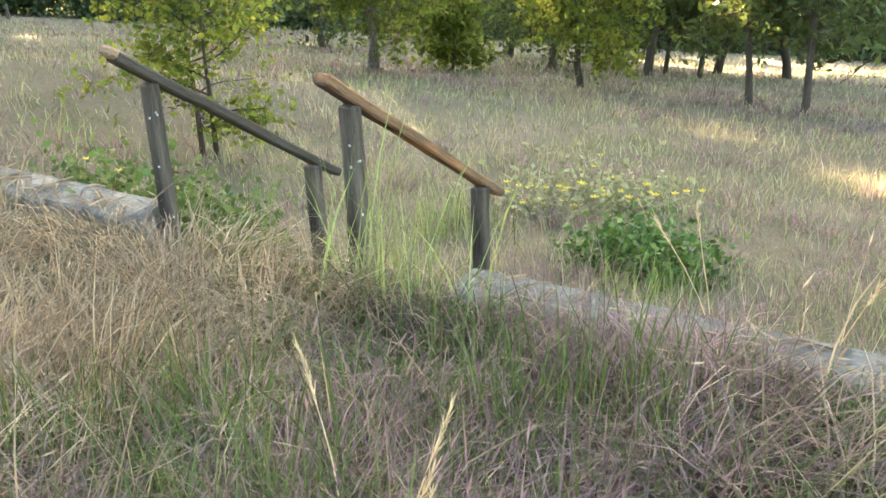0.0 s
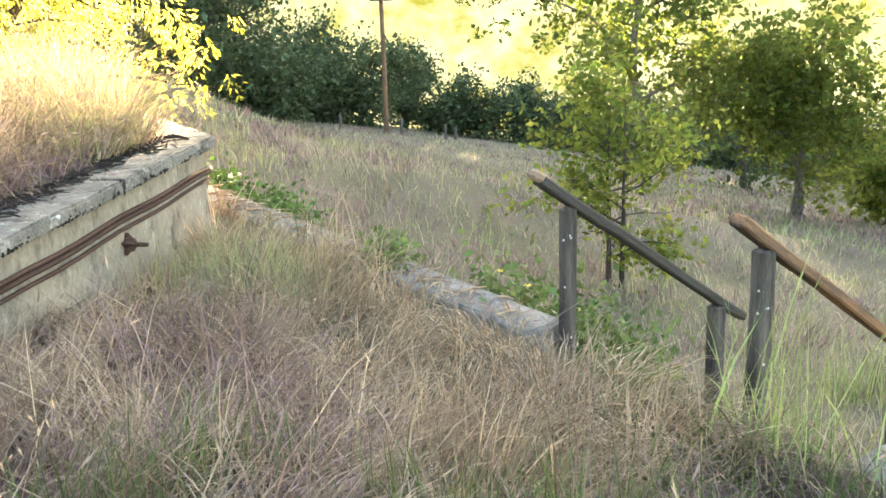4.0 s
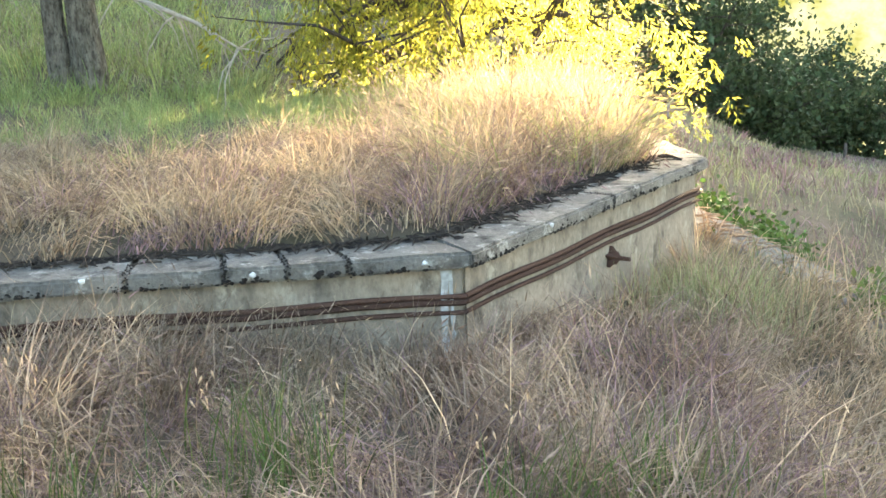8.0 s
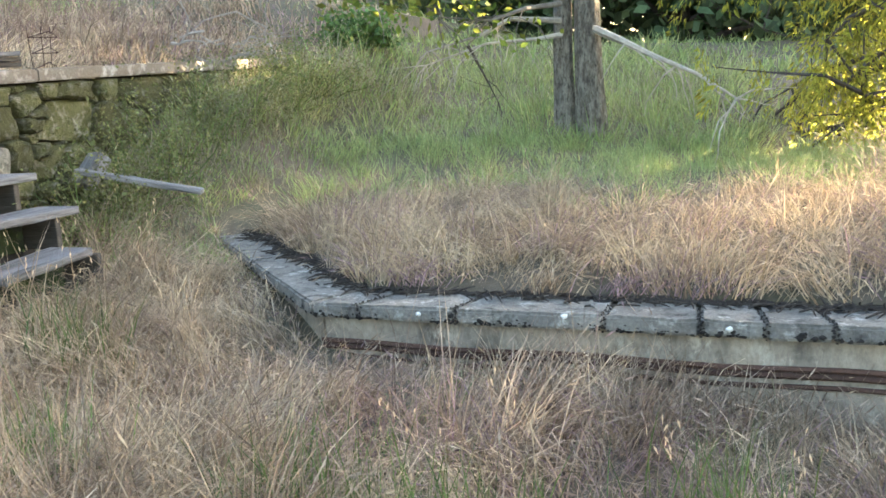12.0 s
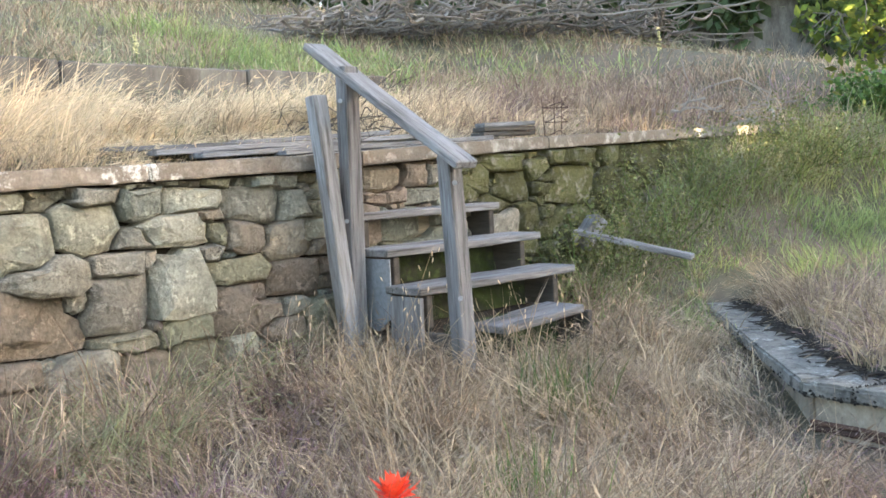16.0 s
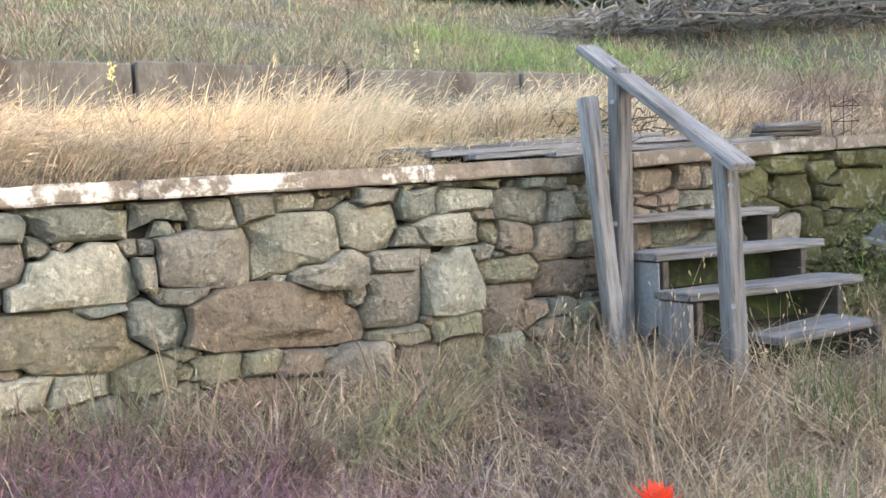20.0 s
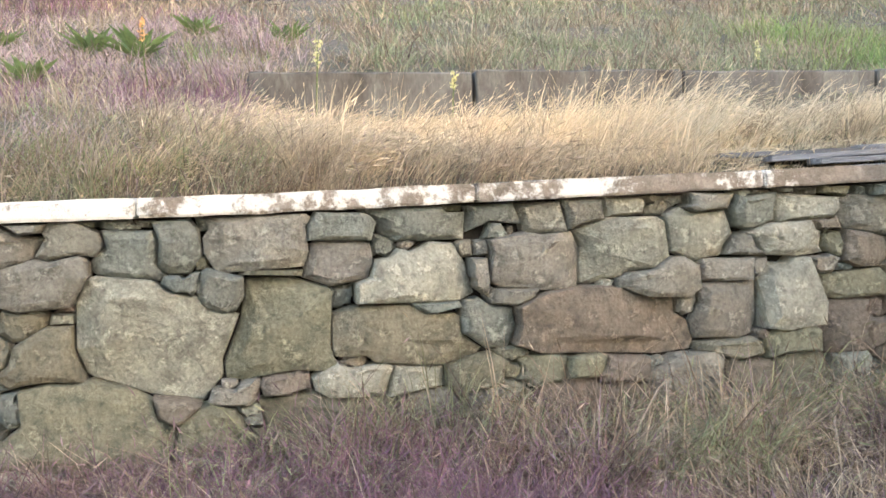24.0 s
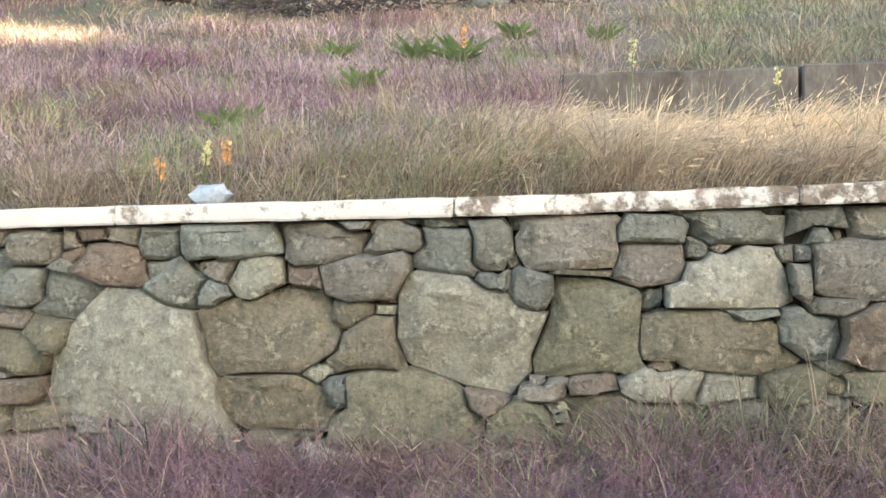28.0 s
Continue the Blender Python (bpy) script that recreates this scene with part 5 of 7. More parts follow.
debris("straw_litter", "loose straw lying on the kerb", kerb_pts, 6, M_GRASS_DRY, size=0.06)
debris("bark_litter", "dark rotted litter along the inner edge of the coping", pts, 5, M_NEAR_BLACK)


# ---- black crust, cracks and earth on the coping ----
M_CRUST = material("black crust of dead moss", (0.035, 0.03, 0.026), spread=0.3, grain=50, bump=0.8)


def crust(name, label, spots, seed):
    """Thin irregular flakes: centre, two ways in the surface, size."""
    rng = random.Random(seed)
    bits = []
    for c, a, b, r in spots:
        n_ = a.cross(b).normalized() * 0.003
        ring = [c + a * (r * math.cos(q) * rng.uniform(0.5, 1.3)) + b * (r * 0.7 * math.sin(q) * rng.uniform(0.5, 1.3)) for q in (0, 0.9, 1.8, 2.7, 3.6, 4.5, 5.4)]
        bits.append(([c + n_ * 1.6] + [p - n_ for p in ring], [(0, 1 + i, 1 + (i + 1) % 7) for i in range(7)]))
    tagged(hang(name, mesh_of(name, bits), M_CRUST, basin, label), kind="stuff")


rngc = random.Random(21)
low_edge, inner, cracks = [], [], []
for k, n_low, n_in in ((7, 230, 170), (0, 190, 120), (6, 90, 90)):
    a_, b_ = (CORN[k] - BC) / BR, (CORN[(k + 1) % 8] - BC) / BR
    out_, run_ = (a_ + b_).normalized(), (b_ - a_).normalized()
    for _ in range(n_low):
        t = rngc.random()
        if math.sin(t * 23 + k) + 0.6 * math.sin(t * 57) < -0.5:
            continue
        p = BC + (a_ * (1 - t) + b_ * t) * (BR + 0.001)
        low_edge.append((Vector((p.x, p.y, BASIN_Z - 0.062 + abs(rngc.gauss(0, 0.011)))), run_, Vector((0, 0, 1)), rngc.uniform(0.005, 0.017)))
    for _ in range(n_in):
        t = rngc.random()
        deep = 0.33 - abs(rngc.gauss(0, 0.035)) * (1.6 if math.sin(t * 17 + k) > 0.2 else 0.6)
        p = BC + (a_ * (1 - t) + b_ * t) * (BR - deep)
        inner.append((Vector((p.x, p.y, BASIN_Z + 0.004)), run_, -out_, rngc.uniform(0.012, 0.05)))
    for t in ((0.09, 0.26, 0.50, 0.64, 0.73, 0.82) if k == 7 else (0.5,)):
        for i in range(26):
            f = i / 25
            tt = t + 0.004 * math.sin(i * 1.7) + rngc.gauss(0, 0.0015)
            if f < 0.4:
                p = BC + (a_ * (1 - tt) + b_ * tt) * (BR + 0.001)
                cracks.append((Vector((p.x, p.y, BASIN_Z - 0.068 + 0.17 * f)), run_, Vector((0, 0, 1)), rngc.uniform(0.004, 0.010)))
            else:
                p = BC + (a_ * (1 - tt) + b_ * tt) * (BR - 0.30 * (f - 0.4))
                cracks.append((Vector((p.x, p.y, BASIN_Z + 0.004)), run_, -out_, rngc.uniform(0.003, 0.008)))
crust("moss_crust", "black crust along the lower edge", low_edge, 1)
crust("soil_crust", "dark earth washed over the inner edge", inner, 2)
crust("crack", "jagged dark cracks", cracks, 3)


# ---- timber about the steps ----
def board(name, label, a, b, w, d, mat, seed, category="board"):
    t = thing(name, label, category, a)
    part("plank", beam((0, 0, 0), Vector(b) - Vector(a), w, d, bevel=0.005, wobble=0.006, cuts=6, seed=seed), mat, t)
    return t


fall = thing("fallen_plank", "grey plank fallen on the bank beside the steps", "plank", on_land(102.6, 6.7))
ofs = fall.location
part("plank", beam(spot(103.0, 6.6, 1.11) - ofs, spot(96.3, 6.4, 0.93) - ofs, 0.11, 0.035, wobble=0.006, cuts=6), M_WOOD, fall)
part("block", beam(spot(102.7, 6.7, 1.0) - ofs, spot(101.6, 6.78, 1.19) - ofs, 0.13, 0.11, wobble=0.01, cuts=3), M_WOOD, fall)
for i, (s0, s1, o0, o1, dz) in enumerate(((2.9, 4.9, -0.50, -0.55, 0.03), (2.7, 4.6, -0.62, -0.48, 0.06), (3.3, 4.4, -0.75, -0.6, 0.10), (2.5, 3.4, -0.8, -0.7, 0.09), (3.4, 5.2, -0.42, -0.40, 0.02))):
    a, b = on_wall(s0, CAP_TOP(s0) + dz, o0), on_wall(s1, CAP_TOP(s1) + dz, o1)
    board("loose_board", "bleached grey board lying on the upper terrace", a, b, 0.13, 0.03, M_WOOD, i)
for i in range(3):
    a, b = on_wall(5.15 + 0.05 * i, CAP_TOP(5.2) + 0.04 + 0.035 * i, -0.45 - 0.03 * i), on_wall(5.8 - 0.03 * i, CAP_TOP(5.7) + 0.04 + 0.035 * i, -0.5 + 0.03 * i)
    board("stacked_board", "dark rotting board in a small stack on the wall", a, b, 0.12, 0.03, M_WOOD_DARK if i < 2 else M_WOOD, 20 + i)
# zinc sheet under the third tread
p = tread_at(3) - ST_A * 1.10
sheet = [p - Vector((0, 0, 0.05)), p - ST_G * 0.26 - Vector((0, 0, 0.05)), p - ST_G * 0.26 - Vector((0, 0, 0.42)), p - ST_G * 0.12 - Vector((0, 0, 0.44)), p - Vector((0, 0, 0.36))]
th = -ST_A * 0.006
hang("zinc_sheet", mesh_of("zinc_sheet", [(sheet + [v + th for v in sheet], [(0, 1, 2, 3, 4), (9, 8, 7, 6, 5)] + [(k, 5 + k, 5 + (k + 1) % 5, (k + 1) % 5) for k in range(5)])]), M_METAL, steps, "dull grey sheet-metal side plate")
p = tread_at(2) - ST_A * 1.10
sheet = [p - Vector((0, 0, 0.05)), p - ST_G * 0.24 - Vector((0, 0, 0.05)), p - ST_G * 0.24 - Vector((0, 0, 0.5)), p - Vector((0, 0, 0.5))]
hang("side_board", mesh_of("side_board", [(sheet + [v + th * 4 for v in sheet], [(0, 1, 2, 3), (7, 6, 5, 4)] + [(k, 4 + k, 4 + (k + 1) % 4, (k + 1) % 4) for k in range(4)])]), M_WOOD, steps)
for i, (a, z) in enumerate(((P1, 1.95), (P1, 1.32), (P2, 1.5), (P2, 0.95))):
    c = a - heading(113) * 0.05 + Vector((-0.01, -0.02, z))
    hang("bolt_head", mesh_of("bolt_head", [tube([c, c - heading(113) * 0.015], [0.013, 0.012], 8)]), M_METAL, steps)
wire = thing("wire_frame", "rusty bent wire frame standing on the wall", "wire frame", on_wall(6.1, CAP_TOP(6.1) - 0.02, -0.5))
loops = []
for k in range(3):
    z = 0.02 + 0.11 * k
    r = 0.08 + 0.02 * k
    loops.append(tube([WALL_W * -r + Vector((0, 0, z)), WALL_W * r + Vector((0, 0, z + 0.05)), WALL_W * (r * 0.6) - WALL_N * 0.1 + Vector((0, 0, z)), WALL_W * -r + Vector((0, 0, z))], [0.004] * 4, 4))
for k in (-1, 0.2, 1):
    loops.append(tube([WALL_W * (0.1 * k) + Vector((0, 0, -0.02)), WALL_W * (0.13 * k) + Vector((0, 0, 0.32))], [0.004, 0.003], 4))
hang("wire", mesh_of("wire", loops), M_RUST, wire)


# ---- brush piles ----
def brush_pile(label, place, rad, height, n, seed, mat, thick=0.02):
    rng = random.Random(seed)
    t = thing("brush_pile", label, "brush pile", place)
    bits = []
    for _ in range(n):
        a = Vector((rng.gauss(0, 0.45) * rad, rng.gauss(0, 0.45) * rad, abs(rng.gauss(0, 0.4)) * height))
        path = limb_path(rng, a, (rng.gauss(0, 1), rng.gauss(0, 1), rng.gauss(0.05, 0.35)), rad * rng.uniform(0.5, 1.3), 5, droop=0.03, bend=0.3)
        path = [Vector((q.x, q.y, max(q.z, -0.05))) for q in path]
        r = thick * rng.uniform(0.3, 1.2)
        bits.append(tube(path, [r * (1 - 0.15 * k) for k in range(6)], 4))
    tagged(hang("branch_tangle", mesh_of("branch_tangle", bits), mat, t), kind="stuff")
    return t


brush_pile("tangle of dead brown brush behind the steps", on_wall(4.2, CAP_TOP(4.2) - 0.02, -1.0), 0.42, 0.36, 280, 1, M_WOOD_DARK, 0.005)
brush_pile("bleached dead branches heaped on the wall's end", on_wall(8.9, CAP_TOP(8.9) - 0.02, -0.5), 0.7, 0.35, 40, 2, M_TWIG, 0.014)
for i, (az, dist, rad, h) in enumerate(((112.5, 15.5, 1.6, 0.7), (107.5, 16, 1.8, 0.9), (103, 16, 1.8, 0.9), (116.5, 15.5, 1.2, 0.4), (99, 17, 1.2, 0.6))):
    brush_pile("large heap of bleached dead branches up the slope", on_land(az, dist, 0.12), rad, h, 110, 10 + i, M_TWIG, 0.03)
for i, (az, dist) in enumerate(((171, 14.5), (166, 15), (160, 15.5), (175, 15.5), (-174, 16.5), (-170, 16))):
    brush_pile("dark scorched brush up the slope", on_land(az, dist), 1.2, 0.45, 90, 30 + i, M_WOOD_DARK, 0.02)


# ---- ivy-grown wall up the slope ----
ivy_wall = thing("wall_ivy", "grey rendered wall overgrown with dark ivy", "wall", kind="structure")
ia, ib = on_land(106, 21), on_land(80, 22)
iz = min(ia.z, ib.z)
wall_run("wall_face", ib, ia, 0.3, iz - 1.5, iz + 3.2, M_CONC_DARK, ivy_wall, seed=3, cuts=30)
nrng = np.random.default_rng(90)
n = 3800
t_ = nrng.random(n)
zz = iz + 3.3 - np.abs(nrng.normal(0, 1.15, n)) * (0.6 + 0.6 * np.abs(np.sin(t_ * 17)) + 0.5 * np.sin(t_ * 7 + 1))
px = ia.x + (ib.x - ia.x) * t_
py = ia.y + (ib.y - ia.y) * t_
pts = np.stack([px * 0.985, py * 0.985, np.maximum(zz, iz - 0.5)], -1)
v, f = leaves(pts, 0.22, nrng, 6, 0.16)
ob = hang("ivy", raw_mesh("ivy", v, f), M_LEAF_DARK, ivy_wall, "dark hanging ivy leaves")


# ---- rock, rosette plants and flower stalks above the wall ----
def rough_rock(name, label, place, size, seed, mat):
    bm = bmesh.new()
    bmesh.ops.create_icosphere(bm, subdivisions=2, radius=1)
    o = Vector((seed * 3.1, 0, 0))
    for v in bm.verts:
        v.co = Vector((round(v.co.x * 1.6) / 1.6 * 0.5 + v.co.x * 0.5, v.co.y, v.co.z)) * (1 + 0.35 * noise.noise(v.co * 1.3 + o))
    bmesh.ops.scale(bm, vec=size, verts=bm.verts)
    ob = part(name, bm, mat)
    ob.location = place
    return tagged(ob, label, "rock")


rough_rock("loose_rock", "pale blue-grey rock lying on the coping", on_wall(-1.63, CAP_TOP(-1.6) + 0.045, -0.28), (0.10, 0.06, 0.055), 3, M_ROCK)


def ruined_wall():
    """A short heap of laid stones up the slope."""
    rng = random.Random(77)
    a, b = on_land(-177.2, 16.0), on_land(178.4, 15.6)
    t = thing("ruined_wall", "short ruined stack of grey stones up the slope", "ruin", a)
    d = b - a
    way = Vector((d.x, d.y, 0)).normalized()
    turn = Matrix((way, Vector((-way.y, way.x, 0)), Vector((0, 0, 1)))).transposed().to_4x4()
    for row in range(4):
        x = rng.uniform(0, 0.1)
        while x < d.length - 0.1 * row:
            w = rng.uniform(0.14, 0.32)
            m = turn.copy()
            m.translation = way * (x + w / 2) + Vector((0, 0, d.z * x / d.length + 0.07 + 0.13 * row))
            part("stone", box((w - 0.015, 0.3, 0.125), bevel=0.02, wobble=0.02, seed=rng.randrange(999), m=m), M_STONE, t)
            x += w
    return t


ruined_wall()
rough_rock("loose_rock", "pale blue-grey block on the upper slope", on_land(161, 15.0, 0.12), (0.28, 0.16, 0.16), 5, M_ROCK)


M_ROSETTE = material("mullein leaves", (0.24, 0.31, 0.11), rough=0.7, spread=0.25, bump=0, translucent=0.3)


def rosette(place, r, seed):
    rng = random.Random(seed)
    t = thing("rosette_plant", "green mullein rosette with broad upright leaves", "plant", place, group="rosettes on the upper slope")
    for k in range(20):
        a = k * 2.4 + rng.uniform(-0.2, 0.2)
        rise = rng.uniform(0.5, 1.3)
        d, e = Vector((math.cos(a), math.sin(a), rise)).normalized(), Vector((-math.sin(a), math.cos(a), 0))
        ln, w = r * rng.uniform(0.6, 1.1), r * 0.10
        q = [Vector((0, 0, 0.0)), d * ln * 0.5 + e * w, d * ln * 0.5 - e * w, d * ln + Vector((0, 0, -0.12 * ln)), d * ln * 0.5 - Vector((0, 0, 0.03))]
        hang("leaf", mesh_of("leaf", [(q, [(0, 4, 1), (0, 2, 4), (1, 4, 3), (4, 2, 3)])]), M_ROSETTE, t)
    return t


for i, (az, dist, r) in enumerate(((165.3, 9.3, 0.42), (162.8, 9.0, 0.48), (168.5, 7.6, 0.36), (159.5, 10.0, 0.4), (154.5, 10.3, 0.4), (176.6, 6.2, 0.24), (170.0, 10.0, 0.35), (175.2, 6.3, 0.22))):
    rosette(on_land(az, dist), r, 100 + i)


def flower_stalk(place, h, seed, mat, name="flower_stalk", label="pale yellow flower spike on a thin stalk", wide=0.02):
    rng, nrng = random.Random(seed), np.random.default_rng(seed)
    t = thing(name, label, "flower", place)
    path = limb_path(rng, (0, 0, -0.05), (rng.gauss(0, 0.06), rng.gauss(0, 0.06), 1), h, 4, bend=0.05)
    hang("stalk", mesh_of("stalk", [tube(path, [0.006, 0.005, 0.005, 0.004, 0.003], 4)]), M_GRASS_GREEN, t)
    v, f = leaves([path[3].lerp(path[4], k / 5) for k in range(6)], wide, nrng, 7, wide * 0.6)
    hang("spike", raw_mesh("spike", v, f), mat, t)
    return t


M_PALE = material("pale yellow petals", (0.80, 0.72, 0.36), rough=0.5, spread=0.1, bump=0, translucent=0.3, per="island")
M_PEACH = material("peach-orange petals", (0.85, 0.45, 0.18), rough=0.5, spread=0.15, bump=0, translucent=0.3, per="island")
for az, dist, h, m in ((127.5, 8.6, 0.5, M_PALE), (162.4, 6.9, 0.55, M_PEACH), (176.4, 4.9, 0.32, M_PEACH), (-179.5, 4.9, 0.33, M_PEACH), (178.0, 5.0, 0.3, M_PALE), (153.0, 7.0, 0.6, M_PALE), (145.0, 7.2, 0.4, M_PALE), (98.0, 12, 0.9, M_PALE)):
    flower_stalk(on_land(az, dist), h, int(az * 7) % 97, m)


# ---- the red flower on the terrace ----
def red_flower(place, r):
    t = thing("red_flower", "orange-red ragged flower head on a thin stem", "flower", place)
    gz = land_at(place.x, place.y) - place.z
    hang("stem", mesh_of("stem", [tube([(0.02, 0, gz - 0.02), (0.01, 0.01, gz * 0.5), (0, 0, 0)], [0.005, 0.004, 0.004], 5)]), M_GRASS_GREEN, t)
    rng = random.Random(8)
    for k in range(34):
        a = k * 2.4
        rise = -0.25 + 2.2 * (k / 34) ** 1.6
        d, e = Vector((math.cos(a), math.sin(a), rise)).normalized(), Vector((-math.sin(a), math.cos(a), 0))
        ln, w = r * rng.uniform(0.7, 1.15), r * 0.2
        q = [Vector((0, 0, 0)), d * ln * 0.6 + e * w, d * ln * 0.6 - e * w, d * ln + e * w * 0.9 + Vector((0, 0, 0.1 * r)), d * ln - e * w * 0.8 - Vector((0, 0, 0.08 * r)), d * ln * 0.82]
        hang("petal", mesh_of("petal", [(q, [(0, 1, 5), (0, 5, 2), (1, 3, 5), (2, 5, 4)])]), M_RED, t)
    return t


red_flower(spot(114.5, 2.2, 0.80), 0.068)

# ---- lime streak down the basin's near corner ----
c = CORN[0]
u_ = (c - BC).normalized()
t_ = Vector((-u_.y, u_.x, 0))
for k, (dx, w, z0, z1) in enumerate(((-0.085, 0.022, -0.05, BASIN_Z - 0.08), (-0.055, 0.012, 0.2, BASIN_Z - 0.08))):
    vs, fs = [], []
    nn = (((CORN[7] - BC) / BR + u_) / 2).normalized()
    side = Vector((-nn.y, nn.x, 0))
    foot = BC + u_ * ((c - BC).length - 0.07) + side * dx
    for i in range(13):
        z = z0 + (z1 - z0) * i / 12
        ww = w * (0.65 + 0.9 * noise.noise((i * 0.7, k, 0)))
        mid = foot + nn * 0.012 + side * 0.015 * noise.noise((i * 0.4, k, 5))
        vs += [mid - side * ww + Vector((0, 0, z)), mid + side * ww + Vector((0, 0, z))]
        if i:
            fs.append((2 * i - 2, 2 * i - 1, 2 * i + 1, 2 * i))
    hang("lime_streak", mesh_of("lime_streak", [(vs, fs)]), M_LIME, basin)


# ---- grass ----
def blades(name, label, x, y, z, h, w, seed, mat, lean=0.35, wind=(0.0, 0.0), heads=0.0, head=0.05, lodge=0.0, out=None, segs=3):
    """Tapered, bent blades (and seed heads) rooted at the given places, one mesh."""
    rng = np.random.default_rng(seed)
    n = len(x)
    ang = rng.uniform(0, 2 * np.pi, n)
    side = np.stack([np.cos(ang), np.sin(ang), 0 * ang], -1) * (w * rng.uniform(0.6, 1.3, n))[:, None] / 2
    tip = rng.normal(0, lean, (n, 2)) + np.array(wind)
    if lodge:
        turn = 2.2 * wavy(x, y, 1.9, seed) + 1.3 * wavy(y, x, 4.3, seed)
        tip += lodge * np.stack([np.cos(turn), np.sin(turn)], -1) * (0.85 + 0.3 * wavy(x, y, 3.1, seed + 1))[:, None]
    if out is not None:
        tip += out
    hh = h * rng.uniform(0.5, 1.3, n)
    reach = np.linalg.norm(tip, axis=1) + 1e-6
    way = np.stack([tip[:, 0] / reach, tip[:, 1] / reach, 0 * ang], -1)
    bend = np.arctan(reach)
    # a blade rises, arches over and droops towards its tip
    spine = [np.stack([x, y, z - 0.02], -1)]
    for k in range(segs):
        th = (bend * (0.3 + 1.5 * (k + 0.5) / segs))[:, None]
        spine.append(spine[-1] + (way * np.sin(th) + np.array([0, 0, 1.0]) * np.cos(th)) * (hh / segs)[:, None])
    low = z + 0.015
    for p in spine[1:]:
        p[:, 2] = np.maximum(p[:, 2], low)
    mid, top = spine[-2], spine[-1]
    rings = []
    for k in range(segs):
        f = 1 - 0.55 * k / segs
        rings += [spine[k] - side * f, spine[k] + side * f]
    v = np.stack(rings + [top], 1)
    m = 2 * segs + 1
    base = (np.arange(n) * m)[:, None]
    faces = []
    for k in range(segs - 1):
        faces += [base + np.array([[2 * k, 2 * k + 1, 2 * k + 3]]), base + np.array([[2 * k, 2 * k + 3, 2 * k + 2]])]
    faces = np.concatenate(faces + [base + np.array([[m - 3, m - 2, m - 1]])])
    verts = v.reshape(-1, 3)
    pick = np.where(rng.random(n) < heads)[0]
    if len(pick):
        d = top[pick] - mid[pick]
        d /= np.linalg.norm(d, axis=1, keepdims=True)
        s = np.cross(d, rng.normal(0, 1, (len(pick), 3)))
        s /= np.linalg.norm(s, axis=1, keepdims=True)
        L = head * rng.uniform(0.6, 1.3, (len(pick), 1))
        W = L * 0.065
        c = top[pick]
        hv = np.stack([c - d * L * 0.2, c + s * W + d * L * 0.25, c + d * L, c - s * W + d * L * 0.25], 1).reshape(-1, 3)
        hb = len(verts) + (np.arange(len(pick)) * 4)[:, None]
        faces = np.concatenate([faces, hb + np.array([[0, 1, 2]]), hb + np.array([[0, 2, 3]])])
        verts = np.concatenate([verts, hv])
    ob = hang(name, raw_mesh(name, verts, faces), mat)
    return tagged(ob, label, "grass", kind="stuff")


def scatter(n, seed, az0, az1, d0, d1, power=1.0):
    """Roots in a fan round the terrace's middle, denser near by."""
    rng = np.random.default_rng(seed)
    a = np.radians(rng.uniform(az0, az1, n))
    d = d0 * (d1 / d0) ** (rng.random(n) ** power)
    return -np.sin(a) * d, np.cos(a) * d


def plan(x, y):
    """Out towards the stone wall, along it, out over the kerb, along the kerb."""
    return (x * WALL_N.x + y * WALL_N.y, x * WALL_W.x + y * WALL_W.y, x * KERB_M.x + y * KERB_M.y, x * KERB_K.x + y * KERB_K.y)


def free_ground(x, y):
    dn, s, q, k = plan(x, y)
    wall = (dn > WALL_D - 0.06) & (dn < WALL_D + 0.28) & (s > S0) & (s < S1)
    edge = (q > KERB_D - 0.01) & (q < KERB_D + 0.25) & ((k > 2.95) | (k < 1.45))
    back = (dn > 7.58) & (dn < 7.85) & (s > 0) & (s < 7)
    tx, ty = x - R4.x, y - R4.y
    g, a = tx * ST_G.x + ty * ST_G.y, -(tx * ST_A.x + ty * ST_A.y)
    stair = (g > -0.3) & (g < 0.75) & (a > -0.05) & (a < 1.15)
    return ~(wall | edge | back | stair | inside_basin(x, y, BR - 0.02))


def patch(x, y, scale, seed, level):
    """Uneven patches: where a wavy field, roughened at random, lies above a level."""
    rng = np.random.default_rng(seed + 77)
    return wavy(x, y, scale, seed) + rng.normal(0, 0.35, len(x)) > level


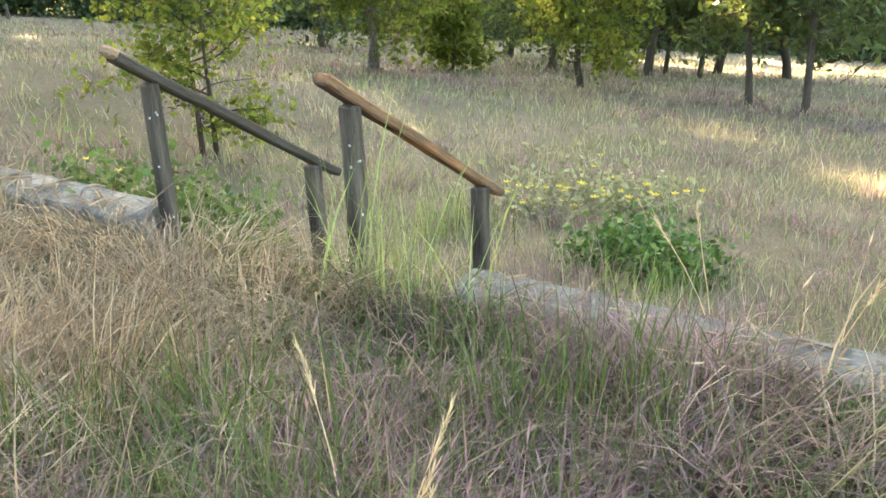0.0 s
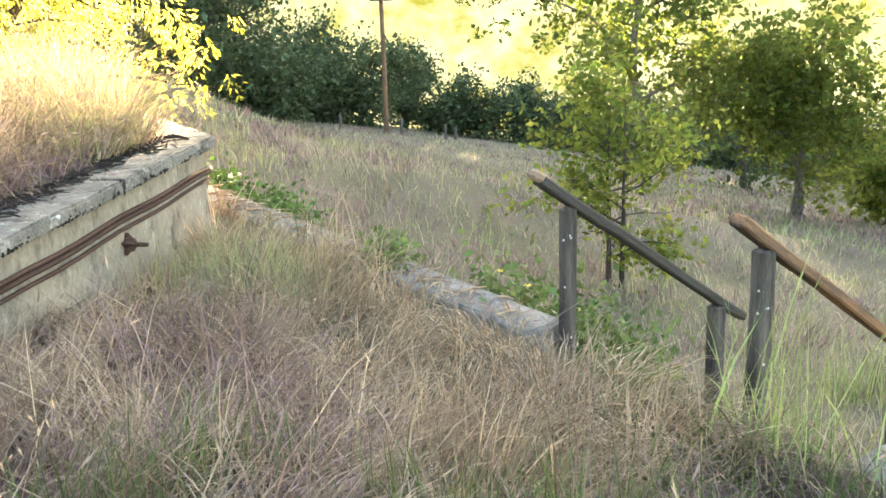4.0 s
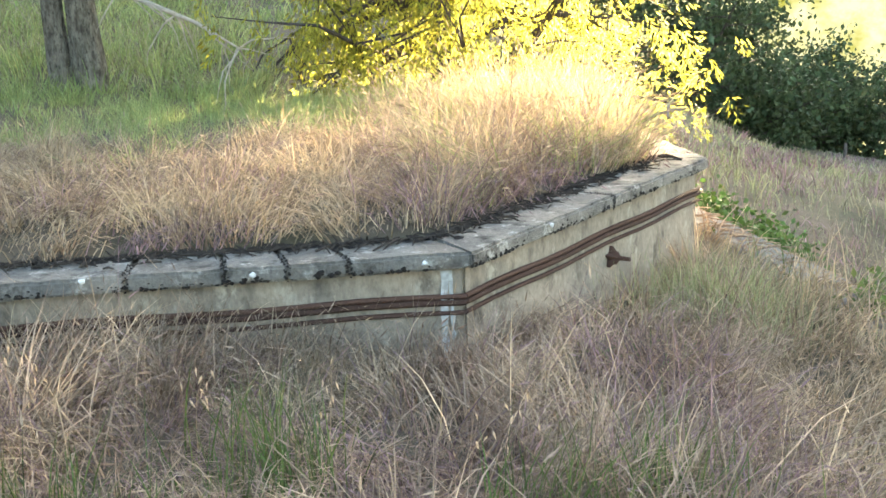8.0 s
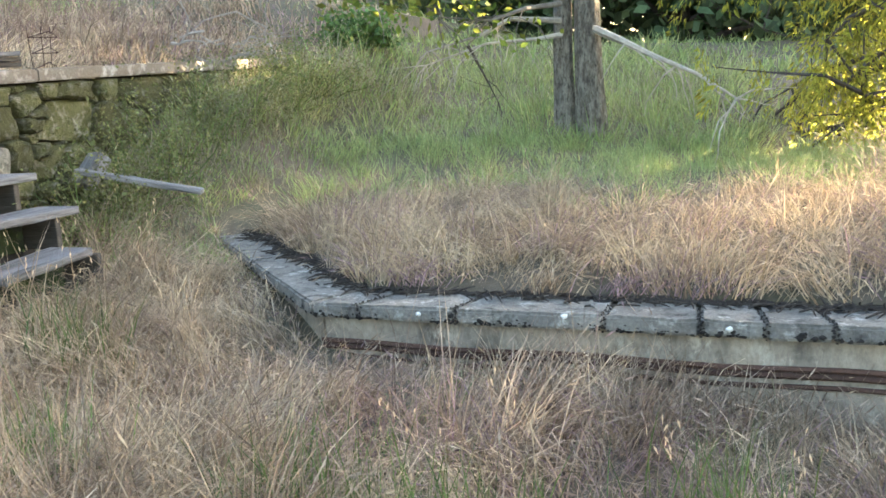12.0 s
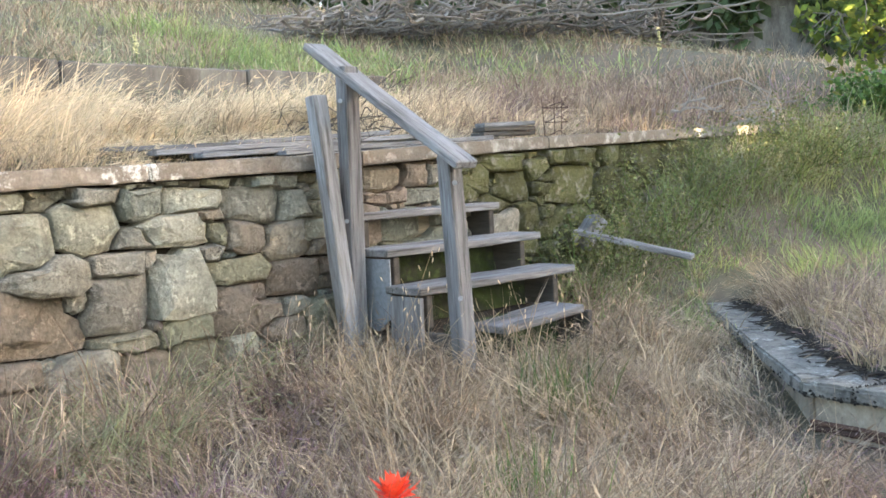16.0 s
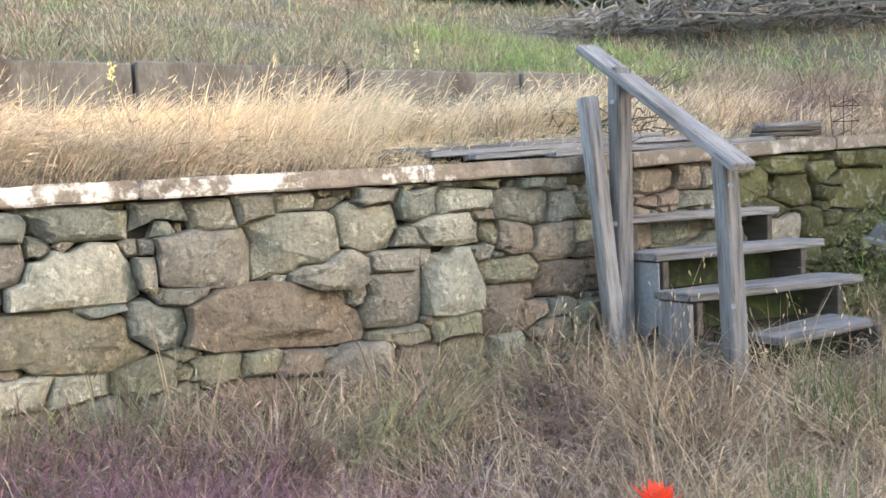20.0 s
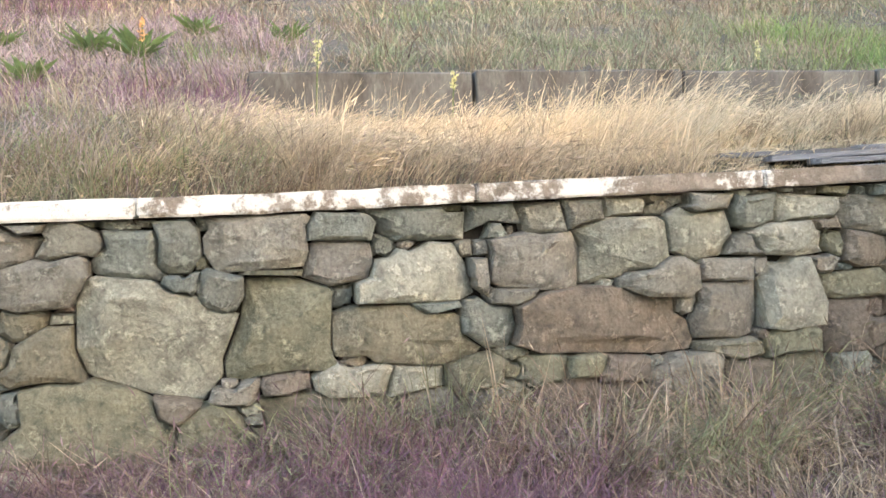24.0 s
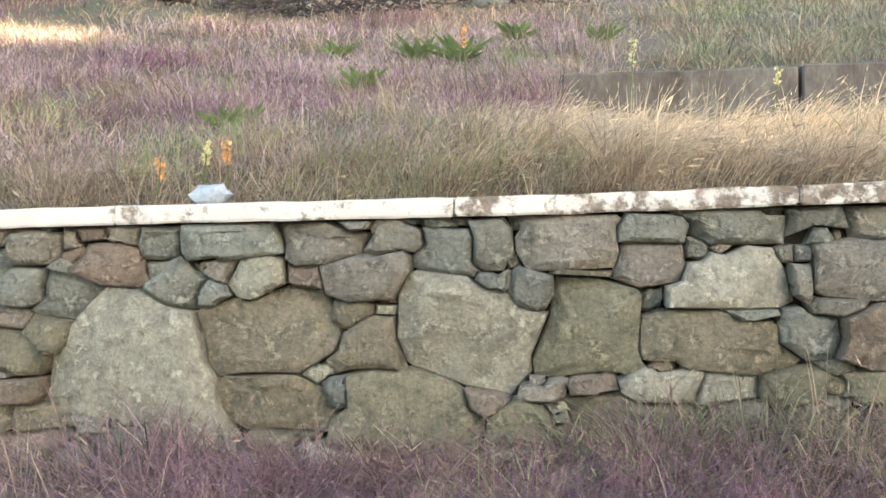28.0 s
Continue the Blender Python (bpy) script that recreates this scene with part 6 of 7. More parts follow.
def lawn(name, label, n, seed, fan, h, w, mat, where=None, vary=0.25, tussock=0, spread=0.09, flare=0.6, sway=0.5, lift=0.0, tall=None, **more):
    """Grass over a stretch of the plan; with tussock, in clumps of that many blades that arch outwards."""
    rng = np.random.default_rng(seed + 500)
    if tussock:
        cx, cy = scatter(n // tussock, seed, *fan)
        size = rng.uniform(0.5, 1.5, len(cx)) * np.clip(np.hypot(cx, cy) / 6, 1, 5)
        if where is not None:
            ok = where(cx, cy)
            cx, cy, size = cx[ok], cy[ok], size[ok]
        grown = np.repeat(rng.uniform(0.55, 1.35, len(cx)), tussock)
        off = rng.normal(0, 1, (len(cx) * tussock, 2))
        wide = np.repeat(size, tussock)[:, None] * spread
        x, y = np.repeat(cx, tussock) + off[:, 0] * wide[:, 0], np.repeat(cy, tussock) + off[:, 1] * wide[:, 0]
        out = off * flare + np.repeat(rng.normal(0, sway, (len(cx), 2)), tussock, 0)
        keep = free_ground(x, y)
        x, y, out, grown = x[keep], y[keep], out[keep], grown[keep]
    else:
        x, y = scatter(n, seed, *fan)
        keep = free_ground(x, y)
        if where is not None:
            keep &= where(x, y)
        x, y = x[keep], y[keep]
        out, grown = None, 1.0
    if tall is not None:
        grown = grown * tall(x, y)
    hv = h * grown * (1 - vary + vary * wavy(x, y, 2.3, seed))
    hv = np.where(inside_basin(x, y, BR + 0.5), hv * np.where(np.arctan2(-x, y) > 1.4, 0.5, 1.0), hv)
    dn, s_, q_, k_ = plan(x, y)
    hv = np.where((q_ > 2.1) & (q_ < KERB_D) & (k_ < 1.6), hv * 0.62, hv)
    hv = np.where((dn > WALL_D) & (dn < WALL_D + 1.0) & (((s_ > 2.3) & (s_ < 5.3)) | ((s_ > 5.0) & (s_ < 6.1))), hv * 0.3, hv)
    hv = np.where((dn > 6.2) & (dn < 7.6) & (s_ > 0) & (s_ < 7.1), hv * np.where(dn > 6.6, 0.16, 0.5), hv)
    return blades(name, label, x, y, land(x, y) + lift * rng.random(len(x)), np.maximum(hv, 0.05), w * np.clip(np.hypot(x, y) / 4.5, 1, 7), seed, mat, out=out, **more)


def terrace_only(x, y):
    dn, s, q, k = plan(x, y)
    return (q < KERB_D + 0.3) & (dn < WALL_D)


def meadow_only(x, y):
    return plan(x, y)[2] > KERB_D + 0.2


def upper_only(x, y):
    return plan(x, y)[0] > WALL_D + 0.3


def straw_patch(x, y):
    dn, s, q, k = plan(x, y)
    az = np.degrees(np.arctan2(-x, y))
    return ((q > 1.45) & (q < KERB_D) & (k > 1.7) & (k < 6.2)) | ((az > 94) & (az < 115) & (np.hypot(x, y) > 1.9))


PURPLE_AT = ((139, 3.0, 0.5), (150, 3.0, 0.5), (179, 3.1, 0.6), (144, 2.6, 0.5), (168, 2.9, 0.5), (192, 3.2, 0.5), (159, 2.9, 0.5), (173, 2.7, 0.6), (184, 2.7, 0.6), (155, 3.6, 0.5), (166, 3.5, 0.6), (178, 3.6, 0.6))


def clustered(x, y, spots, seed):
    """Thins out from the middle of each spot (bearing, distance, size)."""
    f = np.zeros(len(x))
    for az, dist, r in spots:
        c = heading(az) * dist
        f = np.maximum(f, np.exp(-((x - c.x) ** 2 + (y - c.y) ** 2) / r ** 2))
    return np.random.default_rng(seed).random(len(x)) < f


FULL = (-32, 205, 1.25, 9.5)
not_straw = lambda x, y: terrace_only(x, y) & ~straw_patch(x, y)
lawn("dry_grass", "dry straw-coloured grass lying over the terrace", 80000, 1, FULL, 0.44, 0.0062, M_GRASS_DRY, where=lambda x, y: terrace_only(x, y) & ((np.degrees(np.arctan2(-x, y)) > 30) | straw_patch(x, y) | patch(x, y, 2.2, 71, 0.35)), tussock=40, flare=0.45, spread=0.10, lean=0.3, lodge=1.5, sway=1.3, heads=0.16, head=0.05)
lawn("thatch_grass", "short dry undergrowth over the terrace", 26000, 21, FULL, 0.16, 0.0065, M_GRASS_DRY, segs=2, where=terrace_only, lean=0.9)
lawn("brome_grass", "reddish seeding brome over the terrace", 60000, 2, FULL, 0.38, 0.0055, M_GRASS_RED,
     where=lambda x, y: not_straw(x, y) & patch(x, y, 1.3, 2, -0.8), tussock=24, flare=0.4, spread=0.12, lean=0.3, lodge=1.4, sway=0.9, heads=0.22, head=0.045)
lawn("brome_grass", "dark reddish brome matted before the kerb", 30000, 52, (-22, 34, 1.3, 3.0), 0.36, 0.006, M_GRASS_RED,
     where=not_straw, tussock=20, flare=0.6, spread=0.10, lean=0.5, lodge=1.0, sway=1.0, heads=0.2, head=0.045)
lawn("green_grass", "scattered green grass in the brome before the kerb", 9000, 53, (-4, 30, 1.3, 2.9), 0.34, 0.006, M_GRASS_GREEN,
     where=not_straw, tussock=16, flare=0.4, lean=0.3)
lawn("green_grass", "green grass among dry grass on the terrace", 26000, 3, FULL, 0.30, 0.0062, M_GRASS_GREEN,
     where=lambda x, y: not_straw(x, y) & patch(x, y, 1.9, 3, 0.35), tussock=30, flare=0.4, lean=0.3)
lawn("green_grass", "green grass growing thickly by the stairway", 23000, 33, (-32, 16, 1.3, 4.2), 0.30, 0.0062, M_GRASS_GREEN,
     where=lambda x, y: terrace_only(x, y) & patch(x, y, 2.6, 5, -0.1), tussock=34, flare=0.5, lean=0.35)
lawn("basin_foot_grass", "dry grass crowding the foot of the basin wall", 14000, 46, (48, 84, 2.8, 5.4), 0.32, 0.0055, M_GRASS_DRY,
     where=lambda x, y: terrace_only(x, y) & inside_basin(x, y, BR + 0.5), tussock=30, spread=0.08, flare=0.5, lean=0.4, sway=0.5, heads=0.2, head=0.045)
lawn("basin_foot_grass", "olive grass crowding the foot of the basin wall", 6000, 48, (48, 84, 2.8, 5.4), 0.27, 0.0045, M_GRASS_OLIVE,
     where=lambda x, y: terrace_only(x, y) & inside_basin(x, y, BR + 0.5), tussock=30, spread=0.08, flare=0.5, lean=0.4, sway=0.5)
lawn("fallen_stems", "long pale fallen stems lying criss-cross in the grass", 12000, 34, (-32, 205, 1.7, 9.5), 0.6, 0.004, M_GRASS_DRY, where=terrace_only, lean=1.7, heads=0.2, head=0.03, lift=0.1)
lawn("purple_grass", "low purple seeding grass on the terrace", 70000, 9, (112, 205, 1.5, 4.4), 0.34, 0.0055, M_GRASS_PURPLE,
     where=lambda x, y: terrace_only(x, y) & clustered(x, y, PURPLE_AT, 9), tussock=60, spread=0.15, lean=0.5, heads=0.5, head=0.04)
lawn("straw_grass", "pale straw grass by the kerb", 28000, 10, (10, 60, 1.9, 6.5), 0.40, 0.0055, M_GRASS_PALE,
     where=lambda x, y: terrace_only(x, y) & straw_patch(x, y), tussock=50, flare=0.5, spread=0.12, lean=0.3, lodge=1.3, heads=0.1, head=0.035)
lawn("straw_grass", "pale matted straw grass before the steps", 24000, 35, (92, 132, 1.5, 6.0), 0.42, 0.0058, M_GRASS_PALE,
     where=lambda x, y: terrace_only(x, y) & patch(x, y, 1.4, 35, -0.6), tussock=45, flare=0.5, spread=0.11, lean=0.3, lodge=1.7, sway=1.0, heads=0.12, head=0.045)
lawn("straw_grass", "thick pale straw grass between the steps and the basin", 22000, 37, (94, 116, 1.9, 6.6), 0.48, 0.0058, M_GRASS_PALE,
     where=terrace_only, tussock=45, flare=0.5, spread=0.11, lean=0.3, lodge=1.6, sway=1.0, heads=0.15, head=0.045)
lawn("straw_grass", "bleached straw lying in combed swathes on the terrace", 22000, 61, (44, 122, 1.4, 4.6), 0.44, 0.0058, M_GRASS_DRY,
     where=lambda x, y: terrace_only(x, y) & patch(x, y, 1.7, 61, -0.2), tussock=40, flare=0.35, spread=0.10, lean=0.25, lodge=1.9, sway=0.8, heads=0.15, head=0.045)
lawn("wall_foot_grass", "long olive grass bent against the foot of the stone wall", 10000, 62, (122, 162, 2.9, 4.7), 0.46, 0.0058, M_GRASS_OLIVE,
     where=lambda x, y: terrace_only(x, y) & (plan(x, y)[0] > 3.3), tussock=36, flare=0.4, spread=0.10, lean=0.3, lodge=1.3, sway=1.0, heads=0.15, head=0.045)
lawn("wall_foot_grass", "long dry grass bent against the foot of the stone wall", 14000, 63, (112, 165, 2.9, 5.0), 0.46, 0.0058, M_GRASS_DRY,
     where=lambda x, y: terrace_only(x, y) & (plan(x, y)[0] > 3.3), tussock=36, flare=0.4, spread=0.10, lean=0.3, lodge=1.5, sway=1.0, heads=0.15, head=0.045)
lawn("wall_foot_grass", "mauve seeding grass bent against the foot of the stone wall", 18000, 68, (138, 205, 2.8, 4.4), 0.44, 0.0055, M_GRASS_RED,
     where=lambda x, y: terrace_only(x, y) & (plan(x, y)[0] > 3.2) & patch(x, y, 1.4, 68, -0.6), tussock=40, flare=0.45, spread=0.11, lean=0.3, lodge=1.4, sway=1.0, heads=0.3, head=0.045)
lawn("meadow_grass", "dry meadow grass on the slope", 28000, 4, (-32, 66, 3.4, 85), 0.28, 0.006, M_GRASS_RED, segs=2, where=lambda x, y: meadow_only(x, y) & patch(x, y, 0.35, 4, -0.4), tussock=30, lean=0.35, lodge=0.3, heads=0.1, head=0.04)
lawn("meadow_red_grass", "reddish meadow grass on the slope", 34000, 15, (-32, 66, 3.4, 60), 0.26, 0.006, M_GRASS_RED, segs=2, where=lambda x, y: meadow_only(x, y) & patch(x, y, 0.3, 9, -0.3), tussock=30, lean=0.35)
lawn("meadow_green_grass", "olive green meadow grass on the slope", 66000, 5, (-32, 66, 3.4, 85), 0.24, 0.0062, M_GRASS_OLIVE, segs=2, where=meadow_only, lean=0.4)
lawn("slope_grass", "dry grass on the upper slope", 52000, 6, (62, 205, 4.3, 32), 0.32, 0.006, M_GRASS_PALE, segs=2, where=upper_only, tussock=30, lean=0.45, lodge=0.5, sway=0.9, heads=0.15)
lawn("slope_thatch", "short olive undergrowth on the upper slope", 28000, 22, (62, 205, 4.3, 32), 0.16, 0.007, M_GRASS_OLIVE, segs=2, where=upper_only, lean=0.7)
lawn("slope_purple_grass", "purple seeding grass on the upper slope", 48000, 16, (140, 205, 4.3, 16), 0.26, 0.005, M_GRASS_PURPLE, segs=2,
     where=lambda x, y: upper_only(x, y) & (plan(x, y)[0] > 5.2) & (plan(x, y)[1] < 0.3) & (patch(x, y, 0.9, 3, 0.3) | clustered(x, y, ((178, 8.6, 1.1), (170, 7.5, 0.8), (182, 7.0, 0.7), (177, 6.9, 0.7), (172, 6.7, 0.5)), 16)), tussock=50, spread=0.14, lean=0.4)
lawn("slope_mauve_grass", "low mauve-pink seeding grass on the upper slope", 48000, 66, (138, 205, 4.4, 13), 0.26, 0.005, M_GRASS_MAUVE, segs=2,
     where=lambda x, y: upper_only(x, y) & (plan(x, y)[1] < 0.6) & (plan(x, y)[0] > 4.7) & patch(x, y, 1.5, 66, -0.5), tussock=40, spread=0.14, lean=0.45, lodge=0.6)
lawn("slope_lime_grass", "yellow-green tufts on the upper slope", 14000, 67, (138, 205, 4.5, 9), 0.28, 0.005, M_GRASS_FRESH, segs=2,
     where=lambda x, y: upper_only(x, y) & (plan(x, y)[1] < 0.6) & patch(x, y, 2.6, 67, 0.6), tussock=40, spread=0.10, lean=0.35)
lawn("golden_grass", "windblown golden grass above the stone wall", 66000, 17, (98, 165, 4.4, 10), 0.46, 0.0052, M_GRASS_GOLD,
     where=lambda x, y: upper_only(x, y) & (plan(x, y)[0] > 4.65) & (plan(x, y)[0] < 6.5) & (plan(x, y)[1] > -0.5 + 0.4 * wavy(x, y, 2.0)) & (plan(x, y)[1] < 6.5), tall=lambda x, y: 0.45 + 0.55 * smooth(plan(x, y)[1], -0.6, 1.5),
     tussock=50, flare=0.3, lean=0.22, wind=(-1.0, 0.55), heads=0.3, head=0.05)
lawn("slope_green_grass", "green grass on the bank behind the basin", 42000, 7, (60, 135, 5, 45), 0.32, 0.006, M_GRASS_FRESH, segs=2,
     where=lambda x, y: (plan(x, y)[0] < WALL_D) & (x < -5.5), tussock=25, lean=0.35)
lawn("slope_olive_grass", "pale olive grass on the upper slope", 46000, 57, (60, 150, 7, 40), 0.32, 0.006, M_GRASS_OLIVE, segs=2,
     where=lambda x, y: plan(x, y)[0] > 7.8, tussock=25, lean=0.35)
lawn("slope_pink_grass", "pinkish dry grass on the upper slope", 12000, 58, (100, 205, 7, 24), 0.30, 0.006, M_GRASS_DRY, segs=2,
     where=lambda x, y: (plan(x, y)[0] > 7.8) | ((plan(x, y)[0] > 5.4) & (plan(x, y)[1] < 0.2)), tussock=25, lean=0.4, heads=0.2)
lawn("bank_grass", "tall green weeds on the bank below the stone wall", 32000, 18, (64, 108, 6, 18), 0.42, 0.006, M_GRASS_FRESH, segs=2,
     where=lambda x, y: (plan(x, y)[0] < WALL_D) & (x < -5.8), tussock=30, lean=0.3)
lawn("bank_dry_grass", "straw grass among the green bank", 18000, 23, (64, 108, 6, 18), 0.45, 0.0045, M_GRASS_OLIVE, segs=2,
     where=lambda x, y: (plan(x, y)[0] < WALL_D) & (x < -5.8), tussock=25, lean=0.3, heads=0.2)
lawn("bank_top_grass", "pinkish dry grass above the ivied end of the wall", 30000, 41, (82, 113, 5.0, 13), 0.40, 0.0055, M_GRASS_DRY, segs=2,
     where=lambda x, y: upper_only(x, y) & (plan(x, y)[0] < 8.0), tussock=35, spread=0.12, flare=0.5, lean=0.4, sway=0.5, heads=0.3, head=0.045)
lawn("bank_top_red_grass", "reddish brome above the ivied end of the wall", 8000, 42, (82, 113, 5.0, 13), 0.34, 0.0055, M_GRASS_RED, segs=2,
     where=lambda x, y: upper_only(x, y) & (plan(x, y)[0] < 8.0), tussock=30, spread=0.12, lean=0.4, sway=0.5, heads=0.3, head=0.04)
lawn("bank_far_grass", "pale green grass below the brush heaps", 28000, 43, (80, 128, 8.0, 13.6), 0.32, 0.0055, M_GRASS_FRESH, segs=2,
     where=lambda x, y: upper_only(x, y) & (plan(x, y)[0] > 7.2) & patch(x, y, 0.8, 43, -0.2 + 0.06 * np.clip(np.degrees(np.arctan2(-x, y)) - 112, 0, 20)), tussock=35, spread=0.12, lean=0.4, sway=0.5)
lawn("wall_weeds", "olive weeds and grass hanging against the stone wall", 30000, 44, (84, 108, 5.0, 11), 0.5, 0.0045, M_GRASS_OLIVE, segs=2,
     where=lambda x, y: (plan(x, y)[0] < WALL_D - 0.03) & (plan(x, y)[0] > WALL_D - 0.5) & (plan(x, y)[1] > 5.4), tussock=35, spread=0.08, flare=0.4, lean=0.35, sway=0.4, heads=0.2)
lawn("edge_grass", "olive grass hanging over the coping", 26000, 19, (95, 205, 4.3, 7), 0.26, 0.004, M_GRASS_OLIVE, segs=3,
     where=lambda x, y: (plan(x, y)[0] > WALL_D + 0.3) & (plan(x, y)[0] < WALL_D + 0.8) & ((plan(x, y)[1] < 0.4) | (plan(x, y)[1] > 3.0)), tussock=30, lean=0.3, sway=0.5, wind=(-0.1, 1.0))
lawn("edge_thatch", "short matted thatch hanging over the back of the coping", 46000, 65, (95, 205, 4.25, 9.5), 0.15, 0.0055, M_GRASS_DRY, segs=2,
     where=lambda x, y: (plan(x, y)[0] > WALL_D + 0.285) & (plan(x, y)[0] < WALL_D + 0.6), lean=0.5, wind=(-0.15, 0.9))
lawn("edge_dry_grass", "dry matted grass drooping behind the coping", 34000, 45, (100, 205, 4.3, 7.5), 0.34, 0.004, M_GRASS_PALE,
     where=lambda x, y: (plan(x, y)[0] > WALL_D + 0.3) & (plan(x, y)[0] < WALL_D + 1.3), tussock=40, flare=0.5, lean=0.3, sway=0.6, wind=(-0.3, 0.9), heads=0.15)


def basin_grass(name, label, n, seed, h, mat, keep, sway=1.2, flare=0.6, clump=45, edge=BR - 0.36, **more):
    """Arching clumps in the basin, each with its own lean and height."""
    rng = np.random.default_rng(seed)
    m = n // clump
    cx, cy = rng.uniform(BC.x - BR, BC.x + BR, m), rng.uniform(BC.y - BR, BC.y + BR, m)
    ok = inside_basin(cx, cy, edge) & keep(cx, cy)
    cx, cy = cx[ok], cy[ok]
    off = rng.normal(0, 1, (len(cx) * clump, 2))
    x, y = np.repeat(cx, clump) + off[:, 0] * 0.09, np.repeat(cy, clump) + off[:, 1] * 0.09
    out = off * flare + np.repeat(rng.normal(0, sway, (len(cx), 2)), clump, 0)
    tall = np.repeat(rng.uniform(0.6, 1.35, len(cx)), clump)
    ok = inside_basin(x, y, edge + 0.06)
    x, y, out, tall = x[ok], y[ok], out[ok], tall[ok]
    return blades(name, label, x, y, np.maximum(BASIN_Z + 0.01, land(x, y)), h * tall * (0.72 + 0.45 * smooth(plan(x, y)[2], -0.2, 1.8)), 0.006, seed, mat, out=out, **more)


sunny = lambda x, y: (x * 0.8 - y * 0.6 + 8.6 > 0) & (plan(x, y)[2] > 0.7 + 0.2 * wavy(x, y, 3.0))
near_basin = lambda x, y: (x * 0.8 - y * 0.6 + 6.5 + 0.5 * wavy(x, y, 2.1) > 0) | sunny(x, y)
basin_grass("basin_grass", "tall dry grass arching in the basin", 58000, 8, 0.46, M_GRASS_PALE, near_basin, lean=0.45, lodge=0.8, heads=0.2, head=0.05)
basin_grass("basin_straw", "bleached straw lying over the basin grass", 24000, 64, 0.42, M_GRASS_PALE, lambda x, y: near_basin(x, y) & ~sunny(x, y), sway=1.4, flare=0.4, lean=0.3, lodge=1.0, heads=0.2, head=0.05)
basin_grass("basin_red_grass", "reddish dry brome growing in the basin", 20000, 28, 0.40, M_GRASS_RED, near_basin, lean=0.45, lodge=0.8, heads=0.25, head=0.045)
basin_grass("basin_upright_grass", "upright golden grass stems in the basin", 26000, 31, 0.58, M_GRASS_PALE, sunny, sway=0.3, lean=0.3, heads=0.5, head=0.055)
basin_grass("basin_fresh_grass", "yellow-green grass among dry grass in the basin", 22000, 36, 0.46, M_GRASS_FRESH, sunny, sway=0.7, lean=0.4)
basin_grass("basin_green_grass", "green grass behind the basin", 60000, 29, 0.36, M_GRASS_FRESH, lambda x, y: ~near_basin(x, y), sway=0.5, lean=0.4, segs=2, edge=BR + 0.1)

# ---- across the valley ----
# The hillside emits its own light to stand in for sun and haze.
M_HAZE_GLOW = bpy.data.materials.new("hazy hillside glowing for sunlight")
M_HAZE_GLOW.use_nodes = True
hz = M_HAZE_GLOW.node_tree
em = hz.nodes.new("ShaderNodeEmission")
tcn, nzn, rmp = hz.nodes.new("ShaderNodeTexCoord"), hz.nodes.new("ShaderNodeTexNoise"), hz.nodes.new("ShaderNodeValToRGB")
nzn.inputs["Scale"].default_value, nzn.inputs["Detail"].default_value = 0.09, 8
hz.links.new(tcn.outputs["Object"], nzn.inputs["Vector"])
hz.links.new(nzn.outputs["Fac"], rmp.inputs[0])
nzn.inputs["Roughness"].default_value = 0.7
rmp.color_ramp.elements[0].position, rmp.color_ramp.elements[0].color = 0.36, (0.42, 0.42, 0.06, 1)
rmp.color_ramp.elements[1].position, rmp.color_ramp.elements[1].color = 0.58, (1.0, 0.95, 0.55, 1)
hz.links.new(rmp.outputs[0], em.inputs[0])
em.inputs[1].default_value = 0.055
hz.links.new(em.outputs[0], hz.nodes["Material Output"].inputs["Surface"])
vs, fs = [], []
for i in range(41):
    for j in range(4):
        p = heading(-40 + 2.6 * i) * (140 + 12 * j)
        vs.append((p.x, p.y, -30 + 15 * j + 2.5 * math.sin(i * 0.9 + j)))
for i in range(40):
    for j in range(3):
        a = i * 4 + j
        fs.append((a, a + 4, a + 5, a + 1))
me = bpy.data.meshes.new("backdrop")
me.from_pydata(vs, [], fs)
tagged(hang("backdrop", me, M_HAZE_GLOW), "hazy hillside across the valley, glow in place of sunlight", "hillside", kind="structure")


def undergrowth():
    """Low thicket along the lower edge of the meadow."""
    rng = np.random.default_rng(47)
    n = 2600
    a, d = np.radians(rng.uniform(-30, 19, n)), rng.uniform(56, 66, n)
    x, y = -np.sin(a) * d, np.cos(a) * d
    p = np.stack([x, y, land(x, y) + 2.6 * rng.random(n) ** 1.4 * (0.7 + 0.3 * np.sin(a * 60))], -1)
    v, f = leaves(p, 0.3, rng, 7, 0.35)
    tagged(hang("undergrowth", raw_mesh("undergrowth", v, f), M_LEAF_DARK), "dark thicket along the lower edge of the meadow", "bushes", kind="stuff")


undergrowth()


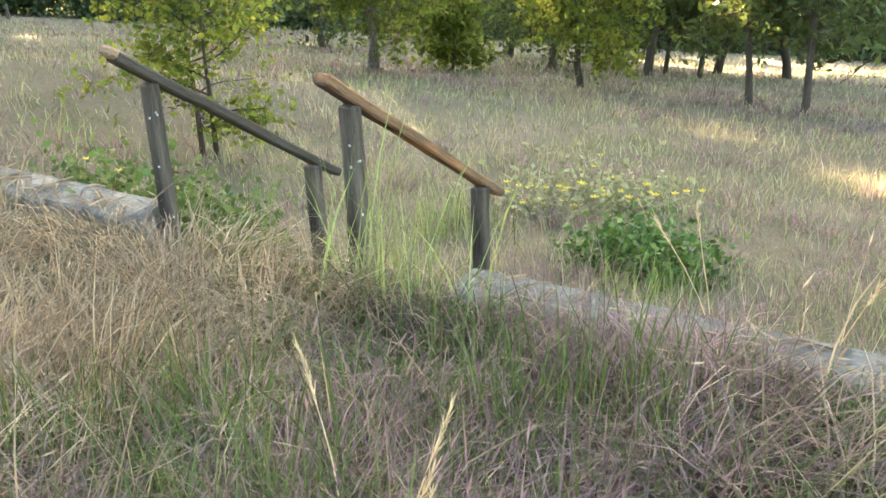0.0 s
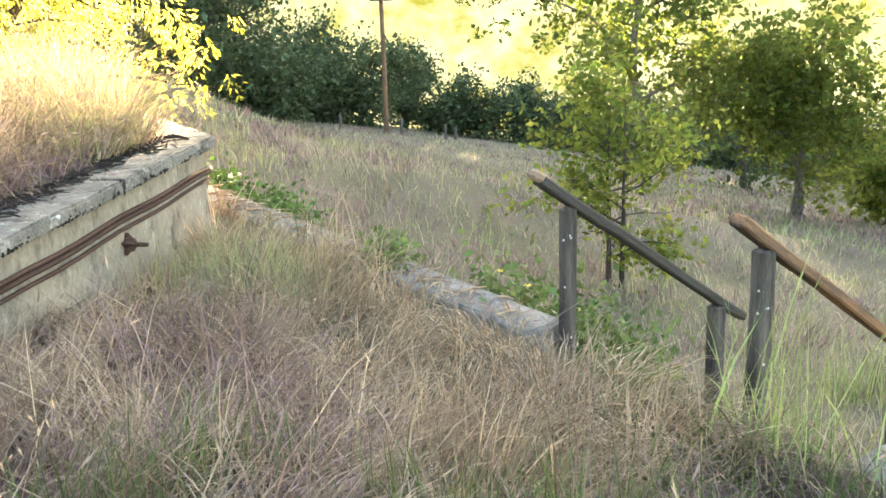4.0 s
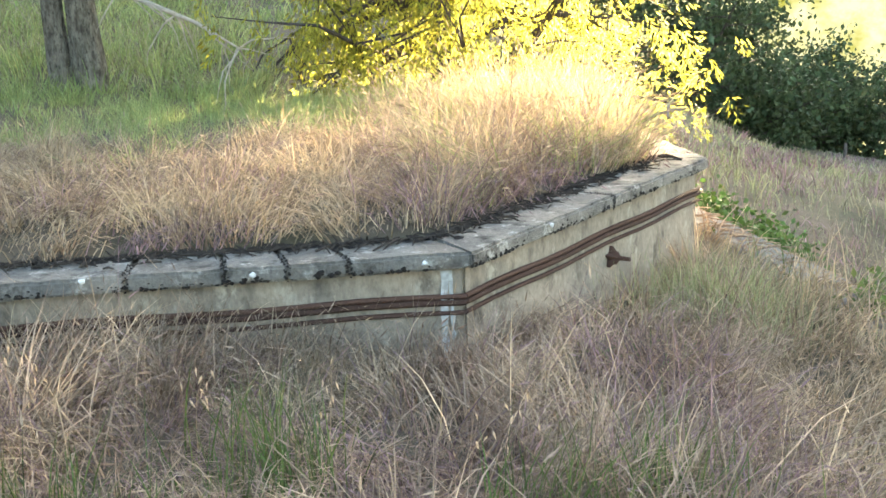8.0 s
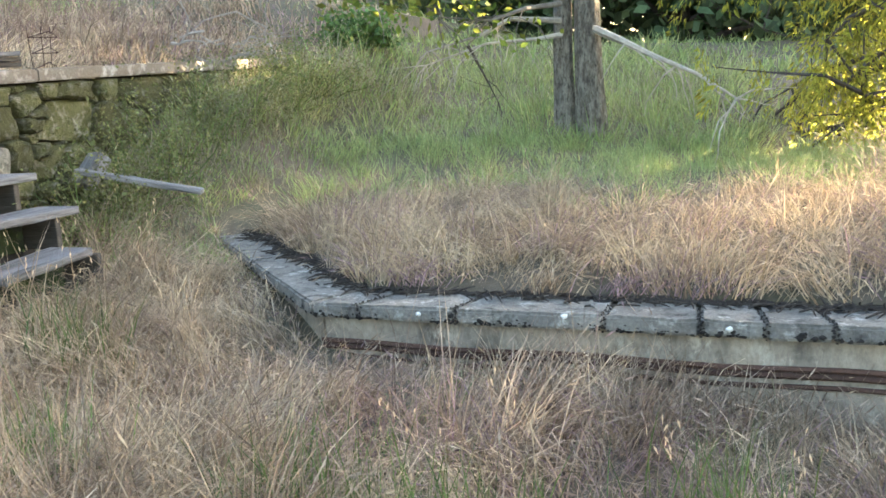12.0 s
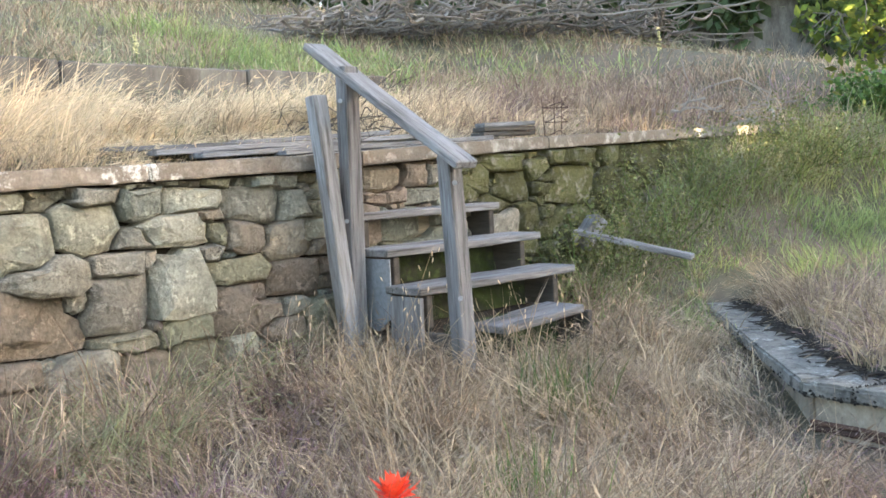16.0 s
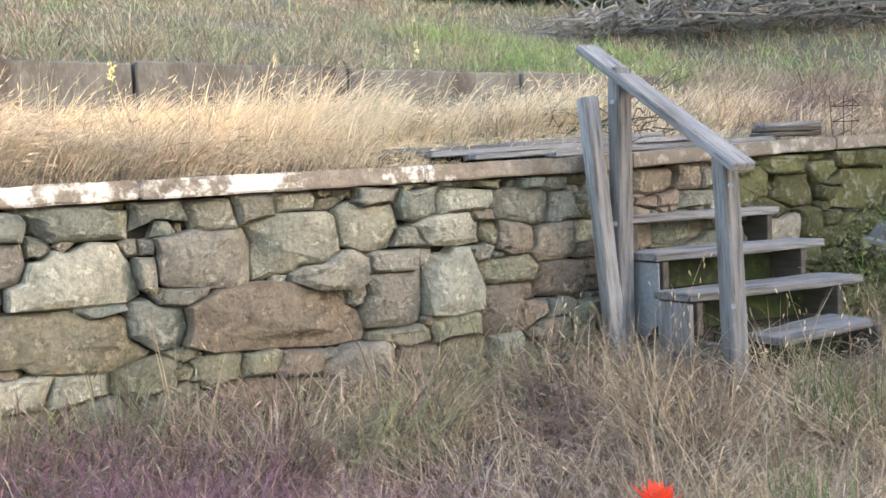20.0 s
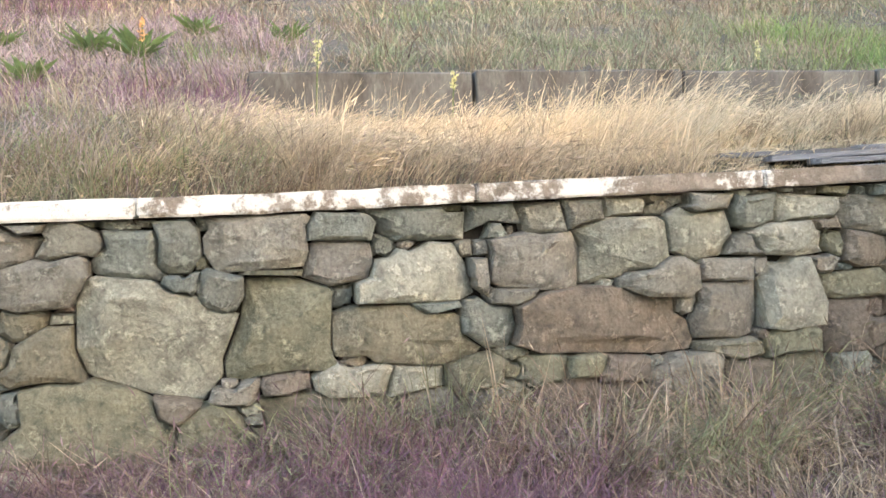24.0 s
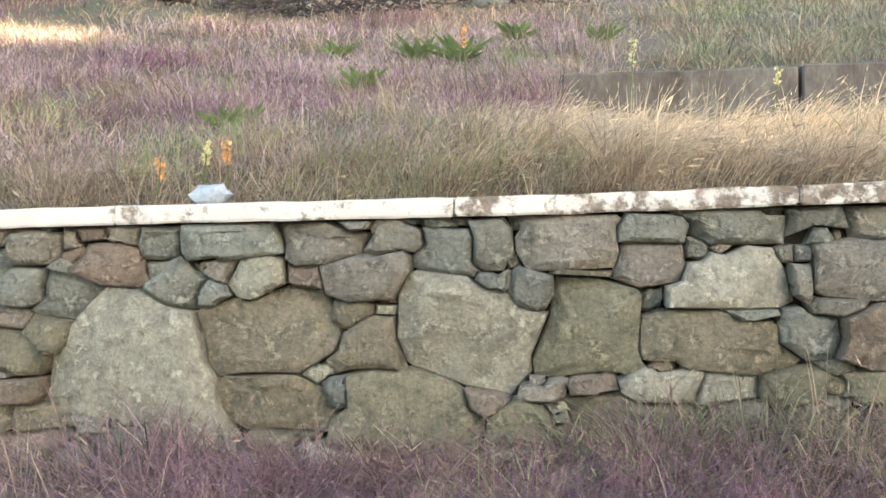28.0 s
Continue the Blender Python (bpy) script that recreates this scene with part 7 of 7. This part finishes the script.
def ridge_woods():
    """Unseen leaves across the valley, added to block the low sun but for openings."""
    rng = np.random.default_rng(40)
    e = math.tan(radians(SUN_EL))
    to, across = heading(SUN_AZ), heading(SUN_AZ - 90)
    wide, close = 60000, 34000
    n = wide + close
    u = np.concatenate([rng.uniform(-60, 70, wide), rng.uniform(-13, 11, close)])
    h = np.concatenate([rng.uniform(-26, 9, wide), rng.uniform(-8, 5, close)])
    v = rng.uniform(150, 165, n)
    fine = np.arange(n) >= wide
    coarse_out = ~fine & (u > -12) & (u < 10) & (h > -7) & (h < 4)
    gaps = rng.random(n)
    # Openings are placed so the sun falls on chosen spots.
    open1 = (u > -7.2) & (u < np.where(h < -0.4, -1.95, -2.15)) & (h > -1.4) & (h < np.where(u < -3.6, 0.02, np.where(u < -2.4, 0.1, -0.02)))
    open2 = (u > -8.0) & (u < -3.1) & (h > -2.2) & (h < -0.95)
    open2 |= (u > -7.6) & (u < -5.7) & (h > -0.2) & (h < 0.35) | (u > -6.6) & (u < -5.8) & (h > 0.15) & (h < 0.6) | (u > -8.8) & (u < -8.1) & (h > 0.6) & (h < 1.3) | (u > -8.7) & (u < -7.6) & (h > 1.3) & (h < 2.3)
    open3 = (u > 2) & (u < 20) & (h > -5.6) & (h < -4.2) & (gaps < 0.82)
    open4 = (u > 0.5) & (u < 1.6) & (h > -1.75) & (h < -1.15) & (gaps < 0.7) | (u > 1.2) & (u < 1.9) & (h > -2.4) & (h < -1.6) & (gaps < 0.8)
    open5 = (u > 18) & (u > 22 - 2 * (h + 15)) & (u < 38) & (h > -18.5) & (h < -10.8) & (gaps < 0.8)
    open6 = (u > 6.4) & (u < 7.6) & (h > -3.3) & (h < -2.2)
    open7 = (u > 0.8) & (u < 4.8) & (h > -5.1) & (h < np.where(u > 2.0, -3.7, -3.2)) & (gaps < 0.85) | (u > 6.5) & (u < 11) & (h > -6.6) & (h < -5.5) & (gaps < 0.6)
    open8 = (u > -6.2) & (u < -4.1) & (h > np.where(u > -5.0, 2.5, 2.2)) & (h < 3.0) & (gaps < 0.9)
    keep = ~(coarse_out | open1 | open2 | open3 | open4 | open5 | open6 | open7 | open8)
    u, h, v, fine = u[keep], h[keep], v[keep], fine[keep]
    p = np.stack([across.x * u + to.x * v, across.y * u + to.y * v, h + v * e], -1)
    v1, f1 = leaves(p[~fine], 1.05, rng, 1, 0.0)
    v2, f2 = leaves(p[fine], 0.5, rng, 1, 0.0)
    tagged(hang("ridge_woods", raw_mesh("ridge_woods", np.concatenate([v1, v2]), np.concatenate([f1, f2 + len(v1)])), M_LEAF_DARK), "unseen leaf screen added to block the low sun", "woods", kind="stuff")


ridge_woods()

# ---- tufts and single stalks near the camera ----
tall_tuft("green_tuft", "tall blue-green grass tuft by the stairway", 2.6, 3.1, 130, 0.55, 0.16, M_GRASS_FRESH, 201, w=0.009)
tall_tuft("green_tuft", "tall blue-green grass tuft by the stairway", 4.0, 3.2, 60, 0.62, 0.10, M_GRASS_FRESH, 202, w=0.009)


def wheat(place, h, seed, tilt):
    """A single ripe stalk with a bristly drooping head."""
    rng, nrng = random.Random(seed), np.random.default_rng(seed)
    t = thing("ripe_grass_stalk", "pale ripe grass stalk with a bristly seed head", "grass stalk", place, group="ripe stalks on the terrace")
    d = Vector((rng.gauss(0, 0.15), rng.gauss(0, 0.15), 1)) + heading(rng.uniform(0, 360)) * tilt
    path = limb_path(rng, (0, 0, -0.03), d, h, 6, droop=0.12 * tilt, bend=0.05)
    hang("stalk", mesh_of("stalk", [tube(path, [0.003, 0.003, 0.0025, 0.0025, 0.002, 0.002, 0.0015], 4)]), M_GRASS_GOLD, t)
    tip, way = path[-1], (path[-1] - path[-2]).normalized()
    bits = []
    for k in range(34):
        p = tip + way * (0.12 * k / 34 - 0.03)
        side = way.cross(Vector((rng.gauss(0, 1), rng.gauss(0, 1), rng.gauss(0, 1)))).normalized()
        q = p + way * rng.uniform(0.03, 0.06) + side * rng.uniform(0.008, 0.022)
        e = way.cross(side) * 0.0025
        bits.append(([p - e, p + e, q], [(0, 1, 2)]))
    tagged(hang("seed_head", mesh_of("seed_head", bits), M_GRASS_GOLD, t), kind="stuff")


for i, (az, dist, h, tilt) in enumerate(((7.7, 1.62, 0.50, 0.3), (2.6, 1.62, 0.52, 0.8), (6.6, 1.6, 0.42, 0.3), (4.8, 1.55, 0.44, 0.5), (-3.0, 1.75, 0.45, 1.0), (5.8, 1.5, 0.40, 0.4),
                                         (-20.0, 3.3, 0.8, 0.3), (-22.0, 3.2, 0.7, 0.4), (-17.5, 3.4, 0.7, 0.3))):
    wheat(on_land(az, dist), h, 300 + i, tilt)
tall_tuft("green_stalks", "thick green grass stalks in the terrace grass", 12.0, 1.8, 26, 0.6, 0.1, M_GRASS_GREEN, 205, w=0.008)
tall_tuft("straw_stalks", "pale straw stalks beyond the kerb", -21.0, 3.2, 26, 0.6, 0.2, M_GRASS_GOLD, 206, heads=0.5, w=0.006)
tall_tuft("straw_stalks", "pale leaning straw stalks before the basin", 52.5, 2.9, 5, 0.6, 0.08, M_GRASS_GOLD, 207, w=0.007)
for i, (az, dist) in enumerate(((66, 2.7), (93, 2.6), (84, 2.4), (47, 2.3), (28, 2.2), (-4, 2.2), (-12, 2.3), (106, 3.0), (40, 2.6), (104, 4.2), (18, 2.3), (77, 2.2))):
    tall_tuft("green_tuft", "fresh green grass tuft in the dry terrace grass", az, dist, 150, 0.36, 0.12, M_GRASS_GREEN, 220 + i, w=0.006)
for i, (az, dist, h) in enumerate(((24.5, 4.9, 0.45), (26.5, 5.1, 0.5), (29.0, 5.3, 0.4), (21.5, 5.0, 0.4), (31.5, 5.6, 0.35), (-13.0, 4.6, 0.3), (-1.0, 6.2, 0.3), (1.0, 6.0, 0.35))):
    tall_tuft("green_tuft", "soft green grass tuft beyond the kerb", az, dist, 130, h, 0.16, M_GRASS_FRESH if i % 2 else M_GRASS_GREEN, 250 + i, w=0.006)
for i, (az, dist, h) in enumerate(((36.5, 4.75, 0.34), (38.5, 4.9, 0.38), (40.5, 4.85, 0.3), (34.5, 4.5, 0.3))):
    tall_tuft("olive_tuft", "grey-green grass tuft at the foot of the basin", az, dist, 260, h, 0.16, M_GRASS_OLIVE, 270 + i, w=0.005)


def wild_oat(place, h, seed):
    """A thin stem whose branching head hangs with pale husks."""
    rng = random.Random(seed)
    t = thing("wild_oat", "wild oat stalk with pale drooping husks by the steps", "grass stalk", place, group="wild oats about the steps")
    path = limb_path(rng, (0, 0, -0.03), (rng.gauss(0, 0.25), rng.gauss(0, 0.25), 1), h, 6, droop=0.05, bend=0.07)
    hang("stalk", mesh_of("stalk", [tube(path, [0.0026, 0.0024, 0.0022, 0.002, 0.0016, 0.0012, 0.0008], 4)]), M_GRASS_PALE, t)
    for k in range(11):
        p = path[3].lerp(path[6], k / 10)
        q = p + Vector((rng.gauss(0, 0.035), rng.gauss(0, 0.035), rng.uniform(-0.01, 0.02)))
        d = Vector((rng.gauss(0, 0.25), rng.gauss(0, 0.25), -1)).normalized()
        e = d.cross(Vector((rng.gauss(0, 1), rng.gauss(0, 1), 0.2))).normalized() * 0.0042
        f = d.cross(e).normalized() * 0.0028
        husk = [q, q + d * 0.012 + e, q + d * 0.012 + f, q + d * 0.012 - e, q + d * 0.012 - f, q + d * 0.034]
        hang("husk", mesh_of("husk", [(husk, [(0, 1, 2), (0, 2, 3), (0, 3, 4), (0, 4, 1), (5, 2, 1), (5, 3, 2), (5, 4, 3), (5, 1, 4)])]), M_GRASS_GOLD, t)


for i, (az, dist, h) in enumerate(((114.2, 4.65, 0.75), (112.3, 4.5, 0.62), (107.6, 4.7, 0.6), (105.6, 4.9, 0.55), (103.9, 5.0, 0.6), (117.8, 4.75, 0.6), (100.6, 5.2, 0.6), (78.0, 3.1, 0.42), (83.5, 3.0, 0.4), (70.0, 3.0, 0.4), (55.0, 2.7, 0.42), (62.5, 2.8, 0.4))):
    wild_oat(on_land(az, dist), h, 400 + i)
